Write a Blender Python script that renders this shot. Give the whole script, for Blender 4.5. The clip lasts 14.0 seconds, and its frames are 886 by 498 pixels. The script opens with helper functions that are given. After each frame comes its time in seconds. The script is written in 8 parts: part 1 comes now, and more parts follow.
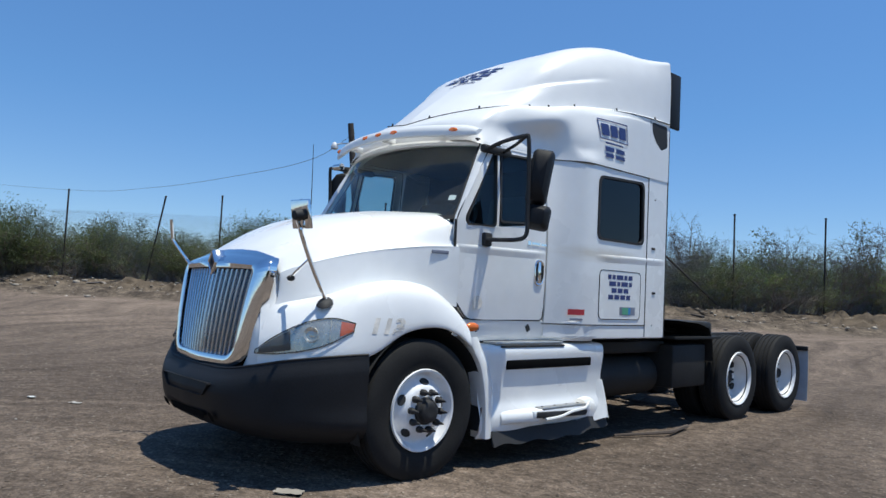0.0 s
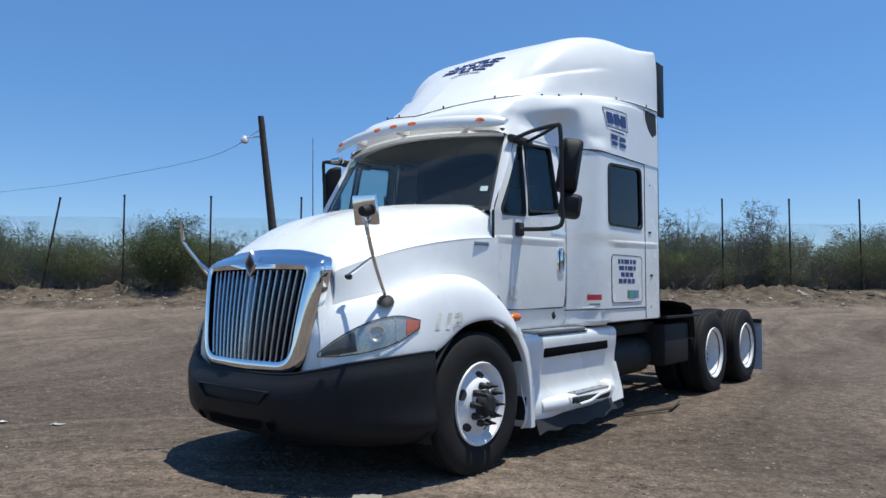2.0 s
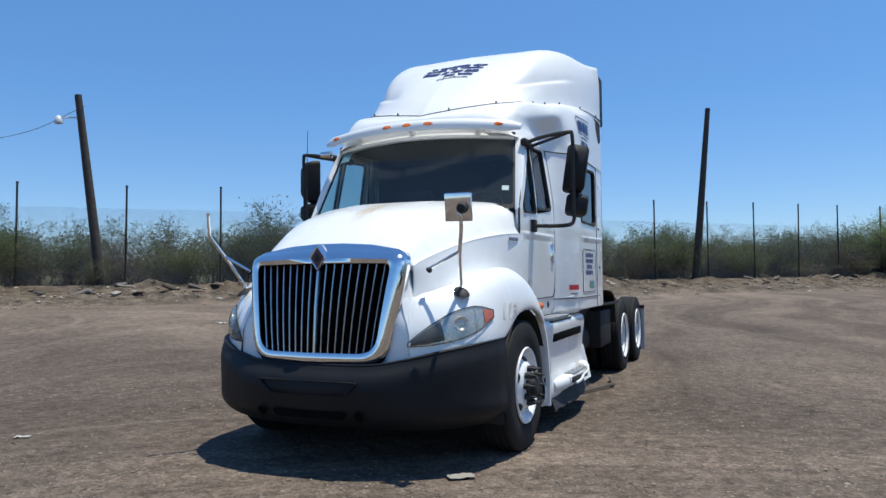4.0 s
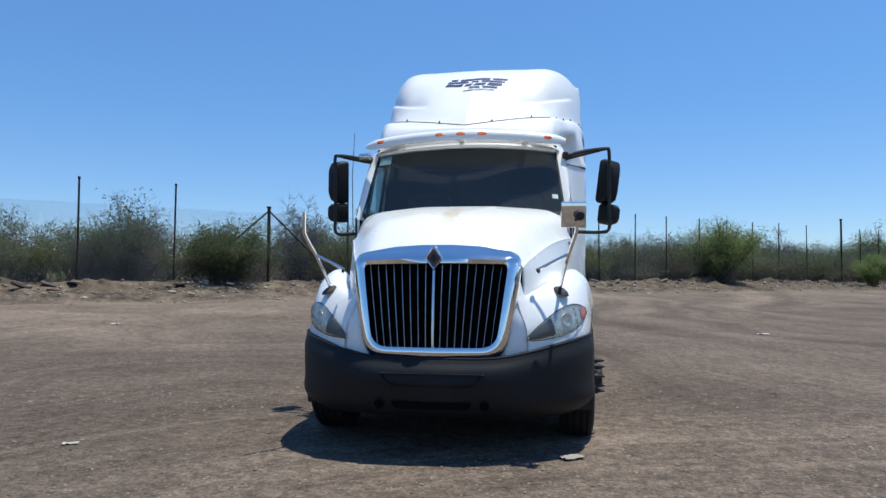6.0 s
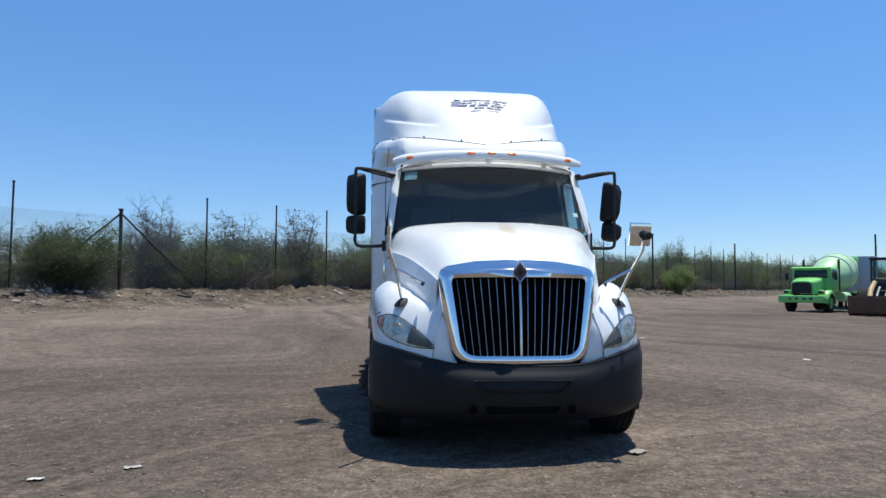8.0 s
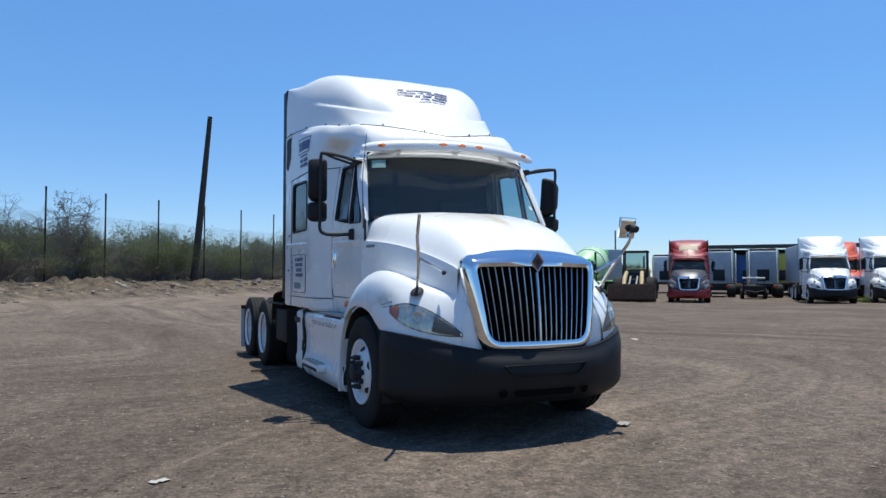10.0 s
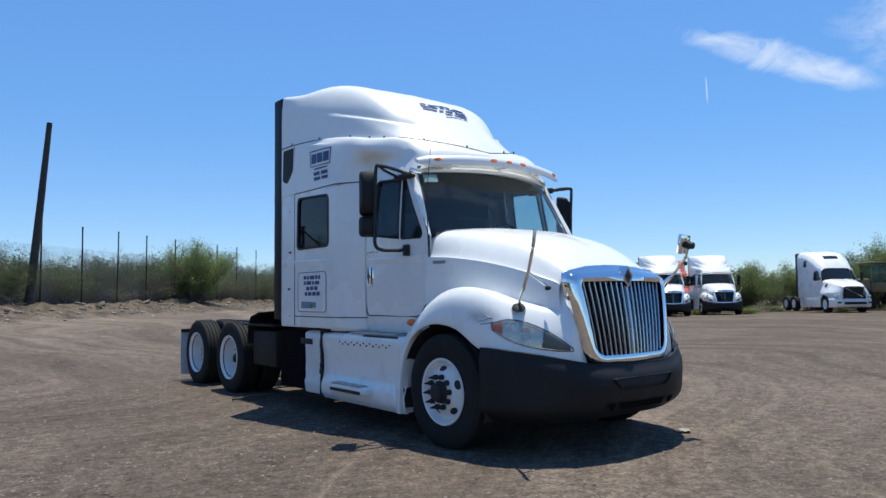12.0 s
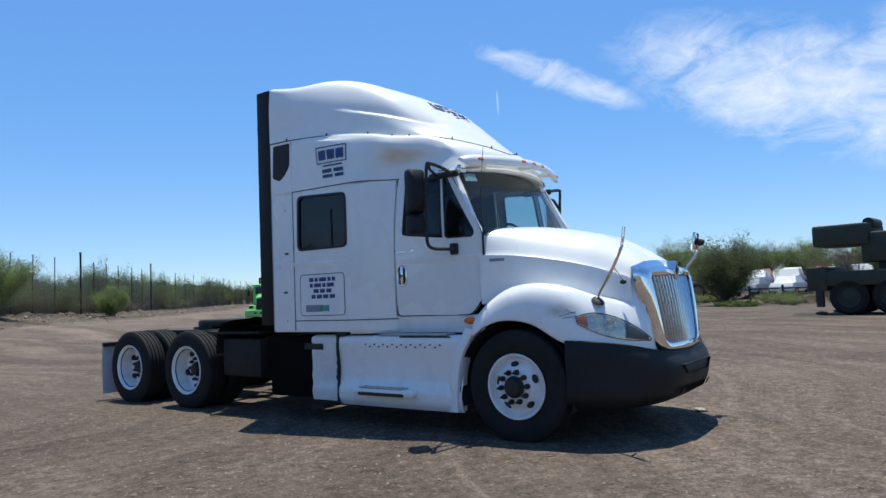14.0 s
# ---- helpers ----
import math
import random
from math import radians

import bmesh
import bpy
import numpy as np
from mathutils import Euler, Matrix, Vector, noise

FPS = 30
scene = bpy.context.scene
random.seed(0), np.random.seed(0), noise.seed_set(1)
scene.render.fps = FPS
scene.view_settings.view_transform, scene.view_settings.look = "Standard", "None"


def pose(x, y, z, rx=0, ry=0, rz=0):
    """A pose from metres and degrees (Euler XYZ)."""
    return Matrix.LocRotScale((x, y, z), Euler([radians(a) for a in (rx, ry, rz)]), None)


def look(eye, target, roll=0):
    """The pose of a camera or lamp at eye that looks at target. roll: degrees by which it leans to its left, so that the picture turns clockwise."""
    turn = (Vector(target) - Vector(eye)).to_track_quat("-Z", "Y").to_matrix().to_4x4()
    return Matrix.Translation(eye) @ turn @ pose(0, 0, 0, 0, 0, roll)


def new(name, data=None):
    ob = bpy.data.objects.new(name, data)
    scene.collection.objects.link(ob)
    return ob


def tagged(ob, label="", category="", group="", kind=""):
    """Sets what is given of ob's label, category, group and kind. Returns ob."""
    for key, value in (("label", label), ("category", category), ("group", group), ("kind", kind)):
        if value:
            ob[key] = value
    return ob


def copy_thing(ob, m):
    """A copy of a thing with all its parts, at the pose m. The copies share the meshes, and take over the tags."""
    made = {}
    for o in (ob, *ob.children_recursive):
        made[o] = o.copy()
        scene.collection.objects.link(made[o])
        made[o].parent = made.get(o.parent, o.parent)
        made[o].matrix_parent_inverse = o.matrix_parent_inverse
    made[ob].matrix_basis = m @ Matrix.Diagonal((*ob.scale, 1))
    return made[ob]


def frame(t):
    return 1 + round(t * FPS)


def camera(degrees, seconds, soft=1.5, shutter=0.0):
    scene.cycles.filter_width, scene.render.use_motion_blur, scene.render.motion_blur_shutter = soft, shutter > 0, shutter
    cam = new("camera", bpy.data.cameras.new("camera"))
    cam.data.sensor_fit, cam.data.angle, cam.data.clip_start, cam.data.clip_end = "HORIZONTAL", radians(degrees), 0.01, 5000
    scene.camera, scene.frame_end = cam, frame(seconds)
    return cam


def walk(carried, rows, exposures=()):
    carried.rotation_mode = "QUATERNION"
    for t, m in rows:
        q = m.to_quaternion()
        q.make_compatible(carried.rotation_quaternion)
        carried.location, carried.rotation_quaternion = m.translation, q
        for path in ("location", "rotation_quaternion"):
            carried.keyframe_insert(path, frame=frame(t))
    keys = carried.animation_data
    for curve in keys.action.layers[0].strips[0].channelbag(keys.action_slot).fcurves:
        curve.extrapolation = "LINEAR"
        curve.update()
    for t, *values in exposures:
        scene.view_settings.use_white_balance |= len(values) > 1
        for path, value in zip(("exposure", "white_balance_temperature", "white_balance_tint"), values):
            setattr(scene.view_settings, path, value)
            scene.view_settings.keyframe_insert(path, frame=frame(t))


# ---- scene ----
cam = camera(64.0, 14.0)
METRES, EYE, TURN = 13.83, 1.41, 47.0
ROWS = [
    (0.0, 0.0, 0.0, 0.0, -0.13, 3.01, -2.46),
    (0.5, -0.0082, -0.0002, -0.0002, 0.68, 1.6, -2.66),
    (1.0, -0.0288, 0.0001, 0.0004, -3.6, 2.08, -0.18),
    (1.5, -0.0538, 0.0065, -0.0011, -6.0, 2.38, 0.1),
    (2.0, -0.0795, 0.0105, -0.0006, -8.52, 2.45, 0.3),
    (4.5, -0.2513, 0.0338, 0.0008, -28.61, 1.44, 0.44),
    (5.0, -0.2866, 0.0455, 0.0011, -31.99, 1.28, 0.11),
    (5.5, -0.3214, 0.0613, 0.001, -35.26, 1.59, 0.17),
    (6.0, -0.3538, 0.078, 0.0012, -38.37, 1.72, -0.0),
    (6.5, -0.3836, 0.0988, 0.0045, -41.62, 1.85, 0.32),
    (7.0, -0.4142, 0.1179, 0.0048, -44.94, 2.42, -0.16),
    (7.5, -0.4429, 0.1424, 0.0048, -48.63, 2.23, -0.1),
    (8.0, -0.472, 0.167, 0.0041, -52.66, 2.36, -0.31),
    (8.5, -0.4942, 0.197, 0.0032, -57.85, 2.21, -1.06),
    (11.0, -0.5672, 0.3759, 0.0013, -79.12, 2.3, 0.23),
    (11.5, -0.5713, 0.4165, 0.0002, -82.23, 3.05, -0.07),
    (12.0, -0.5718, 0.4587, 0.0001, -85.58, 3.3, 0.36),
    (12.5, -0.5724, 0.5012, -0.0005, -89.28, 3.14, 0.58),
    (13.0, -0.573, 0.5437, -0.0007, -93.33, 2.7, 1.78),
    (13.5, -0.5718, 0.5857, -0.0009, -97.37, 2.93, 1.78),
    (14.0, -0.5632, 0.6288, -0.0013, -101.39, 3.4, 1.85),
]
walk(cam, [(t, pose(0, 0, -0.04, 0.57, 0, 1.1) @ pose(4.99, -3.41, EYE, 0, 0, TURN) @ pose(METRES * x, METRES * y, METRES * z, 90 + pitch, roll, yaw)) for t, x, y, z, yaw, pitch, roll in ROWS],
     [(0.0, -0.10), (5.0, 0.0), (9.0, 0.03), (14.0, 0.08)])

# ---- light and sky ----
SUN = Vector((0.19, 0.125, 0.97)).normalized()
world = bpy.data.worlds.new("sky")
scene.world = world
world.use_nodes = True
wt = world.node_tree
wt.nodes.clear()
w_out = wt.nodes.new("ShaderNodeOutputWorld")
w_bg = wt.nodes.new("ShaderNodeBackground")
w_sky = wt.nodes.new("ShaderNodeTexSky")
w_sky.sky_type = "NISHITA"
w_sky.sun_disc = False
w_sky.sun_elevation = math.asin(SUN.z)
w_sky.sun_rotation = math.atan2(SUN.x, SUN.y)
w_sky.air_density, w_sky.dust_density, w_sky.ozone_density = 0.8, 0.0, 2.0
w_bg.inputs["Strength"].default_value = 0.13
w_tint = wt.nodes.new("ShaderNodeMix")
w_tint.data_type, w_tint.blend_type = "RGBA", "MULTIPLY"
w_tint.inputs[0].default_value = 1.0
w_tint.inputs[7].default_value = (0.635, 0.95, 1.175, 1)
w_tc = wt.nodes.new("ShaderNodeTexCoord")
w_up = wt.nodes.new("ShaderNodeSeparateXYZ")
wt.links.new(w_tc.outputs["Generated"], w_up.inputs[0])
w_haze = wt.nodes.new("ShaderNodeMapRange")
for k, v in enumerate((0.0, 0.42, 0.81, 1.20), 1):
    w_haze.inputs[k].default_value = v
wt.links.new(w_up.outputs[2], w_haze.inputs[0])
w_clear = wt.nodes.new("ShaderNodeMix")
w_clear.data_type, w_clear.blend_type = "RGBA", "MULTIPLY"
w_clear.inputs[0].default_value = 1.0
wt.links.new(w_sky.outputs[0], w_clear.inputs[6])
wt.links.new(w_haze.outputs[0], w_clear.inputs[7])
w_low = wt.nodes.new("ShaderNodeMapRange")
for k, v in enumerate((0.0, 0.24, 1.0, 0.0), 1):
    w_low.inputs[k].default_value = v
wt.links.new(w_up.outputs[2], w_low.inputs[0])
w_dusty = wt.nodes.new("ShaderNodeMix")
w_dusty.data_type, w_dusty.blend_type = "RGBA", "MULTIPLY"
w_dusty.inputs[7].default_value = (1.27, 0.98, 0.96, 1)
wt.links.new(w_low.outputs[0], w_dusty.inputs[0])
wt.links.new(w_clear.outputs[2], w_dusty.inputs[6])
wt.links.new(w_dusty.outputs[2], w_tint.inputs[6])


def wnode(kind, **values):
    nd = wt.nodes.new(kind)
    for key, v in values.items():
        nd.inputs[key].default_value = v
    return nd


def wmath(op, a, b, c=None):
    nd = wt.nodes.new("ShaderNodeMath")
    nd.operation, nd.use_clamp = op, False
    for i, v in enumerate((a, b, c)):
        if isinstance(v, (int, float)):
            nd.inputs[i].default_value = v
        elif v is not None:
            wt.links.new(v, nd.inputs[i])
    return nd.outputs[0]


# thin cirrus low in one quarter of the sky
w_rot = wt.nodes.new("ShaderNodeMapping")
w_rot.inputs["Rotation"].default_value = (0, 0, radians(82))
wt.links.new(w_tc.outputs["Generated"], w_rot.inputs["Vector"])
w_sep = wt.nodes.new("ShaderNodeSeparateXYZ")
wt.links.new(w_rot.outputs[0], w_sep.inputs[0])
side, ahead, height = w_sep.outputs
w_str = wt.nodes.new("ShaderNodeMapping")
w_str.inputs["Rotation"].default_value = (0, radians(20), 0)
w_str.inputs["Scale"].default_value = (5.0, 4.0, 9.5)
wt.links.new(w_rot.outputs[0], w_str.inputs["Vector"])
w_noise = wnode("ShaderNodeTexNoise", Scale=2.6, Detail=11.0, Roughness=0.66, Distortion=0.7)
wt.links.new(w_str.outputs[0], w_noise.inputs["Vector"])


def puff(cs, ch, a, b, tilt):
    """How deep a direction lies in one oval cloud: one in the middle, nought at the rim."""
    c, s = math.cos(radians(tilt)), math.sin(radians(tilt))
    ds, dh = wmath("SUBTRACT", side, cs), wmath("SUBTRACT", height, ch)
    u = wmath("MULTIPLY_ADD", ds, c / a, wmath("MULTIPLY", dh, s / a))
    v = wmath("MULTIPLY_ADD", ds, -s / b, wmath("MULTIPLY", dh, c / b))
    return wmath("SUBTRACT", 1.0, wmath("MULTIPLY_ADD", u, u, wmath("MULTIPLY", v, v)))


depth = wmath("MAXIMUM", wmath("MAXIMUM", puff(-0.305, 0.288, 0.105, 0.021, -24), puff(-0.01, 0.236, 0.225, 0.072, -20)),
              puff(0.22, 0.30, 0.26, 0.075, 22))
depth = wmath("MAXIMUM", depth, -1.0)
fluff = wt.nodes.new("ShaderNodeMapRange")
fluff.inputs[1].default_value, fluff.inputs[2].default_value = -0.25, 1.75
wt.links.new(wmath("MULTIPLY_ADD", wmath("SUBTRACT", w_noise.outputs[0], 0.5), 4.0, depth), fluff.inputs[0])
rim_fade = wt.nodes.new("ShaderNodeMapRange")
rim_fade.inputs[1].default_value, rim_fade.inputs[2].default_value = -0.5, 0.4
wt.links.new(depth, rim_fade.inputs[0])
front = wt.nodes.new("ShaderNodeMapRange")
front.inputs[1].default_value, front.inputs[2].default_value = 0.3, 0.6
wt.links.new(ahead, front.inputs[0])
cover = wmath("MULTIPLY", wmath("MULTIPLY", fluff.outputs[0], rim_fade.outputs[0]), wmath("MULTIPLY", front.outputs[0], 0.80))
# short upright vapour trail
trail = wmath("MULTIPLY", wmath("MINIMUM", wmath("MAXIMUM", puff(-0.3868, 0.261, 0.0012, 0.019, -5), 0.0), 0.6), 0.5)
cover = wmath("MAXIMUM", cover, wmath("MULTIPLY", trail, front.outputs[0]))
w_cloud = wt.nodes.new("ShaderNodeMix")
w_cloud.data_type = "RGBA"
wt.links.new(cover, w_cloud.inputs[0])
wt.links.new(w_tint.outputs[2], w_cloud.inputs[6])
w_cloud.inputs[7].default_value = (7.2, 7.6, 8.0, 1)
wt.links.new(w_cloud.outputs[2], w_bg.inputs["Color"])
wt.links.new(w_bg.outputs[0], w_out.inputs["Surface"])

sun_data = bpy.data.lights.new("sun", "SUN")
sun_data.energy, sun_data.angle, sun_data.color = 5.0, radians(0.55), (0.97, 0.965, 0.875)
sun = new("sun", sun_data)
sun.matrix_world = look(SUN * 60, (0, 0, 0))


# ---- materials ----
def mat(name, col, rough=0.5, metal=0.0, var=0.12, scale=3.0, fine=40.0, bump=0.0, coat=0.0, spec=0.5, col2=None, rvar=0.1):
    """Principled surface with a broad and a fine variation of tone, and fine relief."""
    m = bpy.data.materials.new(name)
    m.use_nodes = True
    nt = m.node_tree
    n, l = nt.nodes, nt.links
    p = n["Principled BSDF"]
    p.inputs["Metallic"].default_value = metal
    p.inputs["Specular IOR Level"].default_value = spec
    p.inputs["Coat Weight"].default_value = coat
    p.inputs["Coat Roughness"].default_value = 0.06
    tc = n.new("ShaderNodeTexCoord")
    oi = n.new("ShaderNodeObjectInfo")
    off = n.new("ShaderNodeVectorMath")
    off.operation = "MULTIPLY_ADD"
    l.new(oi.outputs["Random"], off.inputs[0])
    off.inputs[1].default_value = (7, 11, 13)
    l.new(tc.outputs["Object"], off.inputs[2])
    a = n.new("ShaderNodeTexNoise")
    a.inputs["Scale"].default_value, a.inputs["Detail"].default_value = scale, 6
    b = n.new("ShaderNodeTexNoise")
    b.inputs["Scale"].default_value, b.inputs["Detail"].default_value = fine, 3
    l.new(off.outputs[0], a.inputs["Vector"])
    l.new(off.outputs[0], b.inputs["Vector"])
    mx = n.new("ShaderNodeMix")
    mx.data_type = "RGBA"
    lo = [c * (1 - var) for c in col]
    hi = col2 or [min(1, c * (1 + var)) for c in col]
    mx.inputs[6].default_value, mx.inputs[7].default_value = (*lo, 1), (*hi, 1)
    sm = n.new("ShaderNodeMath")
    sm.operation = "MULTIPLY_ADD"
    l.new(b.outputs[0], sm.inputs[0])
    sm.inputs[1].default_value = 0.5
    l.new(a.outputs[0], sm.inputs[2])
    mr = n.new("ShaderNodeMapRange")
    mr.inputs[1].default_value, mr.inputs[2].default_value = 0.45, 1.05
    l.new(sm.outputs[0], mr.inputs[0])
    l.new(mr.outputs[0], mx.inputs[0])
    l.new(mx.outputs[2], p.inputs["Base Color"])
    rr = n.new("ShaderNodeMapRange")
    rr.inputs[3].default_value, rr.inputs[4].default_value = max(0.02, rough - rvar), min(1, rough + rvar)
    l.new(a.outputs[0], rr.inputs[0])
    l.new(rr.outputs[0], p.inputs["Roughness"])
    if bump:
        bp = n.new("ShaderNodeBump")
        bp.inputs["Strength"].default_value, bp.inputs["Distance"].default_value = bump, 0.01
        l.new(b.outputs[0], bp.inputs["Height"])
        l.new(bp.outputs[0], p.inputs["Normal"])
    return m


def glass(name, tint, haze=(0.5, 0.5, 0.5), cloudy=0.0):
    """A tinted pane: clear through, clouded in part, mirror-like by Fresnel."""
    m = bpy.data.materials.new(name)
    m.use_nodes = True
    nt = m.node_tree
    n, l = nt.nodes, nt.links
    n.clear()
    out = n.new("ShaderNodeOutputMaterial")
    tr = n.new("ShaderNodeBsdfTransparent")
    tr.inputs[0].default_value = (*tint, 1)
    gl = n.new("ShaderNodeBsdfGlossy")
    gl.inputs["Roughness"].default_value = 0.02
    lw = n.new("ShaderNodeLayerWeight")
    lw.inputs[0].default_value = 0.5
    pw = n.new("ShaderNodeMath")
    pw.operation = "POWER"
    l.new(lw.outputs["Facing"], pw.inputs[0])
    pw.inputs[1].default_value = 5.0
    fr = n.new("ShaderNodeMath")
    fr.operation = "MULTIPLY_ADD"
    l.new(pw.outputs[0], fr.inputs[0])
    fr.inputs[1].default_value, fr.inputs[2].default_value = 0.93, 0.05
    mx = n.new("ShaderNodeMixShader")
    l.new(fr.outputs[0], mx.inputs[0])
    df = n.new("ShaderNodeBsdfDiffuse")
    df.inputs[0].default_value = (*haze, 1)
    body = n.new("ShaderNodeMixShader")
    body.inputs[0].default_value = cloudy
    l.new(tr.outputs[0], body.inputs[1])
    l.new(df.outputs[0], body.inputs[2])
    l.new(body.outputs[0], mx.inputs[1])
    l.new(gl.outputs[0], mx.inputs[2])
    l.new(mx.outputs[0], out.inputs[0])
    return m


WHITE = mat("white_paint", (0.86, 0.855, 0.83), 0.28, var=0.05, scale=1.3, fine=9, coat=0.35, rvar=0.08)
FAIRING_WHITE = mat("fairing_gelcoat", (0.86, 0.855, 0.83), 0.34, var=0.05, scale=1.1, fine=7, coat=0.2, rvar=0.1)


def dust_spot(m, at, size, col, most):
    """A cloud of settled dust on the paint about one place."""
    n, l = m.node_tree.nodes, m.node_tree.links
    p = n["Principled BSDF"]
    base = p.inputs["Base Color"].links[0].from_socket
    tc = next(q for q in n if q.type == "TEX_COORD")
    mp = n.new("ShaderNodeMapping")
    mp.inputs["Location"].default_value = [-a / b for a, b in zip(at, size)]
    mp.inputs["Scale"].default_value = [1 / b for b in size]
    l.new(tc.outputs["Object"], mp.inputs["Vector"])
    g = n.new("ShaderNodeTexGradient")
    g.gradient_type = "SPHERICAL"
    l.new(mp.outputs[0], g.inputs[0])
    nz = n.new("ShaderNodeTexNoise")
    nz.inputs["Scale"].default_value, nz.inputs["Detail"].default_value = 2.2, 7
    l.new(mp.outputs[0], nz.inputs["Vector"])
    mu = n.new("ShaderNodeMath")
    mu.operation = "MULTIPLY"
    l.new(g.outputs[0], mu.inputs[0])
    l.new(nz.outputs[0], mu.inputs[1])
    mr = n.new("ShaderNodeMapRange")
    mr.inputs[1].default_value, mr.inputs[2].default_value, mr.inputs[4].default_value = 0.05, 0.40, most
    l.new(mu.outputs[0], mr.inputs[0])
    mx = n.new("ShaderNodeMix")
    mx.data_type = "RGBA"
    l.new(mr.outputs[0], mx.inputs[0])
    l.new(base, mx.inputs[6])
    mx.inputs[7].default_value = (*col, 1)
    l.new(mx.outputs[2], p.inputs["Base Color"])


dust_spot(FAIRING_WHITE, (-1.04, 1.36, 2.76), (0.2, 0.40, 0.13), (0.62, 0.54, 0.40), 0.5)
dust_spot(WHITE, (1.2, 2.05, 1.74), (0.4, 0.75, 0.10), (0.58, 0.49, 0.36), 0.55)
dust_spot(WHITE, (-1.06, -0.44, 1.15), (0.22, 0.20, 0.09), (0.46, 0.38, 0.29), 0.7)
WORN_WHITE = mat("worn_white_paint", (0.75, 0.75, 0.73), 0.42, var=0.12, scale=2.5, fine=18, bump=0.05)
CHROME = mat("chrome", (0.86, 0.87, 0.88), 0.07, metal=1.0, var=0.05, scale=4, rvar=0.04)
BAR_CHROME = mat("weathered_chrome", (0.56, 0.58, 0.61), 0.16, metal=1.0, var=0.08, scale=6, rvar=0.08)
DULL_METAL = mat("dull_metal", (0.45, 0.45, 0.44), 0.42, metal=0.9, var=0.2, scale=9)
BLACK_PLASTIC = mat("black_plastic", (0.016, 0.016, 0.0175), 0.55, spec=0.24, var=0.3, scale=3, fine=80, bump=0.08, rvar=0.1)
# near-black that paints the shade inside openings; also colours the bare skirt backing
SHADE_BLACK = mat("shade_black", (0.006, 0.006, 0.006), 0.9, spec=0.05, var=0.3, scale=5)
MATT_BLACK = mat("matt_black", (0.021, 0.0205, 0.0205), 0.7, var=0.3, scale=5)
RUBBER = mat("tyre_rubber", (0.017, 0.0165, 0.016), 0.8, spec=0.25, var=0.35, scale=5, fine=60, bump=0.1)
FRAME_BLACK = mat("chassis_black", (0.019, 0.018, 0.017), 0.65, spec=0.3, var=0.4, scale=6, fine=50, bump=0.1)
RIM_WHITE = mat("rim_white", (0.78, 0.78, 0.78), 0.4, var=0.1, scale=6, fine=30)
AMBER = mat("amber_lens", (0.75, 0.17, 0.03), 0.18, var=0.2, scale=20)
RED = mat("red_lens", (0.55, 0.03, 0.02), 0.2, var=0.2, scale=20)
GREY_CLOTH = mat("grey_cloth", (0.06, 0.06, 0.066), 0.85, var=0.2, scale=12)
DASH = mat("dash_vinyl", (0.035, 0.037, 0.04), 0.6, var=0.2, scale=12)
WINDSHIELD = glass("windshield_glass", (0.66, 0.78, 0.75), haze=(0.42, 0.47, 0.48), cloudy=0.07)
SIDE_GLASS = glass("side_glass", (0.58, 0.70, 0.71))
DARK_GLASS = glass("privacy_glass", (0.05, 0.06, 0.07))
LENS = glass("lens_clear", (0.84, 0.83, 0.77), haze=(0.46, 0.465, 0.44), cloudy=0.13)
SILVER = mat("reflector", (0.80, 0.80, 0.78), 0.26, metal=0.8, var=0.15, scale=14)
NAVY = mat("navy_vinyl", (0.03, 0.045, 0.16), 0.4, var=0.15)
MIRROR = mat("mirror_glass", (0.9, 0.9, 0.9), 0.03, metal=1.0, var=0.02, rvar=0.01)


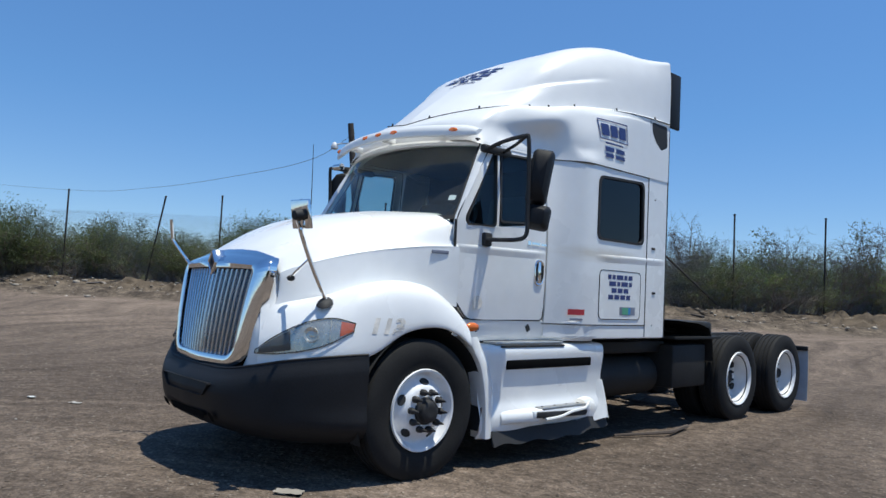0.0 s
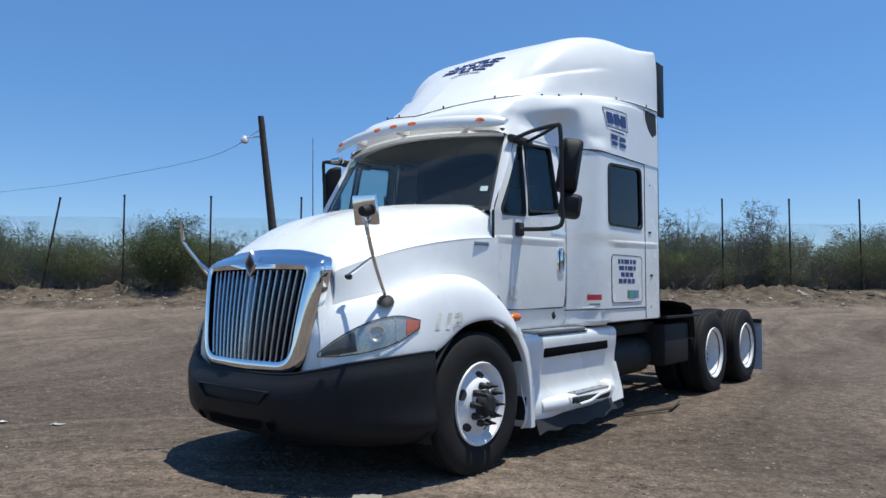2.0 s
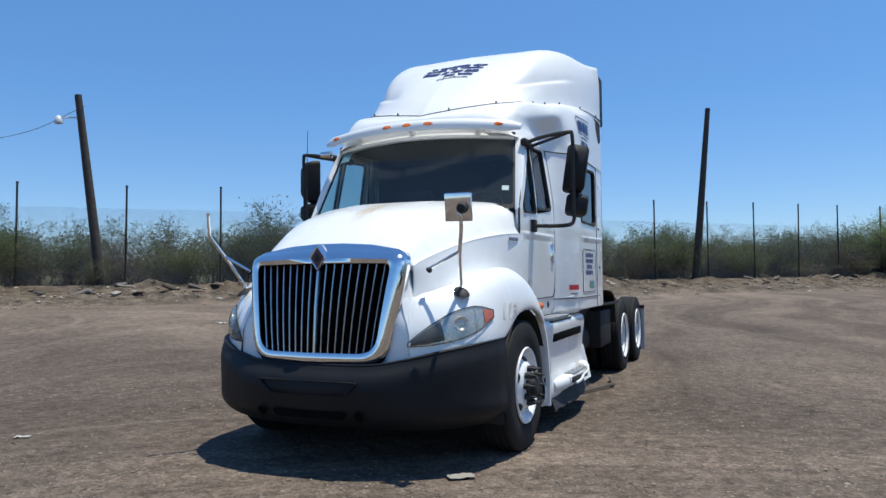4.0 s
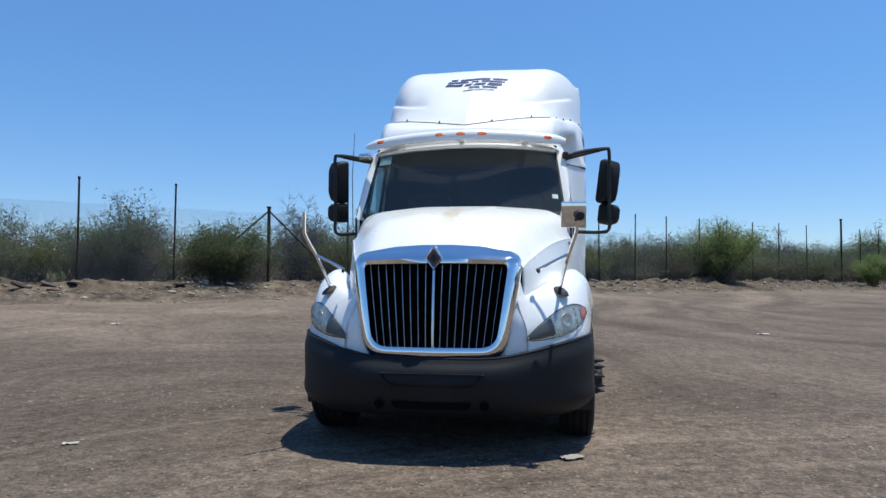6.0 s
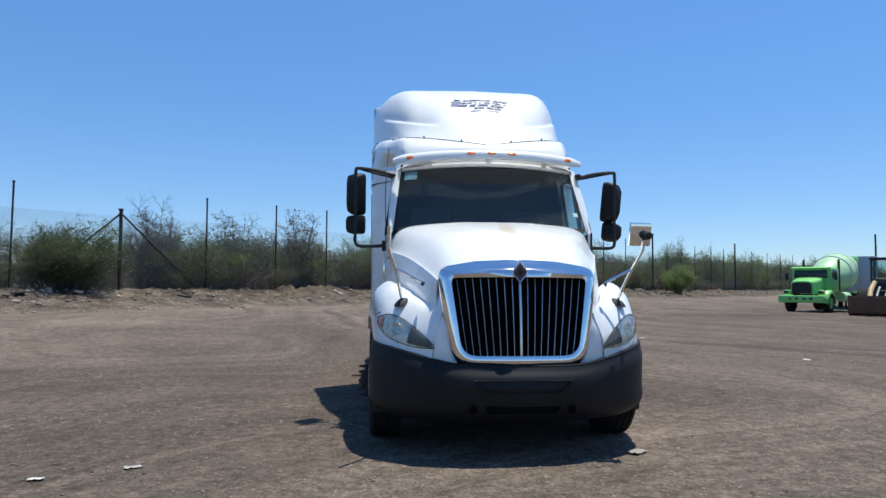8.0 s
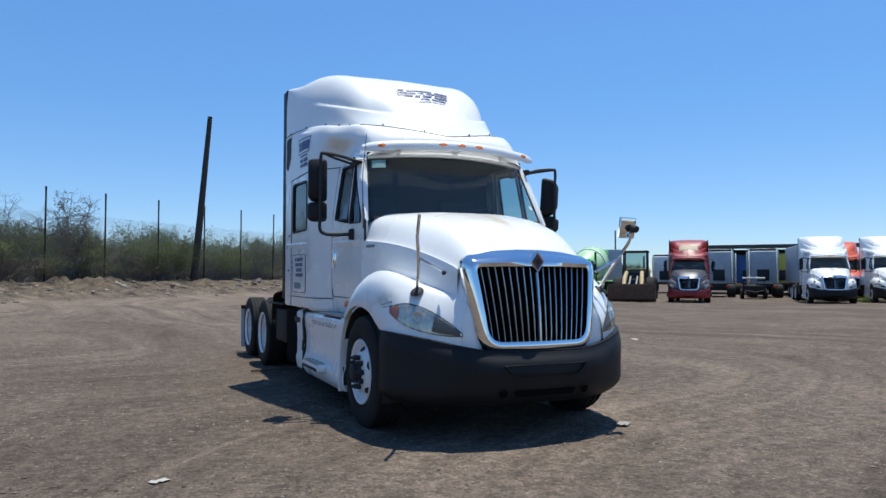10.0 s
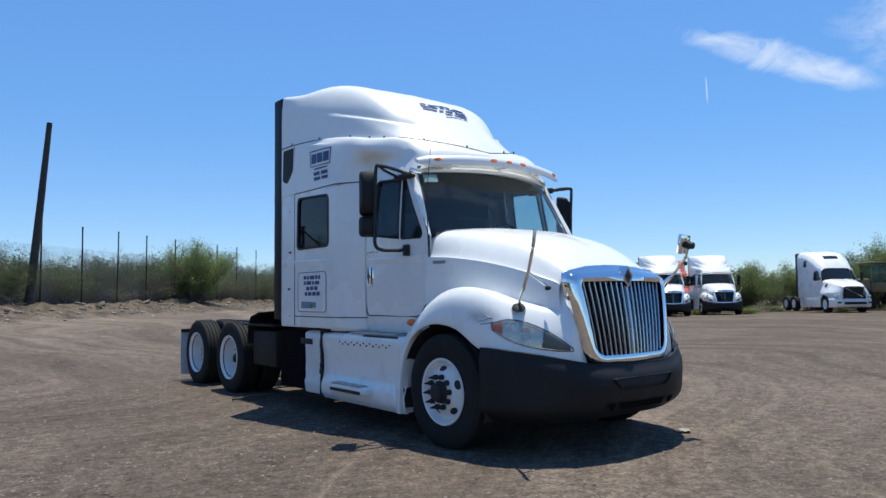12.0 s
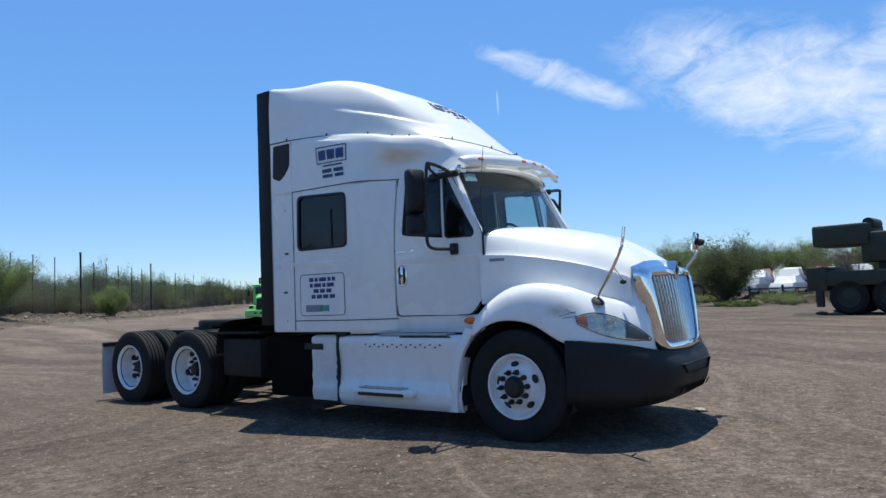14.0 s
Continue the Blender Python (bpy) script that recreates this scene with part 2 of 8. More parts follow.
# ---- shape tools ----
class Shape:
    """Vertices and faces gathered for one mesh."""

    def __init__(self):
        self.v, self.f = [], []

    def add(self, v, f):
        o = len(self.v)
        self.v += [tuple(map(float, p)) for p in v]
        self.f += [tuple(o + i for i in q) for q in f]
        return self

    def grid(self, g, flip=False, close_u=False, close_v=False):
        """A grid of points, rows by columns."""
        g = np.asarray(g, float)
        r, c = g.shape[:2]
        f = []
        for i in range(r if close_u else r - 1):
            for j in range(c if close_v else c - 1):
                a, b = i * c + j, i * c + (j + 1) % c
                d, e = ((i + 1) % r) * c + j, ((i + 1) % r) * c + (j + 1) % c
                f.append((a, d, e, b) if flip else (a, b, e, d))
        return self.add(g.reshape(-1, 3), f)

    def mirrored(self, g, flip=False, **k):
        """The grid and its mirror image across the truck's middle plane."""
        g = np.asarray(g, float)
        if np.abs(g[:, 0, 0]).max() < 1e-6:
            return self.grid(np.concatenate([g[:, :0:-1] * (-1, 1, 1), g], 1), flip, **k)
        if np.abs(g[0, :, 0]).max() < 1e-6:
            return self.grid(np.concatenate([g[:0:-1] * (-1, 1, 1), g], 0), flip, **k)
        self.grid(g, flip, **k)
        return self.grid(g * (-1, 1, 1), not flip, **k)

    def box(self, c, s, b=0.01, m=None, seg=2):
        bm = bmesh.new()
        bmesh.ops.create_cube(bm, size=1)
        bmesh.ops.scale(bm, vec=s, verts=bm.verts)
        if b:
            bmesh.ops.bevel(bm, geom=bm.edges[:], offset=min(b, 0.45 * min(s)), segments=seg, profile=0.5, affect="EDGES")
        m = Matrix.Translation(c) @ (m or Matrix())
        bm.verts.index_update()
        self.add([m @ v.co for v in bm.verts], [[v.index for v in f.verts] for f in bm.faces])
        bm.free()
        return self

    def tube(self, path, r, seg=10, caps=True):
        path = [Vector(p) for p in path]
        rs = [float(q) for q in (r if isinstance(r, (list, tuple)) else [r] * len(path))]
        rings, up = [], None
        for i, p in enumerate(path):
            d = (path[min(i + 1, len(path) - 1)] - path[max(i - 1, 0)]).normalized()
            if up is None:
                up = d.orthogonal().normalized()
            up = (up - d * up.dot(d)).normalized()
            s = d.cross(up)
            rings.append([p + rs[i] * (math.cos(a) * up + math.sin(a) * s) for a in np.linspace(0, 2 * math.pi, seg, endpoint=False)])
        self.grid(rings, close_v=True)
        if caps:
            self.add(rings[0], [tuple(range(seg))])
            self.add(rings[-1], [tuple(reversed(range(seg)))])
        return self

    def lathe(self, profile, seg=40, m=None, a0=0.0, a1=2 * math.pi):
        """Radius and x of each ring, turned about the x axis."""
        full = abs(a1 - a0 - 2 * math.pi) < 1e-6
        ang = np.linspace(a0, a1, seg, endpoint=not full)
        m = m or Matrix()
        g = [[m @ Vector((x, r * math.cos(a), r * math.sin(a))) for a in ang] for r, x in profile]
        return self.grid(g, close_v=full)

    def fan(self, loop, flip=False):
        n = len(loop)
        c = np.mean(np.asarray(loop, float), 0)
        return self.add([*loop, c], [((i + 1) % n, i, n) if flip else (i, (i + 1) % n, n) for i in range(n)])

    def turn(self, m):
        self.v = [tuple(m @ Vector(p)) for p in self.v]
        return self

    def mesh(self, name, material, angle=38, weld=True):
        me = bpy.data.meshes.new(name)
        me.from_pydata(self.v, [], self.f)
        if weld:
            bm = bmesh.new()
            bm.from_mesh(me)
            bmesh.ops.remove_doubles(bm, verts=bm.verts, dist=0.0004)
            bm.to_mesh(me)
            bm.free()
        me.materials.append(material)
        me.shade_smooth()
        me.set_sharp_from_angle(angle=radians(angle))
        return me


def part(name, shape, material, parent, label="", angle=38, m=None):
    """One mesh object under a thing or a part."""
    ob = new(name, shape if isinstance(shape, bpy.types.Mesh) else shape.mesh(name, material, angle))
    ob.parent = parent
    if m is not None:
        ob.matrix_basis = m
    if label:
        tagged(ob, label)
    return ob


def thing(name, label, category, group="", kind="", at=(0, 0, 0), rz=0):
    ob = new(name)
    ob.empty_display_size = 0.2
    ob.matrix_basis = pose(*at, 0, 0, rz)
    return tagged(ob, label, category, group, kind)


def solo(name, shape, material, label, category, group="", kind="", angle=38, m=None):
    """A thing that is one mesh."""
    ob = new(name, shape if isinstance(shape, bpy.types.Mesh) else shape.mesh(name, material, angle))
    if m is not None:
        ob.matrix_basis = m
    return tagged(ob, label, category, group, kind)


def spline(p, n):
    """n points on the smooth curve through p."""
    p = np.asarray(p, float)
    k = len(p)
    e = np.concatenate([[2 * p[0] - p[1]], p, [2 * p[-1] - p[-2]]])
    t = np.linspace(0, k - 1, n)
    i = np.minimum(t.astype(int), k - 2)
    u = (t - i).reshape((-1,) + (1,) * (p.ndim - 1))
    a, b, c, d = e[i], e[i + 1], e[i + 2], e[i + 3]
    return 0.5 * (2 * b + (c - a) * u + (2 * a - 5 * b + 4 * c - d) * u**2 + (3 * b - a - 3 * c + d) * u**3)


def patch(net, nu, nv):
    """The smooth surface through a net of points."""
    g = spline(np.asarray(net, float), nu)
    return np.swapaxes(spline(np.swapaxes(g, 0, 1), nv), 0, 1)


def round_poly(pts, r, n=6):
    """A closed outline with rounded corners; r is one radius or one for each corner."""
    pts = [np.array(p, float) for p in pts]
    rs = r if isinstance(r, (list, tuple)) else [r] * len(pts)
    out = []
    for i, p in enumerate(pts):
        a, b = pts[i - 1] - p, pts[(i + 1) % len(pts)] - p
        la, lb = np.linalg.norm(a), np.linalg.norm(b)
        c = min(rs[i], 0.49 * la, 0.49 * lb)
        s, e = p + a / la * c, p + b / lb * c
        for u in np.linspace(0, 1, n):
            out.append((1 - u) ** 2 * s + 2 * u * (1 - u) * p + u**2 * e)
    return np.array(out)


def smooth(a, b, x):
    t = min(1.0, max(0.0, (x - a) / (b - a)))
    return t * t * (3 - 2 * t)


# ---- ground ----
def ground_height(x, y):
    """Flat yard that climbs a little towards the fence line, with a low bank along it."""
    d = (y - x) * 0.7071
    lot = 1.1 * smooth(47, 60, x) * smooth(-22, -8, y) * (1 - smooth(20, 30, y))
    dip = 0.22 * smooth(15, 30, x) * smooth(12, 28, y) * (1 - smooth(60, 90, x))
    return lot - dip + 0.46 * smooth(7, 20, d) + 0.22 * smooth(20.2, 21.6, d) + 0.40 * smooth(22.6, 24.6, d) * (1 - 0.6 * smooth(27, 40, d))


def rough_height(x, y):
    h = ground_height(x, y)
    near = 1 - smooth(14, 40, math.hypot(x, y))
    h += near * (0.018 * noise.noise((x * 0.9, y * 0.9, 3)) + 0.010 * noise.noise((x * 3.1, y * 3.1, 8)))
    d = (y - x) * 0.7071
    if 20 < d < 30:
        h += (0.20 * abs(noise.noise((x * 0.8, y * 0.8, 5))) + 0.10 * noise.noise((x * 2.3, y * 2.3, 2))) * smooth(20.2, 21.5, d)
    return h


def sheet():
    k = np.concatenate([np.arange(0, 14, 0.3), 14 * 1.028 ** np.arange(0, 120)])
    k = np.concatenate([k, [600, 1100, 2200, 4200]])
    k = k[np.concatenate([[True], np.diff(k) > 0])]
    ax = np.concatenate([-k[:0:-1], k])
    bx = ax
    X, Y = np.meshgrid(ax, bx)
    Z = np.array([[rough_height(x, y) for x in ax] for y in bx])
    return Shape().grid(np.stack([X, Y, Z], -1))


def ground_material():
    m = mat("packed_dirt", (0.121, 0.0925, 0.0715), 0.95, var=0.30, scale=0.35, fine=9, spec=0.15)
    nt = m.node_tree
    n, l = nt.nodes, nt.links
    p = n["Principled BSDF"]
    tc = next(q for q in n if q.type == "TEX_COORD")
    base = p.inputs["Base Color"].links[0].from_socket
    # pale specks of stone and dark crumbs
    vo = n.new("ShaderNodeTexVoronoi")
    vo.inputs["Scale"].default_value = 26
    l.new(tc.outputs["Object"], vo.inputs["Vector"])
    speck = n.new("ShaderNodeMapRange")
    speck.inputs[1].default_value, speck.inputs[2].default_value = 0.80, 0.92
    sep = n.new("ShaderNodeSeparateColor")
    l.new(vo.outputs["Color"], sep.inputs[0])
    l.new(sep.outputs[0], speck.inputs[0])
    near = n.new("ShaderNodeMapRange")
    near.inputs[1].default_value, near.inputs[2].default_value, near.inputs[3].default_value, near.inputs[4].default_value = 0.25, 0.4, 1, 0
    l.new(vo.outputs["Distance"], near.inputs[0])
    mul = n.new("ShaderNodeMath")
    mul.operation = "MULTIPLY"
    l.new(speck.outputs[0], mul.inputs[0])
    l.new(near.outputs[0], mul.inputs[1])
    m1 = n.new("ShaderNodeMix")
    m1.data_type = "RGBA"
    l.new(mul.outputs[0], m1.inputs[0])
    l.new(base, m1.inputs[6])
    m1.inputs[7].default_value = (0.22, 0.185, 0.15, 1)
    # wheel tracks: long pale and dark bands that bend along the yard
    wn = n.new("ShaderNodeTexNoise")
    wn.inputs["Scale"].default_value, wn.inputs["Detail"].default_value = 0.045, 2
    l.new(tc.outputs["Object"], wn.inputs["Vector"])
    wa = n.new("ShaderNodeVectorMath")
    wa.operation = "MULTIPLY_ADD"
    l.new(wn.outputs["Color"], wa.inputs[0])
    wa.inputs[1].default_value = (34, 34, 0)
    l.new(tc.outputs["Object"], wa.inputs[2])
    mp = n.new("ShaderNodeMapping")
    mp.inputs["Rotation"].default_value = (0, 0, radians(-38))
    mp.inputs["Scale"].default_value = (1.0, 0.07, 1.0)
    l.new(wa.outputs[0], mp.inputs["Vector"])
    tr = n.new("ShaderNodeTexNoise")
    tr.inputs["Scale"].default_value, tr.inputs["Detail"].default_value, tr.inputs["Distortion"].default_value = 0.75, 7, 0.7
    l.new(mp.outputs[0], tr.inputs["Vector"])
    tm = n.new("ShaderNodeMapRange")
    tm.inputs[1].default_value, tm.inputs[2].default_value, tm.inputs[3].default_value, tm.inputs[4].default_value = 0.33, 0.67, 0.74, 1.24
    l.new(tr.outputs[0], tm.inputs[0])
    m2 = n.new("ShaderNodeMix")
    m2.data_type, m2.blend_type = "RGBA", "MULTIPLY"
    m2.inputs[0].default_value = 1.0
    l.new(m1.outputs[2], m2.inputs[6])
    l.new(tm.outputs[0], m2.inputs[7])
    # single ruts and tyre marks
    mq = n.new("ShaderNodeMapping")
    mq.inputs["Rotation"].default_value = (0, 0, radians(31))
    mq.inputs["Scale"].default_value = (1.0, 0.10, 1.0)
    l.new(wa.outputs[0], mq.inputs["Vector"])
    rt = n.new("ShaderNodeTexNoise")
    rt.inputs["Scale"].default_value, rt.inputs["Detail"].default_value, rt.inputs["Distortion"].default_value = 2.2, 6, 2.4
    l.new(mq.outputs[0], rt.inputs["Vector"])
    pt = n.new("ShaderNodeTexNoise")
    pt.inputs["Scale"].default_value, pt.inputs["Detail"].default_value, pt.inputs["Roughness"].default_value = 1.1, 7, 0.62
    l.new(tc.outputs["Object"], pt.inputs["Vector"])
    both = n.new("ShaderNodeMath")
    both.operation = "ADD"
    l.new(rt.outputs[0], both.inputs[0])
    l.new(pt.outputs[0], both.inputs[1])
    bm_ = n.new("ShaderNodeMapRange")
    for k, v in enumerate((0.72, 1.28, 0.80, 1.20), 1):
        bm_.inputs[k].default_value = v
    l.new(both.outputs[0], bm_.inputs[0])
    m2b = n.new("ShaderNodeMix")
    m2b.data_type, m2b.blend_type = "RGBA", "MULTIPLY"
    m2b.inputs[0].default_value = 1.0
    l.new(m2.outputs[2], m2b.inputs[6])
    l.new(bm_.outputs[0], m2b.inputs[7])
    # lighter churned soil along the bank
    sx = n.new("ShaderNodeSeparateXYZ")
    l.new(tc.outputs["Object"], sx.inputs[0])
    df = n.new("ShaderNodeMath")
    df.operation = "SUBTRACT"
    l.new(sx.outputs[1], df.inputs[0])
    l.new(sx.outputs[0], df.inputs[1])
    wob = n.new("ShaderNodeTexNoise")
    wob.inputs["Scale"].default_value, wob.inputs["Detail"].default_value = 0.5, 6
    l.new(tc.outputs["Object"], wob.inputs["Vector"])
    dw = n.new("ShaderNodeMath")
    dw.operation = "MULTIPLY_ADD"
    l.new(wob.outputs[0], dw.inputs[0])
    dw.inputs[1].default_value = 2.0
    l.new(df.outputs[0], dw.inputs[2])
    bk = n.new("ShaderNodeMapRange")
    bk.inputs[1].default_value, bk.inputs[2].default_value = 29.4, 30.4
    l.new(dw.outputs[0], bk.inputs[0])
    soil = n.new("ShaderNodeTexNoise")
    soil.inputs["Scale"].default_value, soil.inputs["Detail"].default_value, soil.inputs["Roughness"].default_value = 1.3, 8, 0.7
    l.new(tc.outputs["Object"], soil.inputs["Vector"])
    sr = n.new("ShaderNodeValToRGB")
    e = sr.color_ramp.elements
    e[0].position, e[1].position = 0.36, 0.66
    e[0].color, e[1].color = (0.026, 0.020, 0.016, 1), (0.135, 0.106, 0.078, 1)
    l.new(soil.outputs[0], sr.inputs[0])
    m3 = n.new("ShaderNodeMix")
    m3.data_type = "RGBA"
    l.new(bk.outputs[0], m3.inputs[0])
    l.new(m2b.outputs[2], m3.inputs[6])
    l.new(sr.outputs[0], m3.inputs[7])
    # crumbly dark and pale grain
    cr = n.new("ShaderNodeTexNoise")
    cr.inputs["Scale"].default_value, cr.inputs["Detail"].default_value, cr.inputs["Roughness"].default_value = 7, 10, 0.80
    l.new(tc.outputs["Object"], cr.inputs["Vector"])
    cm = n.new("ShaderNodeMapRange")
    cm.inputs[1].default_value, cm.inputs[2].default_value, cm.inputs[3].default_value, cm.inputs[4].default_value = 0.30, 0.70, 0.38, 1.62
    l.new(cr.outputs[0], cm.inputs[0])
    m4 = n.new("ShaderNodeMix")
    m4.data_type, m4.blend_type = "RGBA", "MULTIPLY"
    m4.inputs[0].default_value = 1.0
    l.new(m3.outputs[2], m4.inputs[6])
    l.new(cm.outputs[0], m4.inputs[7])
    gr = n.new("ShaderNodeTexNoise")
    gr.inputs["Scale"].default_value, gr.inputs["Detail"].default_value, gr.inputs["Roughness"].default_value = 62, 5, 0.75
    l.new(tc.outputs["Object"], gr.inputs["Vector"])
    gm = n.new("ShaderNodeMapRange")
    for k, v in enumerate((0.30, 0.70, 0.58, 1.44), 1):
        gm.inputs[k].default_value = v
    l.new(gr.outputs[0], gm.inputs[0])
    m5 = n.new("ShaderNodeMix")
    m5.data_type, m5.blend_type = "RGBA", "MULTIPLY"
    m5.inputs[0].default_value = 1.0
    l.new(m4.outputs[2], m5.inputs[6])
    l.new(gm.outputs[0], m5.inputs[7])
    vc = n.new("ShaderNodeTexVoronoi")
    vc.inputs["Scale"].default_value = 48
    l.new(tc.outputs["Object"], vc.inputs["Vector"])
    vs = n.new("ShaderNodeSeparateColor")
    l.new(vc.outputs["Color"], vs.inputs[0])
    vm = n.new("ShaderNodeMapRange")
    for k, v in enumerate((0.0, 1.0, 0.74, 1.28), 1):
        vm.inputs[k].default_value = v
    l.new(vs.outputs[0], vm.inputs[0])
    m6 = n.new("ShaderNodeMix")
    m6.data_type, m6.blend_type = "RGBA", "MULTIPLY"
    m6.inputs[0].default_value = 1.0
    l.new(m5.outputs[2], m6.inputs[6])
    l.new(vm.outputs[0], m6.inputs[7])
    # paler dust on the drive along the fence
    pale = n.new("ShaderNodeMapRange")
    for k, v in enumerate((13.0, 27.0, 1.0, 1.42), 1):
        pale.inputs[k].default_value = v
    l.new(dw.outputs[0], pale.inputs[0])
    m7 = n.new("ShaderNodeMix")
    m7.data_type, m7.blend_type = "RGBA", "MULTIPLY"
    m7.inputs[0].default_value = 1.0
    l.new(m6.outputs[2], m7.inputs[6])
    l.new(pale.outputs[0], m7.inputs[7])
    l.new(m7.outputs[2], p.inputs["Base Color"])
    b1 = n.new("ShaderNodeTexNoise")
    b1.inputs["Scale"].default_value, b1.inputs["Detail"].default_value, b1.inputs["Roughness"].default_value = 9, 6, 0.62
    l.new(tc.outputs["Object"], b1.inputs["Vector"])
    ad = n.new("ShaderNodeMath")
    ad.operation = "MULTIPLY_ADD"
    l.new(mul.outputs[0], ad.inputs[0])
    ad.inputs[1].default_value = 0.4
    l.new(b1.outputs[0], ad.inputs[2])
    bp = n.new("ShaderNodeBump")
    bp.inputs["Strength"].default_value, bp.inputs["Distance"].default_value = 1.0, 0.035
    l.new(ad.outputs[0], bp.inputs["Height"])
    l.new(bp.outputs[0], p.inputs["Normal"])
    return m


DIRT = ground_material()
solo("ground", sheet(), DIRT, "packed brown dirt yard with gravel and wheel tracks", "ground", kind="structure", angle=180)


# ---- the tractor unit ----
def side_x(y, z):
    """Half width of the cab and sleeper side."""
    f = smooth(1.40, 1.86, y)
    x = 1.055 - 0.035 * smooth(0.75, 0.3, y) if z < 1.9 else 1.055 - 0.035 * smooth(0.75, 0.3, y) - 0.10 * ((z - 1.9) / 0.7) ** 1.3
    x -= 0.02 * smooth(1.35, 1.0, z)
    return x * (1 - f) + 1.21 * f


def thicken(loop, n=6):
    """The closed outline with more points on its straight runs."""
    loop = np.array(loop, float)
    nxt = np.roll(loop, -1, 0)
    return np.concatenate([[a + (b - a) * k / n for k in range(n)] for a, b in zip(loop, nxt)])


def ring_panel(outer, inner, k=6, thick=0.03, lift=0.0):
    """A side panel of the cab with a window opening through it, on both faces and round the opening."""
    outer, inner = thicken(outer), thicken(inner)
    g = [np.array(outer) * (1 - u) + np.array(inner) * u for u in np.linspace(0, 1, k)]
    face = [[(side_x(y, z) + lift, y, z) for y, z in loop] for loop in g]
    back = [(side_x(y, z) + lift - thick, y, z) for y, z in inner]
    edge = [(side_x(y, z) + lift - thick, y, z) for y, z in outer]
    return [edge] + face + [back]


def gasket(loop, w, lift=0.004):
    """A rubber strip round an opening."""
    loop = np.array(loop)
    c = loop.mean(0)
    d = loop - c
    big, small = c + d * (1 + w / np.abs(d).max()), c + d * (1 - w / np.abs(d).max())
    rows = [(big, lift - 0.01), (big, lift + 0.004), (small, lift + 0.004), (small, lift - 0.03)]
    return [[(side_x(y, z) + h, y, z) for y, z in lp] for lp, h in rows]


def pane(loop, depth=0.015):
    return [(side_x(y, z) - depth, y, z) for y, z in loop]


def glaze(loop, s):
    """A window pane whose face looks outwards."""
    a, b, c = (np.array(loop[i], float) for i in (0, len(loop) // 3, 2 * len(loop) // 3))
    return Shape().fan(loop, np.cross(b - a, c - a)[0] * s < 0)


def tyre_profile(r, w):
    """Sidewall, shoulder and grooved tread of a tyre, as radius and offset."""
    h = w / 2
    pr = [(0.265, -h * 0.72), (0.285, -h * 0.86), (0.36, -h * 0.99), (0.42, -h), (r - 0.035, -h * 0.93), (r - 0.008, -h * 0.82)]
    for g in (-0.55, -0.2, 0.2, 0.55):
        x = g * h
        pr += [(r, x - 0.012), (r - 0.012, x - 0.007), (r - 0.012, x + 0.007), (r, x + 0.012)]
    pr += [(r - 0.008, h * 0.82), (r - 0.035, h * 0.93), (0.42, h), (0.36, h * 0.99), (0.285, h * 0.86), (0.265, h * 0.72)]
    return pr


TYRE_R = 0.503
MESHES = {}


def shared(name, build, material, angle=38):
    """One mesh for all alike pieces."""
    if name not in MESHES:
        MESHES[name] = build().mesh(name, material, angle)
    return MESHES[name]


def lug_mesh():
    s = Shape()
    return s.lathe([(0.0, 0.052), (0.013, 0.050), (0.015, 0.034), (0.022, 0.03), (0.024, 0.0)], 8)


def spike_mesh():
    return Shape().lathe([(0.0, 0.092), (0.006, 0.089), (0.016, 0.038), (0.023, 0.032), (0.025, 0.0)], 8)


def bolt_hole():
    return Shape().box((0, 0, 0), (0.012, 0.018, 0.014), 0.003)


def front_rim():
    s = Shape()
    s.lathe([(r * 0.94, x) for r, x in [(0.275, -0.09), (0.290, -0.02), (0.302, 0.0), (0.312, 0.006), (0.306, 0.018), (0.29, 0.014), (0.277, -0.004), (0.268, -0.03),
             (0.256, -0.045), (0.244, -0.044), (0.232, -0.034), (0.20, -0.006), (0.178, 0.014), (0.165, 0.022), (0.115, 0.028), (0.085, 0.03)]], 48)
    return s


def rear_rim():
    s = Shape()
    s.lathe([(0.275, -0.03), (0.290, -0.012), (0.304, 0.0), (0.312, 0.006), (0.306, 0.018), (0.29, 0.012), (0.275, -0.01), (0.262, -0.06), (0.256, -0.13),
             (0.250, -0.165), (0.21, -0.175), (0.17, -0.172), (0.12, -0.17), (0.10, -0.168)], 48)
    return s


def hand_hole():
    s = Shape()
    ring = [(0.0, 0.040 * math.cos(a), 0.029 * math.sin(a)) for a in np.linspace(0, 2 * math.pi, 16, endpoint=False)]
    s.fan([(0.0045, y, z) for _, y, z in ring])
    s.grid([[(-0.02, y * 1.1, z * 1.1) for _, y, z in ring], [(0.0045, y, z) for _, y, z in ring]], close_v=True)
    return s


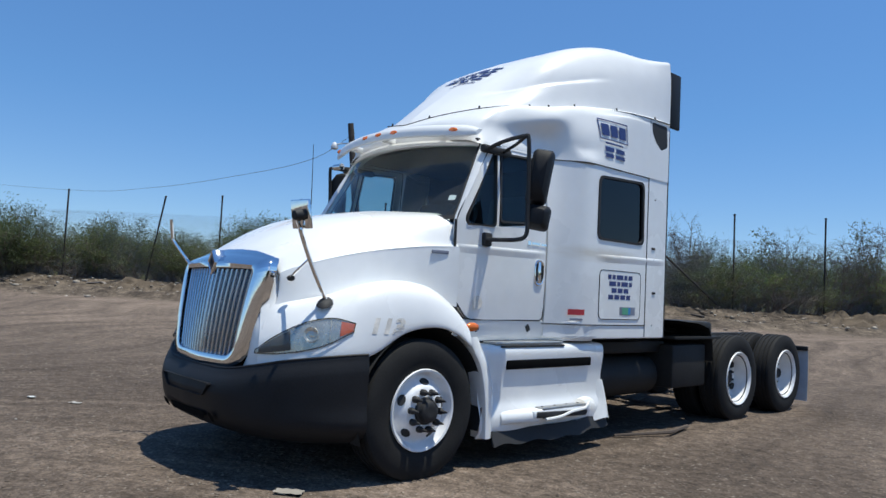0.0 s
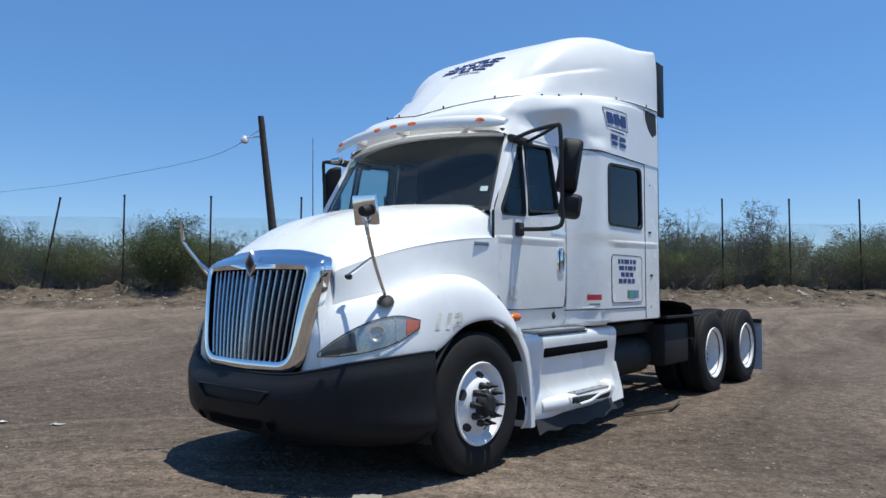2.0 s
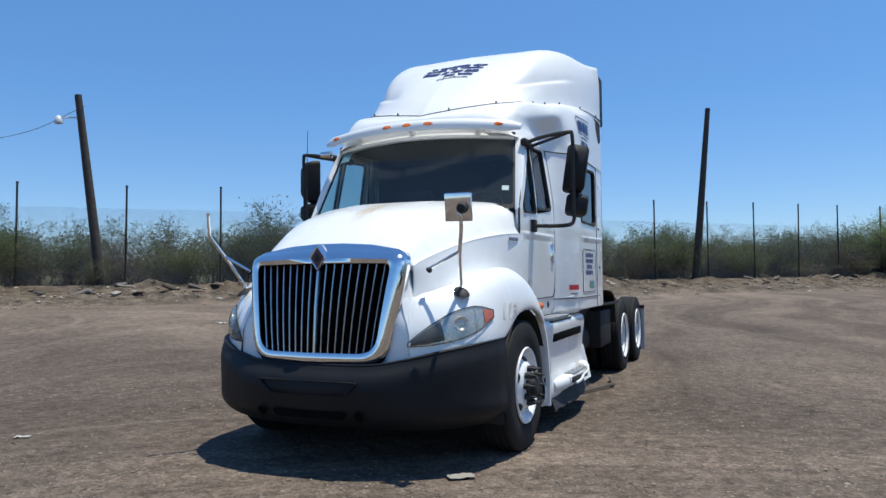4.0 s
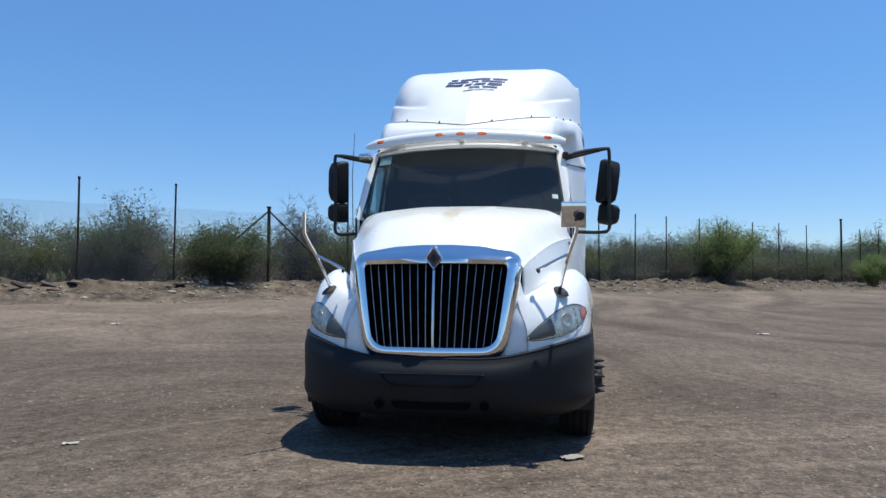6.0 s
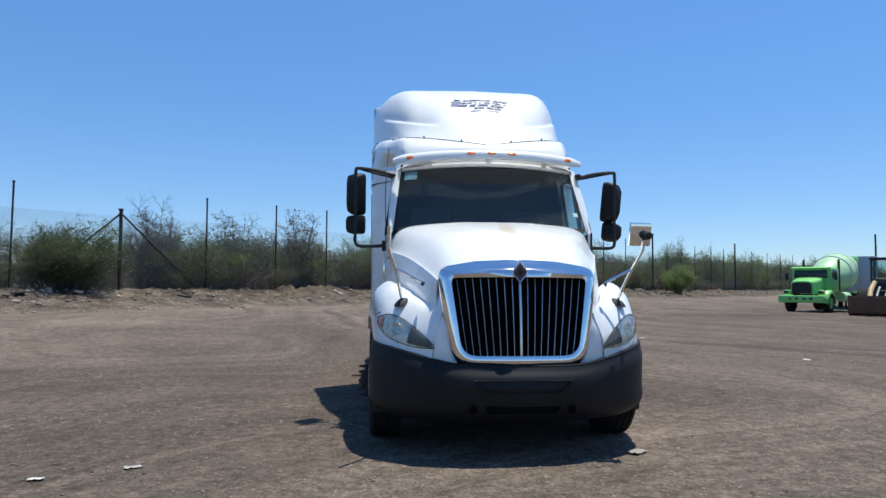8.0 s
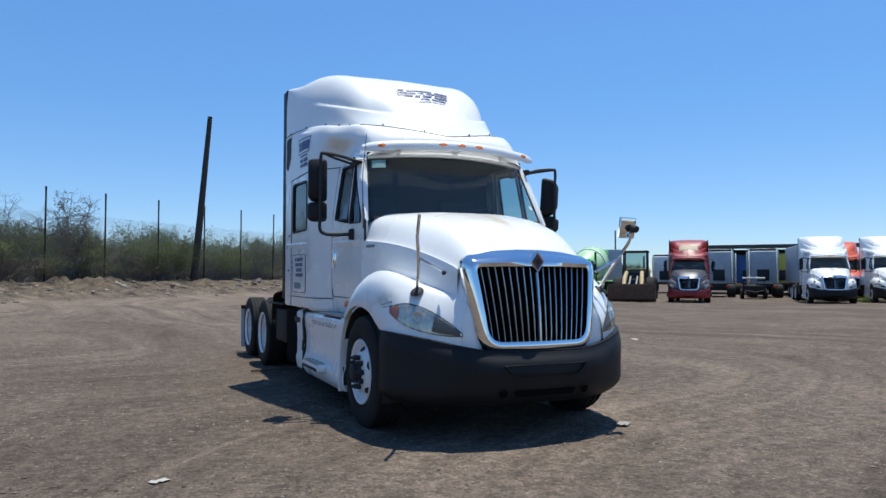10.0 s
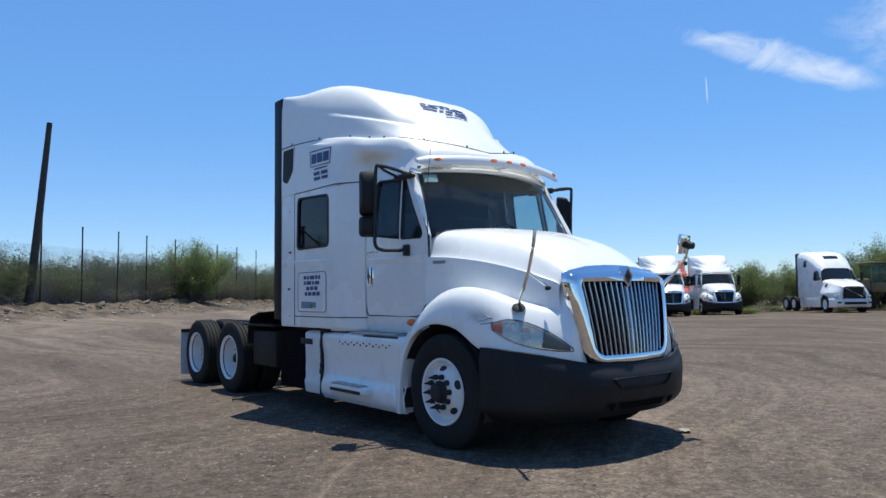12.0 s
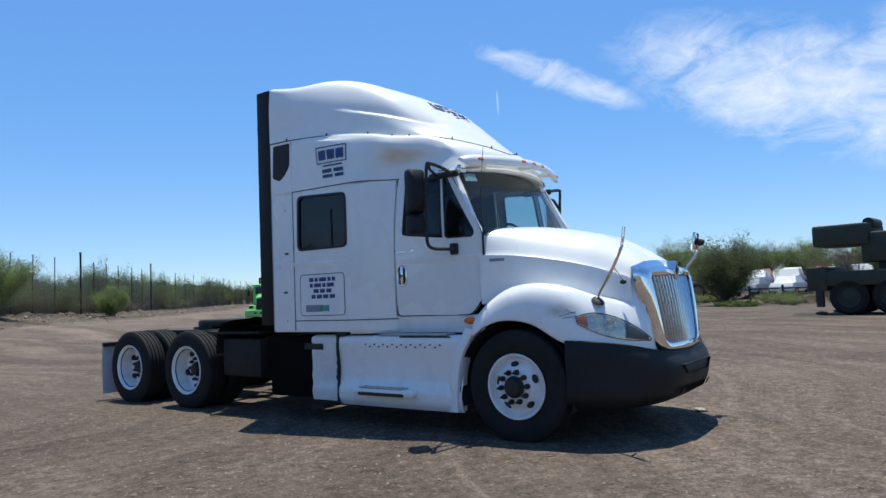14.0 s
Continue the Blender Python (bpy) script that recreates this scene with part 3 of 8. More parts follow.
def wheel(truck, x, y, rear=False):
    """A steel disc wheel with its tyre, hub, nuts and hand holes."""
    side = 1 if x > 0 else -1
    m = Matrix.Translation((x, y, 0.485)) @ Matrix.Rotation(0.0 if side > 0 else math.pi, 4, "Z") @ Matrix.Rotation(0.35 * y + x, 4, "X")
    if rear:
        w = part("wheel", shared("rear_rim", rear_rim, RIM_WHITE), RIM_WHITE, truck, "deep-dished white steel rim", m=m)
        hub_x, nut_r, nut_x = -0.17, 0.14, -0.17
    else:
        w = part("wheel", shared("front_rim", front_rim, RIM_WHITE), RIM_WHITE, truck, "white steel disc rim", m=m)
        hub_x, nut_r, nut_x = 0.028, 0.134, 0.027
    part("tyre", shared("tyre", lambda: Shape().lathe([(r, o - 0.125) for r, o in tyre_profile(TYRE_R, 0.285)], 48), RUBBER), RUBBER, w)
    if rear:
        part("tyre", shared("inner_tyre", lambda: Shape().lathe([(r, o - 0.46) for r, o in tyre_profile(TYRE_R, 0.28)], 40), RUBBER), RUBBER, w)
    hub = shared("hub", lambda: Shape().lathe([(0.100, -0.02), (0.096, 0.018), (0.080, 0.026), (0.074, 0.060), (0.062, 0.070), (0.03, 0.072), (0.0, 0.066)], 24), MATT_BLACK)
    part("hub", hub, MATT_BLACK, w, m=pose(hub_x, 0, 0))
    for k in range(10):
        a = k * math.pi / 5
        part("lug_nut", shared("lug_nut", lug_mesh, MATT_BLACK) if rear else shared("spike_nut", spike_mesh, MATT_BLACK), MATT_BLACK, w, m=pose(nut_x, nut_r * math.cos(a), nut_r * math.sin(a)))
    for k in range(5):
        a = k * 2 * math.pi / 5 + 0.3
        r, lean = (0.199, 41) if not rear else (0.222, 0)
        hx = -0.034 if not rear else -0.172
        part("hand_hole", shared("hand_hole", hand_hole, MATT_BLACK), MATT_BLACK, w,
             m=Matrix.Translation((hx + 0.018, r * math.cos(a), r * math.sin(a))) @ Matrix.Rotation(a + math.pi / 2, 4, "X") @ Matrix.Rotation(radians(lean), 4, "Y"))
    return w


def hood_row(y, zc, z1, sx, sz, cx, cz, vx, vz):
    """Hood section: middle, flat, shoulder, crease, side, valley beside the wing."""
    return [(0, y, zc), (sx * 0.5, y, z1), (sx, y, sz), (cx, y, cz), (cx + 0.018, y, cz - 0.020), (0.5 * (cx + vx) + 0.015, y, 0.5 * (cz + vz)), (vx, y, vz)]


def arch_z(y, r=0.60):
    return 0.48 + math.sqrt(max(0.0, r * r - (y - 0.03) ** 2))


def wing_row(y, ix, iz, cx, cz, ox, oz, wx, wz, lx, lz, sweep=0.0):
    """Front wing section: inner edge, crown, shoulder, wall, lip, and the lip's return."""
    return [(ix, y, iz), (cx, y - sweep * 0.35, cz), (ox, y - sweep * 0.7, oz), (wx, y - sweep * 0.9, wz), (lx, y - sweep, lz), (lx - 0.05, y - sweep * 0.8, lz + 0.004)]


def nosed(p):
    """The front end drawn in a little narrower and shorter."""
    x, y, z = p
    return (x * (1 - 0.042 * smooth(0.35, -0.4, y)), y + 0.05 * smooth(-0.5, -1.0, y), z)


WING = [
    wing_row(-1.055, 0.63, 1.18, 0.66, 1.08, 0.70, 0.98, 0.715, 0.90, 0.72, 0.74, 0.05),
    wing_row(-0.86, 0.75, 1.22, 0.815, 1.17, 0.89, 1.06, 0.925, 0.96, 0.94, 0.80, 0.10),
    wing_row(-0.62, 0.83, 1.27, 0.945, 1.27, 1.055, 1.16, 1.115, 1.02, 1.14, 0.86, 0.09),
    wing_row(-0.42, 0.88, 1.31, 1.02, 1.355, 1.135, 1.27, 1.19, 1.10, 1.205, 0.89, 0.04),
    wing_row(-0.18, 0.92, 1.32, 1.05, 1.395, 1.155, 1.33, 1.205, 1.21, 1.22, arch_z(-0.18)),
    wing_row(0.08, 0.96, 1.28, 1.06, 1.365, 1.16, 1.30, 1.205, 1.20, 1.22, arch_z(0.08)),
    wing_row(0.28, 0.99, 1.17, 1.07, 1.255, 1.155, 1.21, 1.20, 1.13, 1.22, arch_z(0.28)),
    wing_row(0.42, 1.01, 1.04, 1.075, 1.13, 1.15, 1.10, 1.195, 1.04, 1.22, arch_z(0.42)),
]
WING = [[nosed(p) for p in row] for row in WING]


def grille_y(x, z):
    return -1.078 - 0.19 * (1.5 - z) + 0.105 * (1.5 - z) ** 2 + 0.10 * (math.sqrt(x * x + 0.0016) - 0.04) + 0.03 * x * x + 0.05 * smooth(1.44, 1.56, z)


def sec(y, zc, sx, sz, mx, mz, ex, ez, sweep=0.0):
    """Roof fairing section: middle, flat, shoulder, side, foot."""
    return [(0, y, zc), (sx * 0.55, y + sweep * 0.12, zc - 0.01), (sx, y + sweep * 0.45, sz), (mx, y + sweep * 0.8, mz), (ex, y + sweep, ez)]


FAIRING = [
    [(0, 0.66, 2.822), (0.325, 0.75, 2.874), (0.59, 0.92, 2.930), (0.745, 1.08, 2.967), (0.83, 1.18, 2.985)],
    sec(0.80, 2.965, 0.62, 2.985, 0.785, 3.015, 0.865, 2.998, 0.48),
    sec(1.07, 3.18, 0.665, 3.125, 0.84, 3.085, 0.915, 3.01, 0.32),
    sec(1.335, 3.385, 0.725, 3.325, 0.895, 3.19, 0.97, 3.03, 0.20),
    sec(1.65, 3.60, 0.785, 3.55, 0.955, 3.34, 1.03, 3.07, 0.08),
    sec(2.03, 3.775, 0.84, 3.735, 1.025, 3.48, 1.10, 3.115, 0.04),
    sec(2.444, 3.87, 0.925, 3.825, 1.10, 3.60, 1.17, 3.142),
    sec(2.853, 3.865, 1.03, 3.812, 1.16, 3.645, 1.203, 3.157),
    sec(3.17, 3.875, 1.115, 3.838, 1.197, 3.70, 1.207, 3.162),
]


def roof_band():
    """Moulded roof below the fairing's foot, from the middle of the brow round to the back: foot, swell, hollow, lower edge."""
    feet = FAIRING[0] + [r[-1] for r in FAIRING[1:]]
    low = [
        ((0, 0.575, 2.785), (0, 0.55, 2.71), (0, 0.565, 2.615)),
        ((0.35, 0.615, 2.795), (0.36, 0.58, 2.71), (0.36, 0.585, 2.612)),
        ((0.66, 0.71, 2.82), (0.67, 0.645, 2.72), (0.66, 0.62, 2.605)),
        ((0.84, 0.82, 2.825), (0.83, 0.73, 2.72), (0.82, 0.675, 2.595)),
        ((0.90, 0.93, 2.825), (0.89, 0.84, 2.72), (0.915, 0.715, 2.565)),
        ((0.945, 1.05, 2.835), (0.925, 1.0, 2.71), (0.964, 0.93, 2.556)),
        ((1.00, 1.25, 2.855), (0.945, 1.22, 2.72), (0.966, 1.20, 2.556)),
        ((1.065, 1.47, 2.885), (0.97, 1.47, 2.735), (0.985, 1.47, 2.556)),
        ((1.12, 1.70, 2.93), (1.14, 1.70, 2.76), (1.14, 1.73, 2.556)),
        ((1.18, 2.07, 3.01), (1.205, 2.07, 2.84), (1.216, 2.07, 2.556)),
        ((1.212, 2.46, 3.07), (1.215, 2.46, 2.86), (1.216, 2.46, 2.556)),
        ((1.215, 2.85, 3.08), (1.216, 2.85, 2.86), (1.216, 2.85, 2.556)),
        ((1.215, 3.15, 3.08), (1.216, 3.15, 2.86), (1.216, 3.15, 2.556)),
    ]
    net = []
    for f, (b, m, e) in zip(feet, low):
        f, b, m, e = (np.array(p, float) for p in (f, b, m, e))
        out = b - f
        out[2] = 0
        out /= np.linalg.norm(out) + 1e-6
        crest = np.array((b[0], b[1], f[2] - 0.055 - 0.02 * smooth(1.6, 2.2, f[1])))
        near = 0.5 + 0.18 * smooth(0.75, 1.3, f[1])
        crest = f * (1 - near) + (crest * smooth(0.75, 1.3, f[1]) + b * (1 - smooth(0.75, 1.3, f[1]))) * near
        net.append([f - out * 0.05 - (0, 0, 0.004), f + out * 0.012 + (0, 0, 0.004), crest, b, m, e])
    g = patch(net, 100, 26)
    for row in g:
        for p in row:
            if p[1] > 0.9 and p[2] < 2.64:
                p[0] = max(p[0], side_x(p[1], min(p[2], 2.6)) + 0.006)
    return g


def screen(u, v):
    """Windshield surface: u from the middle to the pillar, v from foot to head."""
    i = int(round(u * 300))
    return SCREEN_B[i] * (1 - v) + SCREEN_H[i] * v


SCREEN_B = spline([(0, 0.25, 1.90), (0.5, 0.28, 1.90), (0.85, 0.355, 1.90), (0.98, 0.41, 1.90)], 301)
SCREEN_H = spline([(0, 0.585, 2.61), (0.45, 0.615, 2.61), (0.77, 0.695, 2.60), (0.885, 0.765, 2.59)], 301)

DOOR = [(0.54, 1.125), (0.385, 1.30), (0.385, 1.91), (0.79, 2.565), (1.44, 2.59), (1.44, 1.125)]
DOOR_R = [0.06, 0.05, 0.06, 0.08, 0.06, 0.05]
DOOR_HOLE = [(0.86, 1.885), (0.48, 1.88), (0.475, 1.93), (0.815, 2.505), (1.34, 2.535), (1.35, 1.945)]
VENT = round_poly([(0.795, 1.88), (0.49, 1.875), (0.50, 1.935), (0.815, 2.49), (0.855, 2.49)], [0.04, 0.05, 0.05, 0.04, 0.03])
PANE = round_poly([(0.85, 1.925), (0.91, 2.505), (1.33, 2.525), (1.34, 1.955)], 0.04)
S_WIN = [(1.985, 1.885), (1.985, 2.455), (2.71, 2.485), (2.725, 1.885)]


def build_truck():
    truck = thing("semi_truck", "white sleeper-cab semi tractor with a chrome grille, parked on dirt", "truck", at=(0.022, 0, 0), rz=0.5)

    # hood
    rows = [
        hood_row(-1.035, 1.475, 1.47, 0.53, 1.455, 0.645, 1.375, 0.668, 1.055),
        hood_row(-1.045, 1.54, 1.535, 0.545, 1.508, 0.662, 1.415, 0.692, 1.055),
        hood_row(-0.85, 1.66, 1.65, 0.56, 1.60, 0.705, 1.465, 0.77, 1.12),
        hood_row(-0.52, 1.815, 1.805, 0.62, 1.735, 0.80, 1.555, 0.86, 1.22),
        hood_row(-0.22, 1.905, 1.895, 0.69, 1.82, 0.885, 1.625, 0.93, 1.26),
        hood_row(0.09, 1.965, 1.955, 0.78, 1.88, 0.965, 1.672, 0.985, 1.26),
        hood_row(0.41, 1.99, 1.985, 0.90, 1.92, 1.032, 1.692, 1.045, 1.22),
    ]
    # the hood's front edge sweeps back towards its sides
    for k, back in ((0, 0.055), (1, 0.055), (2, 0.02)):
        rows[k] = [(x, y + (back * min(1.0, (x / 0.64)) ** 2 + (0.045 if k < 2 else 0.01)) * smooth(1.0, 1.3, z), z) for x, y, z in rows[k]]
    rows = [[nosed(p) for p in row] for row in rows]
    hood = part("hood", Shape().mirrored(patch(rows, 44, 40)), HOOD_WHITE, truck, "white hood with a sun-faded strip", angle=60)
    for s in (1, -1):
        g = patch(WING, 60, 34) * (s, 1, 1)
        part("wing", Shape().grid(g, s < 0), WHITE, hood, "white flared front wing", angle=60)

    for s in (1, -1):
        nose = []
        for z, ox, oy in ((1.43, 0.612, -0.945), (1.36, 0.638, -0.955), (1.24, 0.668, -0.98), (1.12, 0.695, -1.03), (1.02, 0.712, -1.075), (0.92, 0.724, -1.09), (0.84, 0.726, -1.095), (0.73, 0.726, -1.09)):
            ix = 0.655 - 0.125 * (1.49 - z) / 0.77 - 0.042
            a, b = np.array((ix, grille_y(ix, z) + 0.06, z)), np.array(nosed((ox, oy + 0.012, z)))
            nose.append([a * s1 + b * (1 - s1) + np.array((0, -0.02 * math.sin(math.pi * s1) * smooth(1.3, 1.05, z), 0)) for s1 in (1, 0.66, 0.33, 0)] + [b + np.array((0.002, 0.07, 0))])
        part("nose_panel", Shape().grid(patch(nose, 64, 18) * (s, 1, 1), s > 0), WHITE, hood, "white nose beside the grille", angle=60)

    # wheel housings
    for s in (1, -1):
        sh = Shape().lathe([(0.585, 0.50), (0.585, 1.17)], 30, Matrix.Translation((0, 0.03, 0.48)), radians(-20), radians(200))
        sh.v = [(s * x, y, z) for x, y, z in sh.v]
        part("wheel_housing", sh, MATT_BLACK, truck)

    # grille
    def outline(pts, r, top):
        lp = thicken(round_poly(pts, r, 6), 5)
        return [(x, z + top * (1 - (x / 0.66) ** 2) * smooth(1.3, 1.5, z)) for x, z in lp]

    o = outline([(-0.642, 1.50), (0.642, 1.50), (0.634, 1.32), (0.545, 0.708), (-0.545, 0.708), (-0.634, 1.32)], [0.085, 0.085, 0.10, 0.19, 0.19, 0.10], 0.045)
    i = outline([(-0.548, 1.418), (0.548, 1.418), (0.532, 1.31), (0.462, 0.812), (-0.462, 0.812), (-0.532, 1.31)], [0.05, 0.05, 0.05, 0.12, 0.12, 0.05], 0.015)
    o, i = np.array(o), np.array(i)

    def ring(lp, dy):
        return [(x, grille_y(x, z) + dy, z) for x, z in lp]

    def roll(back, up):
        """The surround's edge rolled back over the hood's lip."""
        return [(x, grille_y(x, z) + 0.042 + (back - 0.042) * max(0.35, 1 - (abs(x) / 0.6) ** 4 if z > 1.3 else 0.0), z + up * smooth(1.38, 1.47, z) * max(0.0, 1 - (x / 0.6) ** 4)) for x, z in o]

    part("grille_surround", Shape().grid([roll(0.20, 0.01), roll(0.09, 0.030), roll(0.065, 0.026), ring(o, 0.042), ring(0.85 * o + 0.15 * i, 0.012), ring(0.6 * o + 0.4 * i, -0.015), ring(0.3 * o + 0.7 * i, -0.025), ring(i, -0.012), ring(i, 0.085)], close_v=True),
         CHROME, truck, "wide chrome grille surround", angle=50)
    # black sheet painted as the shade behind and between the bars
    part("grille_back", Shape().fan(ring(i * (1.01, 1), 0.075), True), SHADE_BLACK, truck)
    for k in range(-8, 9):
        sh = Shape()
        top = 1.42 if abs(k) > 0 else 1.40
        pts = []
        for u in np.linspace(0, 1, 9):
            z = top * (1 - u) + 0.805 * u
            x = k * (0.0625 * (1 - u) + 0.0525 * u)
            pts.append((x, grille_y(x, z) + 0.012, z))
        w = 0.012 if k == 0 else 0.0052
        b = w + 0.005
        g = [[(x - b, y + 0.062, z), (x - w, y + 0.004, z), (x - w * 0.7, y - 0.004, z), (x, y - 0.0075, z), (x + w * 0.7, y - 0.004, z), (x + w, y + 0.004, z), (x + b, y + 0.062, z)] for x, y, z in pts]
        part("grille_bar", sh.grid(g, True), BAR_CHROME, truck)
    em = Shape()
    zc = 1.465
    dia = [(0, 0.098), (0.072, 0), (0, -0.098), (-0.072, 0)]
    yb = grille_y(0, zc)
    em.grid([[(x * k, yb + d, zc + z * k) for x, z in round_poly(dia, 0.012, 4)] for k, d in ((1.0, 0.06), (1.0, -0.018), (0.86, -0.030), (0.72, -0.022))], close_v=True)
    emblem = part("emblem", em, CHROME, truck, "diamond-shaped chrome badge")
    part("emblem_face", Shape().fan([(x * 0.74, yb - 0.024, zc + z * 0.74) for x, z in round_poly(dia, 0.012, 4)], True), RED_BADGE, emblem, "dark red badge face")
    part("emblem_inlay", Shape().fan([(x * 0.36, yb - 0.0275, zc + z * 0.36) for x, z in round_poly(dia, 0.012, 4)], True), MATT_BLACK, emblem)

    # headlights
    low = spline([(0.705, -1.115, 0.862), (0.86, -1.035, 0.872), (1.0, -0.895, 0.902), (1.105, -0.755, 0.955), (1.172, -0.60, 1.035)], 28)
    high = spline([(0.700, -1.105, 0.885), (0.80, -1.0, 0.985), (0.93, -0.855, 1.077), (1.06, -0.71, 1.118), (1.166, -0.58, 1.092)], 28)
    low, high = (np.array([nosed(p) for p in q]) for q in (low, high))
    nv = np.array((0.62, -0.76, 0.16))
    nv /= np.linalg.norm(nv)
    ua = np.cross(nv, (0, 0, 1))
    ua /= np.linalg.norm(ua)
    va = np.cross(ua, nv)
    wg = patch(WING, 90, 50).reshape(-1, 3)
    wg = wg[(wg[:, 1] < -0.35)]
    wu, wv, wh = wg @ ua, wg @ va, wg @ nv

    def on_wing(p, lift):
        """The point of the wing seen along the lamp's axis, lifted off it."""
        d = (wu - p @ ua) ** 2 + (wv - p @ va) ** 2 + 1e-6
        near = np.argsort(d)[:5]
        near = near[wh[near] > wh[near].max() - 0.05]
        h = float((wh[near] / d[near]).sum() / (1 / d[near]).sum())
        return ua * (p @ ua) + va * (p @ va) + nv * (h + lift)

    base = np.array([[low[k] * (1 - v) + high[k] * v for k in range(28)] for v in np.linspace(0, 1, 11)])
    bulge = np.array([[math.sin(math.pi * min(max(v, 0.02), 0.98)) ** 0.5 * math.sin(math.pi * min(max(u, 0.03), 0.97)) ** 0.4 for u in np.linspace(0, 1, 28)] for v in np.linspace(0, 1, 11)])
    bed = np.array([[on_wing(base[a, b], 0.004 + 0.004 * bulge[a, b]) for b in range(28)] for a in range(11)])
    cover = np.array([[on_wing(base[a, b], 0.006 + 0.026 * bulge[a, b]) for b in range(28)] for a in range(11)])
    for q in (bed, cover):
        for _ in range(2):
            q[1:-1, 1:-1] = 0.5 * q[1:-1, 1:-1] + 0.125 * (q[:-2, 1:-1] + q[2:, 1:-1] + q[1:-1, :-2] + q[1:-1, 2:])
    rim_pts = np.concatenate([cover[0], cover[1:, -1], cover[-1, -2::-1], cover[-2:0:-1, 0]])
    for s in (1, -1):
        sc = np.array((s, 1, 1))
        lamp = part("headlight", Shape().grid(bed * sc, s < 0), SILVER, truck, "hazy swept-back headlight")
        part("lens", Shape().grid(cover * sc, s < 0), LENS, lamp, "clouded clear lens").visible_shadow = False
        part("lens_rim", Shape().tube(np.vstack([rim_pts, rim_pts[:1]]) * sc, 0.0032, 6, False), MATT_BLACK, lamp)
        part("turn_lens", Shape().grid((bed[1:10, 23:] + nv * 0.007) * sc, s < 0), AMBER_RED, lamp, "amber-red corner lens")
        part("inner_bezel", Shape().grid((bed[1:10, 1:11] + nv * 0.003) * sc, s < 0), DASH, lamp)
        part("reflector_rib", Shape().tube((bed[1:10, 20] + nv * 0.006) * sc, 0.005, 6), SILVER, lamp)
        for k, r in ((15, 0.052),):
            c = (bed[5, k] + nv * 0.004) * sc
            m = Matrix.Translation(c) @ (Vector(nv * sc)).to_track_quat("X", "Z").to_matrix().to_4x4()
            part("reflector_ring", Shape().lathe([(r, 0.0), (r * 0.96, 0.010), (r * 0.85, 0.008), (r * 0.5, -0.006), (0.0, 0.006)], 24, m), SILVER, lamp)

    # bumper
    net = []
    for x, y, top, w in ((0, -1.180, 0.735, 1.0), (0.42, -1.160, 0.74, 1.0), (0.66, -1.09, 0.775, 0.95), (0.88, -0.975, 0.825, 0.8), (1.045, -0.81, 0.86, 0.65), (1.138, -0.63, 0.88, 0.45), (1.166, -0.49, 0.885, 0.3)):
        ox, oy = (x / 1.2) ** 2, -1 + (x / 1.25) ** 2
        k = 0.03 + 0.04 * w
        net.append([(x - 0.05 * ox, y - 0.05 * oy, top + 0.005), (x, y, top), (x + 0.2 * k * ox, y + 0.35 * k * oy, top - 0.035), (x + k * ox * 0.45, y + 0.85 * k * oy, top - 0.085), (x + k * ox * 0.52, y + 1.05 * k * oy, top - 0.14), (x + k * ox * 0.4, y + k * oy, 0.55),
                    (x + 0.02 * ox, y + 0.02 * oy * w, 0.40), (x - 0.08 * ox, y + 0.10 * w, 0.305), (x - 0.2 * ox, y + 0.25 * w, 0.265)])
    bumper = part("bumper", Shape().mirrored(patch(net, 40, 34), True), BLACK_PLASTIC, truck, "matt black wrap-around plastic bumper", angle=50)
    lip = patch(net, 40, 34)[:, 4]
    part("bumper_lip", Shape().tube(np.concatenate([lip[::-1] * (-1, 1, 1), lip[1:]]), 0.009, 6), BLACK_PLASTIC, bumper)
    inset = round_poly([(-0.40, 0.635), (0.40, 0.635), (0.30, 0.54), (-0.30, 0.54)], 0.03, 4)
    part("plate_recess", Shape().grid([[(x * k, -1.237 + d, 0.588 + (z - 0.588) * k) for x, z in inset] for k, d in ((1.0, 0.02), (1.0, -0.016), (0.95, -0.016), (0.93, 0.004))], close_v=True)
         .fan([(x * 0.93, -1.233, 0.588 + (z - 0.588) * 0.93) for x, z in inset]), BLACK_PLASTIC, bumper, "shallow recess of black plastic")
    slot = round_poly([(-0.30, 0.43), (0.30, 0.43), (0.27, 0.375), (-0.27, 0.375)], 0.02, 4)
    # slot and lamp holes are not cut: flat black patches paint their shade
    part("air_slot", Shape().fan([(x, -1.213 + 0.25 * (0.43 - z), z) for x, z in slot], False).turn(Matrix.Translation((0, -0.004, 0))), SHADE_BLACK, bumper)
    for s in (1, -1):
        part("lamp_hole", Shape().fan([(s * 0.385 + 0.035 * math.cos(a), -1.207 + 0.02 * math.sin(-a), 0.405 + 0.035 * math.sin(a)) for a in np.linspace(0, 2 * math.pi, 14, endpoint=False)]), SHADE_BLACK, bumper)

    # windshield, pillars, roof shoulder, fairing
    us = np.linspace(-1, 1, 41)

    def sp(u, v):
        p = screen(abs(u), v)
        return np.array((p[0] * (1 if u >= 0 else -1), p[1], p[2]))

    part("windshield", Shape().grid([[sp(u, v) for u in us] for v in np.linspace(0, 1, 8)]), WINDSHIELD, truck, "tinted curved windshield").visible_shadow = False
    fr = round_poly([(-1, 0), (1, 0), (1, 1), (-1, 1)], 0.06, 6)
    dense = []
    for k in range(len(fr)):
        a, b = fr[k], fr[(k + 1) % len(fr)]
        n = max(1, int(np.linalg.norm(b - a) / 0.1))
        dense += [a + (b - a) * j / n for j in range(n)]
    dense = np.array(dense)
    inn = np.stack([dense[:, 0] * 0.955, 0.5 + (dense[:, 1] - 0.5) * 0.90], -1)
    lift = np.array((0, -0.004, 0.002))
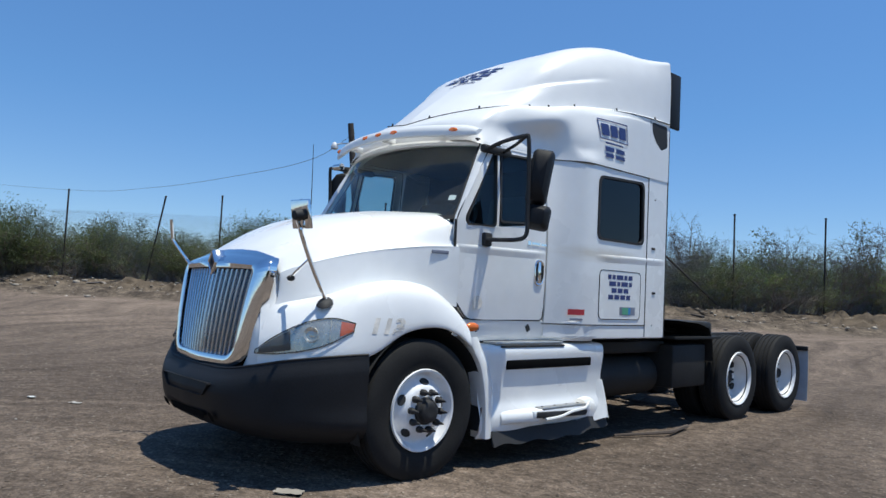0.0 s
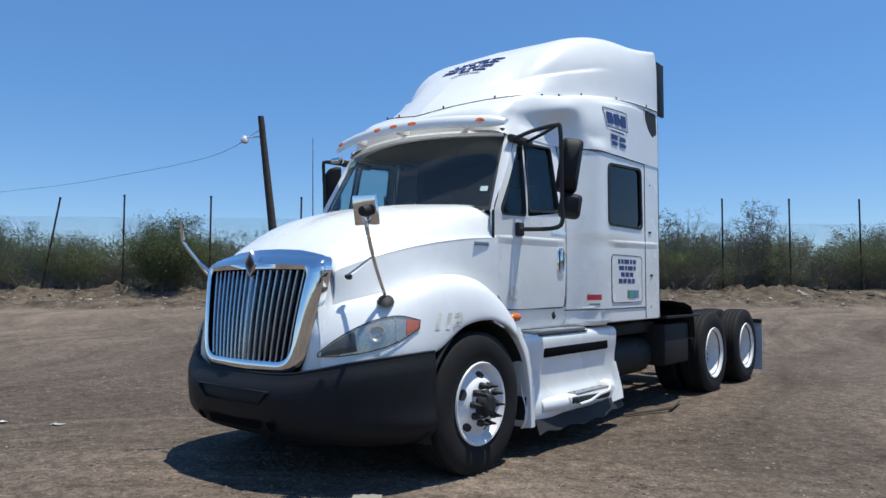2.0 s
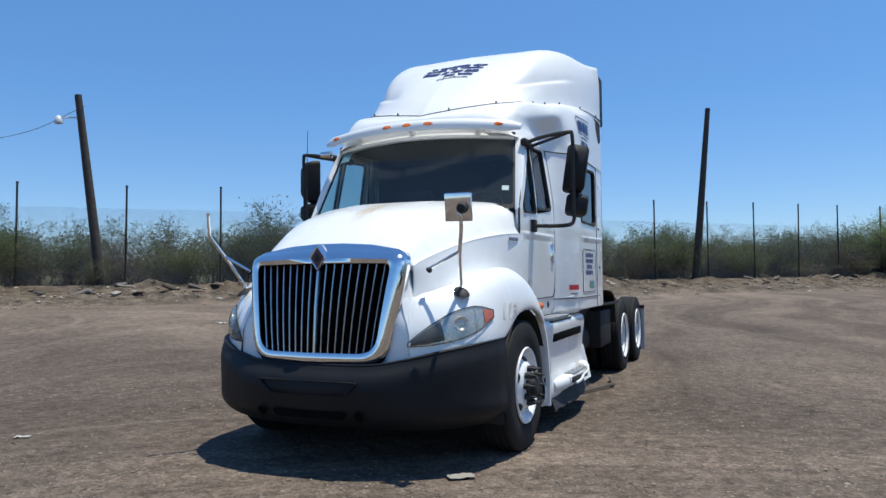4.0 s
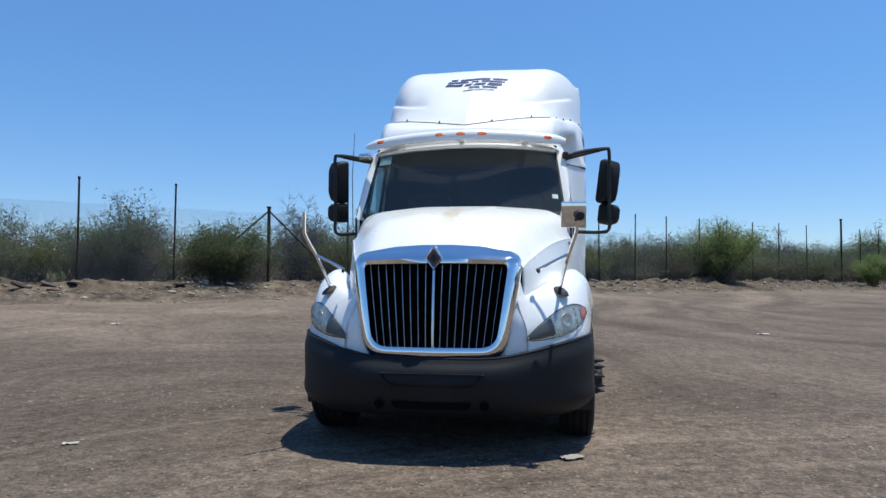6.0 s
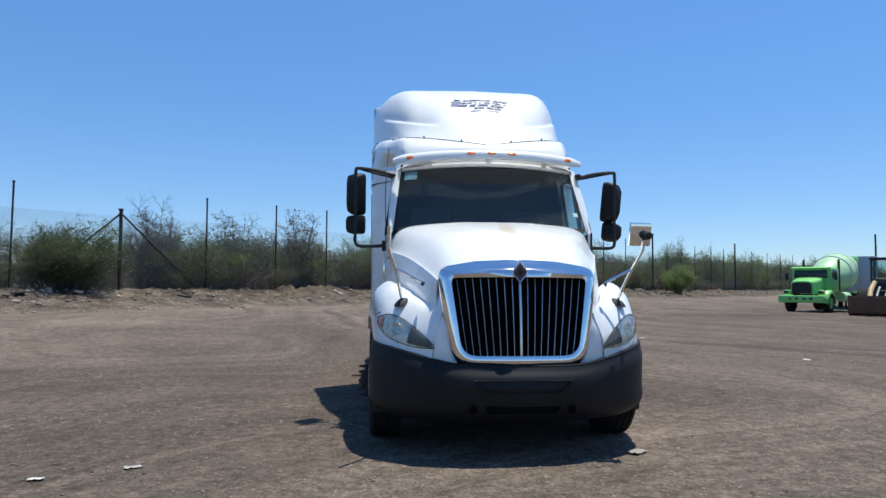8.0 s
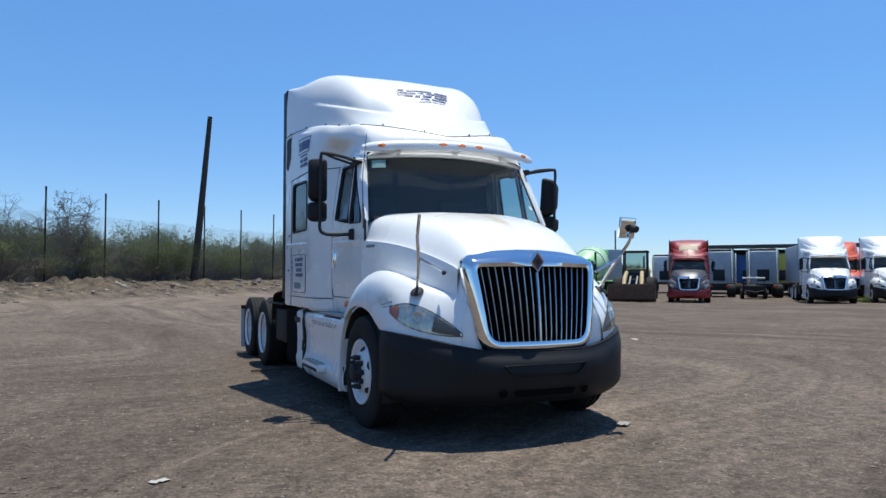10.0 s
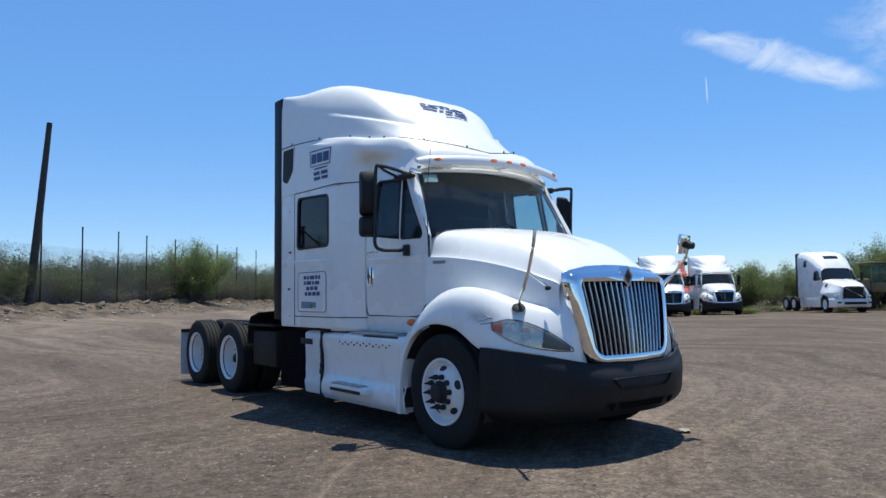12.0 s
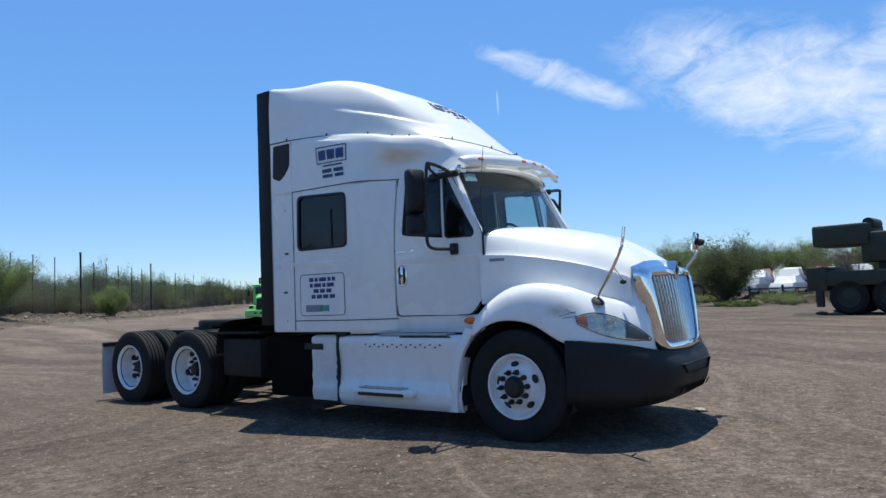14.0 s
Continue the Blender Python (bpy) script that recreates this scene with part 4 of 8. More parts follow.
    part("windshield_seal", Shape().grid([[sp(u, v) + lift for u, v in dense], [sp(u, v) + lift for u, v in inn]], close_v=True), MATT_BLACK, truck)
    e = [np.array(screen(1.0, v)) for v in np.linspace(-0.02, 1.0, 12)]
    d = [np.array((side_x(y, z), y - 0.008, z)) for y, z in zip(np.linspace(0.385, 0.80, 12), np.linspace(1.88, 2.58, 12))]
    pil_g = np.array([[p + (0.004, -0.01, 0), p * 0.55 + q * 0.45 + (0.02, -0.022, 0), q + (0.004, -0.006, 0), q + (-0.03, 0.02, 0)] for p, q in zip(e, d)])
    for s in (1, -1):
        part("windshield_pillar", Shape().grid(pil_g * (s, 1, 1), s < 0), WHITE, truck, angle=60)
    band = roof_band()
    for s in (1, -1):
        part("roof_shoulder", Shape().grid(band * (s, 1, 1), s < 0), FAIRING_WHITE, truck, "white moulded roof flank with a hollow over the door", angle=60)
    fg = patch(FAIRING, 84, 76)
    for _ in range(14):
        fg[1:-1, 1:-1] = 0.5 * fg[1:-1, 1:-1] + 0.125 * (fg[:-2, 1:-1] + fg[2:, 1:-1] + fg[1:-1, :-2] + fg[1:-1, 2:])
    nrm = np.cross(np.gradient(fg, axis=0), np.gradient(fg, axis=1))
    nrm /= np.linalg.norm(nrm, axis=2, keepdims=True) + 1e-9
    nrm *= np.sign((nrm * (0.5, -0.3, 1.0)).sum(2, keepdims=True))
    for row, side in zip(fg, nrm):
        for p, d in zip(row, side):
            # a shelf sweeps down along each flank towards the front
            s = p[2] - float(np.interp(p[1], (0.8, 1.0, 1.2, 1.4, 1.65, 2.1, 3.0), (3.02, 3.09, 3.155, 3.215, 3.285, 3.395, 3.52)))
            p -= d * 0.036 * smooth(-0.006, 0.024, s) * math.exp(-max(0.0, s - 0.024) / 0.11) * smooth(0.42, 0.66, p[0]) * (1 - smooth(1.7, 2.35, p[1])) * smooth(0.78, 1.08, p[1])
    part("roof_fairing", Shape().mirrored(fg), FAIRING_WHITE, truck, "tall white roof air deflector", angle=60)
    rim = fg[:, -1]
    front_foot = fg[0]
    for s in (1, -1):
        part("fairing_joint", Shape().tube([(s * x, y - 0.014, z + 0.008) for x, y, z in front_foot], 0.004, 6), MATT_BLACK, truck)
        part("fairing_joint", Shape().tube([(s * (x + 0.016), y, z - 0.008) for x, y, z in rim], 0.006, 6), MATT_BLACK, truck)
    for k in (15, 29, 43, 58, 73):
        for s in (1, -1):
            p = rim[k]
            part("fairing_clip", shared("fairing_clip", lambda: Shape().box((0, 0, 0), (0.012, 0.014, 0.026), 0.003), MATT_BLACK), MATT_BLACK, truck, m=pose(s * (p[0] + 0.012), p[1], p[2] + 0.010))
            if k in (15, 43):
                q = front_foot[k]
                part("fairing_clip", MESHES["fairing_clip"], MATT_BLACK, truck, m=pose(s * q[0], q[1] - 0.018, q[2] + 0.018, 0, 0, 90))

    # sides
    for s in (1, -1):
        sc = np.array((s, 1, 1))
        outer = round_poly(DOOR, DOOR_R, 8)
        hole = round_poly(DOOR_HOLE, [0.05, 0.04, 0.04, 0.05, 0.05, 0.05], 8)
        door = part("door", Shape().grid(np.array(ring_panel(outer, hole)) * sc, s > 0, close_v=True), WHITE, truck, "white cab door, shut", angle=50)
        part("door_divider", Shape().tube([(s * (side_x(0.85, z) - 0.012), 0.822 + 0.095 * (z - 1.9), z) for z in np.linspace(1.87, 2.53, 8)], 0.017, 8), WHITE, door)
        part("quarter_glass", glaze(np.array(pane(VENT)) * sc, s), SIDE_GLASS, door, "dark tinted quarter light").visible_shadow = False
        part("door_glass", glaze(np.array(pane(PANE)) * sc, s), SIDE_GLASS, door, "dark tinted door window").visible_shadow = False
        part("window_rubber", Shape().grid(np.array(gasket(VENT, 0.009)) * sc, s < 0, close_v=True), MATT_BLACK, door)
        part("window_rubber", Shape().grid(np.array(gasket(PANE, 0.009)) * sc, s < 0, close_v=True), MATT_BLACK, door)
        rim_o = round_poly([(1.30, 1.425), (1.415, 1.425), (1.415, 1.645), (1.30, 1.645)], 0.055, 6)
        rim_c = np.array([1.3575, 1.535])
        hs = Shape().grid([[(s * (1.057 + d), *(rim_c + (q - rim_c) * k)) for q in rim_o] for k, d in ((1.0, -0.012), (1.0, 0.006), (0.93, 0.012), (0.84, 0.009), (0.80, 0.0))], s < 0, close_v=True)
        hs.box((s * 1.062, 1.3575, 1.535), (0.02, 0.036, 0.19), 0.009)
        handle = part("door_handle", hs, CHROME, door, "upright chrome door handle")
        part("handle_pocket", Shape().box((s * 1.0555, 1.3575, 1.535), (0.008, 0.086, 0.175), 0.003), MATT_BLACK, handle)
        crease = ((0.0, 0.016), (0.006, 0.006), (0.008, -0.002), (0.006, -0.018), (0.0, -0.06))
        part("door_crease", Shape().grid([[(s * (side_x(y, 1.70 + dz) + dx * min(1.0, 8 * (y - 0.39), 8 * (1.437 - y)) - 0.0005), y, 1.695 + 0.012 * (y - 0.4) + dz) for dx, dz in crease] for y in np.linspace(0.392, 1.435, 22)], s < 0), WHITE, door)
        part("door_joint", Shape().tube([(s * (side_x(y, z) + 0.001), y, z) for y, z in np.vstack([outer, outer[:1]])], 0.0055, 5, False), MATT_BLACK, door)
        part("cowl_joint", Shape().tube([(s * (side_x(y, z) + 0.002), y - 0.006, z) for y, z in ((0.44, 1.22), (0.40, 1.29), (0.386, 1.4), (0.386, 1.65), (0.386, 1.9))], 0.011, 6), MATT_BLACK, truck)
        so = round_poly([(3.15, 0.985), (3.15, 2.59), (1.46, 2.59), (1.46, 0.985)], [0.03, 0.02, 0.02, 0.03], 10)
        sh = round_poly([S_WIN[3], S_WIN[2], S_WIN[1], S_WIN[0]], 0.075, 10)
        so2 = np.array(so)
        panel = part("sleeper_side", Shape().grid(np.array(ring_panel(so2, sh, 12)) * sc, s < 0, close_v=True), WHITE, truck, "white sleeper side panel", angle=50)
        part("sleeper_glass", glaze(np.array(pane(sh, 0.012)) * sc, s), DARK_GLASS, panel, "black privacy window").visible_shadow = False
        part("window_rubber", Shape().grid(np.array(gasket(sh, 0.014)) * sc, s > 0, close_v=True), MATT_BLACK, panel)
        part("panel_joint", Shape().tube([(s * 1.2115, 2.80, z) for z in (0.99, 2.6, 3.14)], 0.005, 5), MATT_BLACK, panel)
        part("panel_joint", Shape().tube([(s * (side_x(y, 2.552) + 0.004), y, 2.552) for y in np.linspace(1.46, 2.80, 22)], 0.005, 5), MATT_BLACK, panel)
        part("panel_joint", Shape().tube([(s * (side_x(y, 1.10) + 0.002), y, 1.10) for y in np.linspace(1.44, 2.80, 14)], 0.005, 5), MATT_BLACK, panel)
        part("side_crease", Shape().grid([[(s * (side_x(y, 1.74) + dx * min(1.0, 5 * (y - 1.95), 8 * (3.148 - y)) - 0.0005), y, 1.727 + 0.022 * (y - 2.0) + dz) for dx, dz in crease] for y in np.linspace(1.955, 3.146, 24)], s < 0), WHITE, panel)
        lk = round_poly([(2.705, 1.155), (2.705, 1.605), (2.03, 1.605), (2.03, 1.155)], 0.055, 6)
        locker = part("locker_door", Shape().fan([(s * (side_x(y, z) + 0.004), y, z) for y, z in lk], s > 0), WHITE, panel, "rounded luggage locker door")
        part("locker_joint", Shape().tube([(s * (side_x(y, z) + 0.003), y, z) for y, z in np.vstack([lk, lk[:1]])], 0.004, 5, False), MATT_BLACK, locker)
        for y in (2.93,):
            for z in (1.1, 1.75, 2.35):
                part("rivet", shared("rivet", lambda: Shape().box((0, 0, 0), (0.008, 0.009, 0.011), 0.002), MATT_BLACK), MATT_BLACK, panel, m=pose(s * 1.213, y, z))
        sill = [[(s * x, y, z) for x, z in ((side_x(y, 1.12) - 0.02, 1.128), (side_x(y, 1.12) - 0.004, 1.118), (side_x(y, 1.1) - 0.012, 1.02), (side_x(y, 1.1) - 0.04, 0.955), (side_x(y, 1.1) - 0.2, 0.945))] for y in np.linspace(0.42, 2.0, 24)]
        part("door_sill", Shape().grid(sill, s < 0), WHITE, truck, "white sill under the door")
        sl = [[(s * x, y, z) for x, z in ((side_x(y, 1.0), 1.0), (side_x(y, 1.0) - 0.01, 0.975), (side_x(y, 1.0) - 0.25, 0.97))] for y in np.linspace(1.45, 3.15, 24)]
        part("sleeper_sill", Shape().grid(sl, s < 0), WHITE, truck)
        sig = Shape()
        sig.lathe([(0.0, 0.03), (0.6, 0.026), (0.9, 0.014), (1.0, 0.0)], 20)
        sig.v = [(s * (1.165 + x), 0.47 + 0.07 * y, 1.075 + 0.034 * z) for x, y, z in sig.v]
        part("side_marker", sig, AMBER, truck, "oval amber side marker lamp")
    # back of the sleeper
    loop = [(x, 3.165, z) for x, _, z in fg[-1]] + [(1.21, 3.165, 2.9), (1.21, 3.165, 2.0), (1.21, 3.165, 0.98)]
    loop = [(-x, y, z) for x, y, z in loop[::-1]] + loop[1:]
    part("back_panel", Shape().fan(loop, True), WORN_WHITE, truck)
    part("cab_floor", Shape().box((0, 1.85, 0.99), (2.0, 2.6, 0.05), 0.01), MATT_BLACK, truck)
    part("firewall", Shape().box((0, 0.42, 1.45), (1.9, 0.05, 0.9), 0.01), MATT_BLACK, truck)
    part("roof_lining", Shape().box((0, 1.4, 2.6), (1.8, 1.4, 0.03), 0.01), GREY_CLOTH, truck)

    # visor with lamps
    vis = []
    for u in np.linspace(-1, 1, 33):
        x = 0.985 * u
        y0 = 0.345 + 0.22 * u * u
        end = 1 - 0.5 * smooth(0.9, 1.0, abs(u))
        drop = -0.045 * u * u
        prof = [(0.125, 2.735), (0.075, 2.736), (0.025, 2.718), (0.006, 2.695), (-0.004, 2.665), (0.0, 2.634), (0.016, 2.626), (0.06, 2.655), (0.125, 2.705)]
        vis.append([(x, y0 + dy * end + 0.06 * (1 - end), 2.68 + (z - 2.68) * end + drop) for dy, z in prof])
    visor = part("sun_visor", Shape().grid(vis, close_v=True).fan(vis[0]).fan(vis[-1], True), FAIRING_WHITE, truck, "white moulded sun visor over the windshield", angle=45)
    low = []
    for u in np.linspace(-1, 1, 33):
        x, y0, h = 0.89 * u, 0.480 + 0.24 * u * u, 0.03 * u * u
        low.append([(x, y0 + 0.10, 2.632 - h), (x, y0 + 0.012, 2.622 - h), (x, y0, 2.602 - h), (x, y0 + 0.012, 2.578 - h), (x, y0 + 0.10, 2.582 - h)])
    part("visor_lip", Shape().grid(low, close_v=True), FAIRING_WHITE, visor)
    for x in (-0.80, -0.20, 0.0, 0.20, 0.80):
        lp = Shape().lathe([(0.0, 0.020), (0.7, 0.017), (1.0, 0.003), (1.02, -0.01)], 18)
        lp.v = [(x + 0.052 * y, 0.357 + 0.22 * (x / 0.985) ** 2 + 0.012 * z - 0.8 * a, 2.682 - 0.045 * (x / 0.985) ** 2 + a * 0.4 + 0.018 * z) for a, y, z in lp.v]
        part("marker_lamp", lp, AMBER, visor, "amber clearance lamp")
    for x in (-0.6, 0.0, 0.6):
        part("visor_bracket", Shape().box((x, 0.47 + 0.2 * x * x, 2.655), (0.05, 0.14, 0.05), 0.01), WORN_WHITE, visor)

    # door mirrors
    for s in (1, -1):
        tilt, MX, hz = (9, 1.40, 2.275) if s > 0 else (0, 1.365, 2.325)
        mo = part("mirror_arm", Shape().tube(spline([(s * 0.97, 0.72, 2.50), (s * 1.15, 0.73, 2.55), (s * (MX - 0.04), 0.75, 2.575), (s * MX, 0.76, 2.545), (s * MX, 0.775, 2.30), (s * MX, 0.785, 1.95), (s * MX, 0.78, 1.81), (s * (MX - 0.05), 0.75, 1.765), (s * 1.2, 0.70, 1.76), (s * 1.06, 0.67, 1.765)], 40), 0.017, 8),
                  MATT_BLACK, truck, "black tubular mirror arm")
        part("mirror_strut", Shape().tube([(s * 0.975, 0.92, 2.51), (s * 1.2, 0.85, 2.55), (s * (MX - 0.035), 0.765, 2.575)], 0.014, 8), MATT_BLACK, mo)
        part("mirror_mount", Shape().box((s * 1.065, 0.69, 1.765), (0.05, 0.085, 0.11), 0.015), MATT_BLACK, mo)
        part("mirror_mount", Shape().box((s * 0.972, 0.85, 2.515), (0.06, 0.36, 0.065), 0.02, pose(0, 0, 0, 0, 0, s * 4)), MATT_BLACK, mo)

        def head(w, h, d, c, name, label):
            lp = round_poly([(-w, -h), (w, -h), (w, h), (-w, h)], 0.045, 5)
            hd = Shape().grid([[(x * k, dy, z * k) for x, z in lp] for k, dy in ((0.0, -d), (0.6, -d * 0.92), (0.9, -d * 0.6), (1.0, -d * 0.1), (1.0, 0.03), (0.94, 0.035))], close_v=True)
            mm = Matrix.Translation(c) @ pose(0, 0, 0, 0, tilt, s * 34)
            mh = part(name, hd, BLACK_PLASTIC, mo, label, m=mm)
            part("mirror_glass", Shape().fan([(x * 0.95, 0.032, z * 0.95) for x, z in lp], True), MIRROR, mh)

        head(0.086, 0.22, 0.14, (s * (MX - 0.015), 0.93, hz), "mirror_head", "tall black door mirror")
        head(0.088, 0.10, 0.14, (s * (MX - 0.012), 0.93, hz - 0.325), "convex_mirror", "small black convex mirror")

    # hood mirror arms
    wing_g = patch(WING, 60, 34)
    fi = np.unravel_index(np.argmin((wing_g[:, :, 0] - 0.915) ** 2 + (wing_g[:, :, 1] + 0.70) ** 2), wing_g.shape[:2])
    foot = wing_g[fi]
    lean = np.cross(wing_g[fi[0], fi[1] + 1] - foot, wing_g[fi[0] + 1, fi[1]] - foot)
    lean *= np.sign(lean[2]) / np.linalg.norm(lean)
    lean = lean * 0.45 + np.array((0, 0, 0.55))
    for s in (1, -1):
        arm = spline([(s * foot[0], foot[1], foot[2] + 0.02), (s * 0.97, -0.85, 1.45), (s * 1.035, -0.98, 1.64), (s * 1.04, -1.0, 1.70), (s * 1.035, -1.02, 1.83 if s < 0 else 1.74)], 20)
        hm = part("hood_mirror_arm", Shape().tube(arm, 0.014, 8), CHROME, truck, "slim chrome hood mirror arm")
        part("arm_brace", Shape().tube([(s * 0.985, -0.885, 1.50), (s * 0.755, -0.875, 1.385)], 0.011, 8), CHROME, hm)
        ft = Shape().lathe([(0.0, 0.035), (0.5, 0.03), (0.85, 0.015), (1.0, 0.0)], 18)
        part("arm_foot", Shape().add([(0.058 * y, 0.085 * z, x * 1.0) for x, y, z in ft.v], ft.f), MATT_BLACK, hm, m=Matrix.Translation((s * foot[0], foot[1], foot[2] - 0.004)) @ Vector((lean[0] * s, lean[1], lean[2])).to_track_quat("Z", "Y").to_matrix().to_4x4())
        part("arm_foot", Shape().add([(0.022 * y, 0.03 * z, x * 0.7) for x, y, z in ft.v], ft.f), MATT_BLACK, hm, m=Matrix.Translation((s * 0.752, -0.875, 1.372)) @ pose(0, 0, 0, 10, s * 60, 0))

    # chassis
    for s in (1, -1):
        part("frame_rail", Shape().box((s * 0.43, 3.2, 0.83), (0.09, 7.7, 0.27), 0.01), FRAME_BLACK, truck)
        q = [(0.40, 1.0), (0.46, 0.90), (0.54, 0.78), (0.59, 0.62), (0.615, 0.45), (0.625, 0.22)]
        g = spline([[(s * 1.05, y - 0.0, z) for y, z in q], [(s * 1.185, y, z) for y, z in q], [(s * 1.205, y + 0.02, z) for y, z in q], [(s * 1.19, y + 0.09, z) for y, z in q], [(s * 1.16, y + 0.14, z) for y, z in q]], 12)
        g = np.swapaxes(spline(np.swapaxes(g, 0, 1), 20), 0, 1)
        part("rear_wing", Shape().grid(g, s < 0), WHITE, truck, "white wing edge behind the front wheel", angle=60)
    skirt_z = ((0.98, 0.935), (1.10, 0.935), (1.16, 0.922), (1.182, 0.88), (1.18, 0.80), (1.162, 0.66), (1.162, 0.50), (1.185, 0.42), (1.198, 0.36), (1.19, 0.27), (1.15, 0.21))
    for s in (1, -1):
        g = patch([[(s * (x - 0.03 * (k == 0)), y, z) for x, z in skirt_z] for k, y in enumerate((0.60, 0.72, 1.2, 1.7, 2.17))], 16, 40)
        sk = part("side_skirt", Shape().grid(g, s < 0), WHITE, truck, "white side skirt with two entry steps", angle=50)
        if s > 0:
            # black block on the skirt's face paints the shade of the step recess
            part("step_slot", Shape().box((s * 1.180, 1.42, 0.775), (0.022, 1.12, 0.075), 0.01), SHADE_BLACK, sk)
        part("step_tread", Shape().box((s * 1.085, 1.18, 0.942), (0.15, 0.86, 0.022), 0.006), DULL_METAL, sk, "worn metal step tread")
        part("step_ledge", Shape().box((s * 1.215, 1.50, 0.375), (0.13, 0.78, 0.075), 0.025), WHITE, sk)
        part("step_tread", Shape().box((s * 1.225, 1.52, 0.415), (0.10, 0.58, 0.016), 0.004), DULL_METAL, sk, "worn metal step tread")
        # black block on the ledge paints the shade of the gap below it
        part("step_slot", Shape().box((s * 1.278, 1.52, 0.355), (0.012, 0.60, 0.035), 0.008), MATT_BLACK, sk)
        for k in range(9 if s < 0 else 0):
            part("bolt_hole", shared("bolt_hole", bolt_hole, MATT_BLACK), MATT_BLACK, sk, m=pose(s * 1.185, 0.82 + 0.12 * k, 0.845))
        for k in range(4):
            part("bolt_hole", shared("bolt_hole", bolt_hole, MATT_BLACK), MATT_BLACK, sk, m=pose(s * 1.22, 1.28 + 0.16 * k, 0.421))
    for y in (0.0, 4.93, 6.27):
        part("axle", Shape().tube([(-0.95, y, 0.485), (0.95, y, 0.485)], 0.07, 12), FRAME_BLACK, truck)
        if y > 1:
            part("differential", Shape().lathe([(0.0, -0.2), (0.14, -0.17), (0.2, 0.0), (0.14, 0.17), (0.0, 0.2)], 18, pose(0, y, 0.5)), FRAME_BLACK, truck)
            for s in (1, -1):
                part("air_spring", Shape().lathe([(0.13, -0.12), (0.15, -0.06), (0.14, 0), (0.15, 0.06), (0.13, 0.12)], 16, Matrix.Translation((s * 0.52, y + 0.33, 0.62)) @ Matrix.Rotation(math.pi / 2, 4, "Y")), RUBBER, truck)
    for x in (1.175, -1.175):
        wheel(truck, x, 0.0)
        wheel(truck, x, 4.93, True)
        wheel(truck, x, 6.27, True)
    for s in (1, -1):
        part("rear_cross_arm", Shape().box((s * 0.83, 6.93, 0.80), (0.76, 0.05, 0.06), 0.008), FRAME_BLACK, truck)
        fl = [[(s * x, 6.945 + 0.03 * math.sin(3 * z) + dy, z) for x in np.linspace(0.72, 1.2, 6)] for dy, zz in ((0.0, np.linspace(0.79, 0.09, 9)),) for z in zz]
        bk = [[(x, y - 0.012, z) for x, y, z in r] for r in fl]
        part("mud_flap", Shape().grid(fl, s > 0).grid(bk, s < 0), FLAP, truck, "pale grey mud flap")
    part("fifth_wheel", Shape().lathe([(0.0, 0.0), (0.44, 0.0), (0.46, -0.03), (0.46, -0.09)], 28, Matrix.Translation((0, 5.55, 1.10)) @ Matrix.Rotation(-math.pi / 2, 4, "Y")).box((0, 5.55, 0.98), (0.9, 0.3, 0.12), 0.02), FRAME_BLACK, truck, "greasy black fifth wheel coupling")
    part("deck_plate", Shape().box((0, 3.95, 1.03), (1.5, 1.3, 0.05), 0.01, pose(0, 0, 0, -3, 0, 0)).box((0.5, 3.5, 1.09), (0.35, 0.4, 0.14), 0.02).box((-0.35, 3.4, 1.10), (0.5, 0.3, 0.12), 0.02), FRAME_BLACK, truck, "black deck plate behind the cab")
    for s in (1, -1):
        part("frame_box", Shape().box((s * 0.80, 3.9, 0.66), (0.62, 0.72, 0.46), 0.03), FRAME_BLACK, truck)
        part("quarter_fender", Shape().grid(np.array([[(s * x, y, z) for x in (0.50, 0.8, 1.16)] for y, z in ((3.2, 1.16), (3.55, 1.15), (4.0, 1.12), (4.22, 1.07), (4.30, 0.95), (4.33, 0.72))]), s < 0).grid(np.array([[(s * x, y, z - 0.02) for x in (0.50, 0.8, 1.16)] for y, z in ((3.2, 1.16), (3.55, 1.15), (4.0, 1.12), (4.22, 1.07), (4.30, 0.95), (4.33, 0.72))]), s > 0), FRAME_BLACK, truck, "black sheet fender before the rear wheels")
        part("hanging_tank", Shape().tube([(s * 0.78, 2.3, 0.56), (s * 0.78, 3.45, 0.56)], 0.21, 16).box((s * 0.7, 3.0, 0.86), (0.5, 1.3, 0.12), 0.02), FRAME_BLACK, truck)
        part("air_hose", Shape().tube(spline([(s * 0.5, 3.2, 1.0), (s * 0.75, 3.45, 0.62), (s * 0.6, 3.9, 0.45), (s * 0.55, 4.4, 0.62)], 14), 0.018, 6), MATT_BLACK, truck)
        part("frame_bracket", Shape().box((s * 0.86, 4.0, 0.965), (0.6, 1.0, 0.03), 0.005), FRAME_BLACK, truck)
    part("transmission", Shape().box((0, 1.5, 0.62), (0.55, 1.8, 0.45), 0.08).box((0, 0.2, 0.8), (0.7, 1.2, 0.6), 0.08), FRAME_BLACK, truck)
    part("drive_shaft", Shape().tube([(0, 2.4, 0.62), (0, 4.8, 0.52)], 0.06, 10), FRAME_BLACK, truck)

    # cab inside
    part("dashboard", Shape().box((0, 0.66, 1.74), (1.84, 0.42, 0.34), 0.08), DASH, truck)
    part("sleeper_lining", Shape().box((0, 2.55, 1.8), (2.2, 1.05, 1.6), 0.05), GREY_CLOTH, truck)
    part("sleeper_wall", Shape().box((0, 2.0, 1.9), (2.3, 0.05, 1.8), 0.01), GREY_CLOTH, truck)
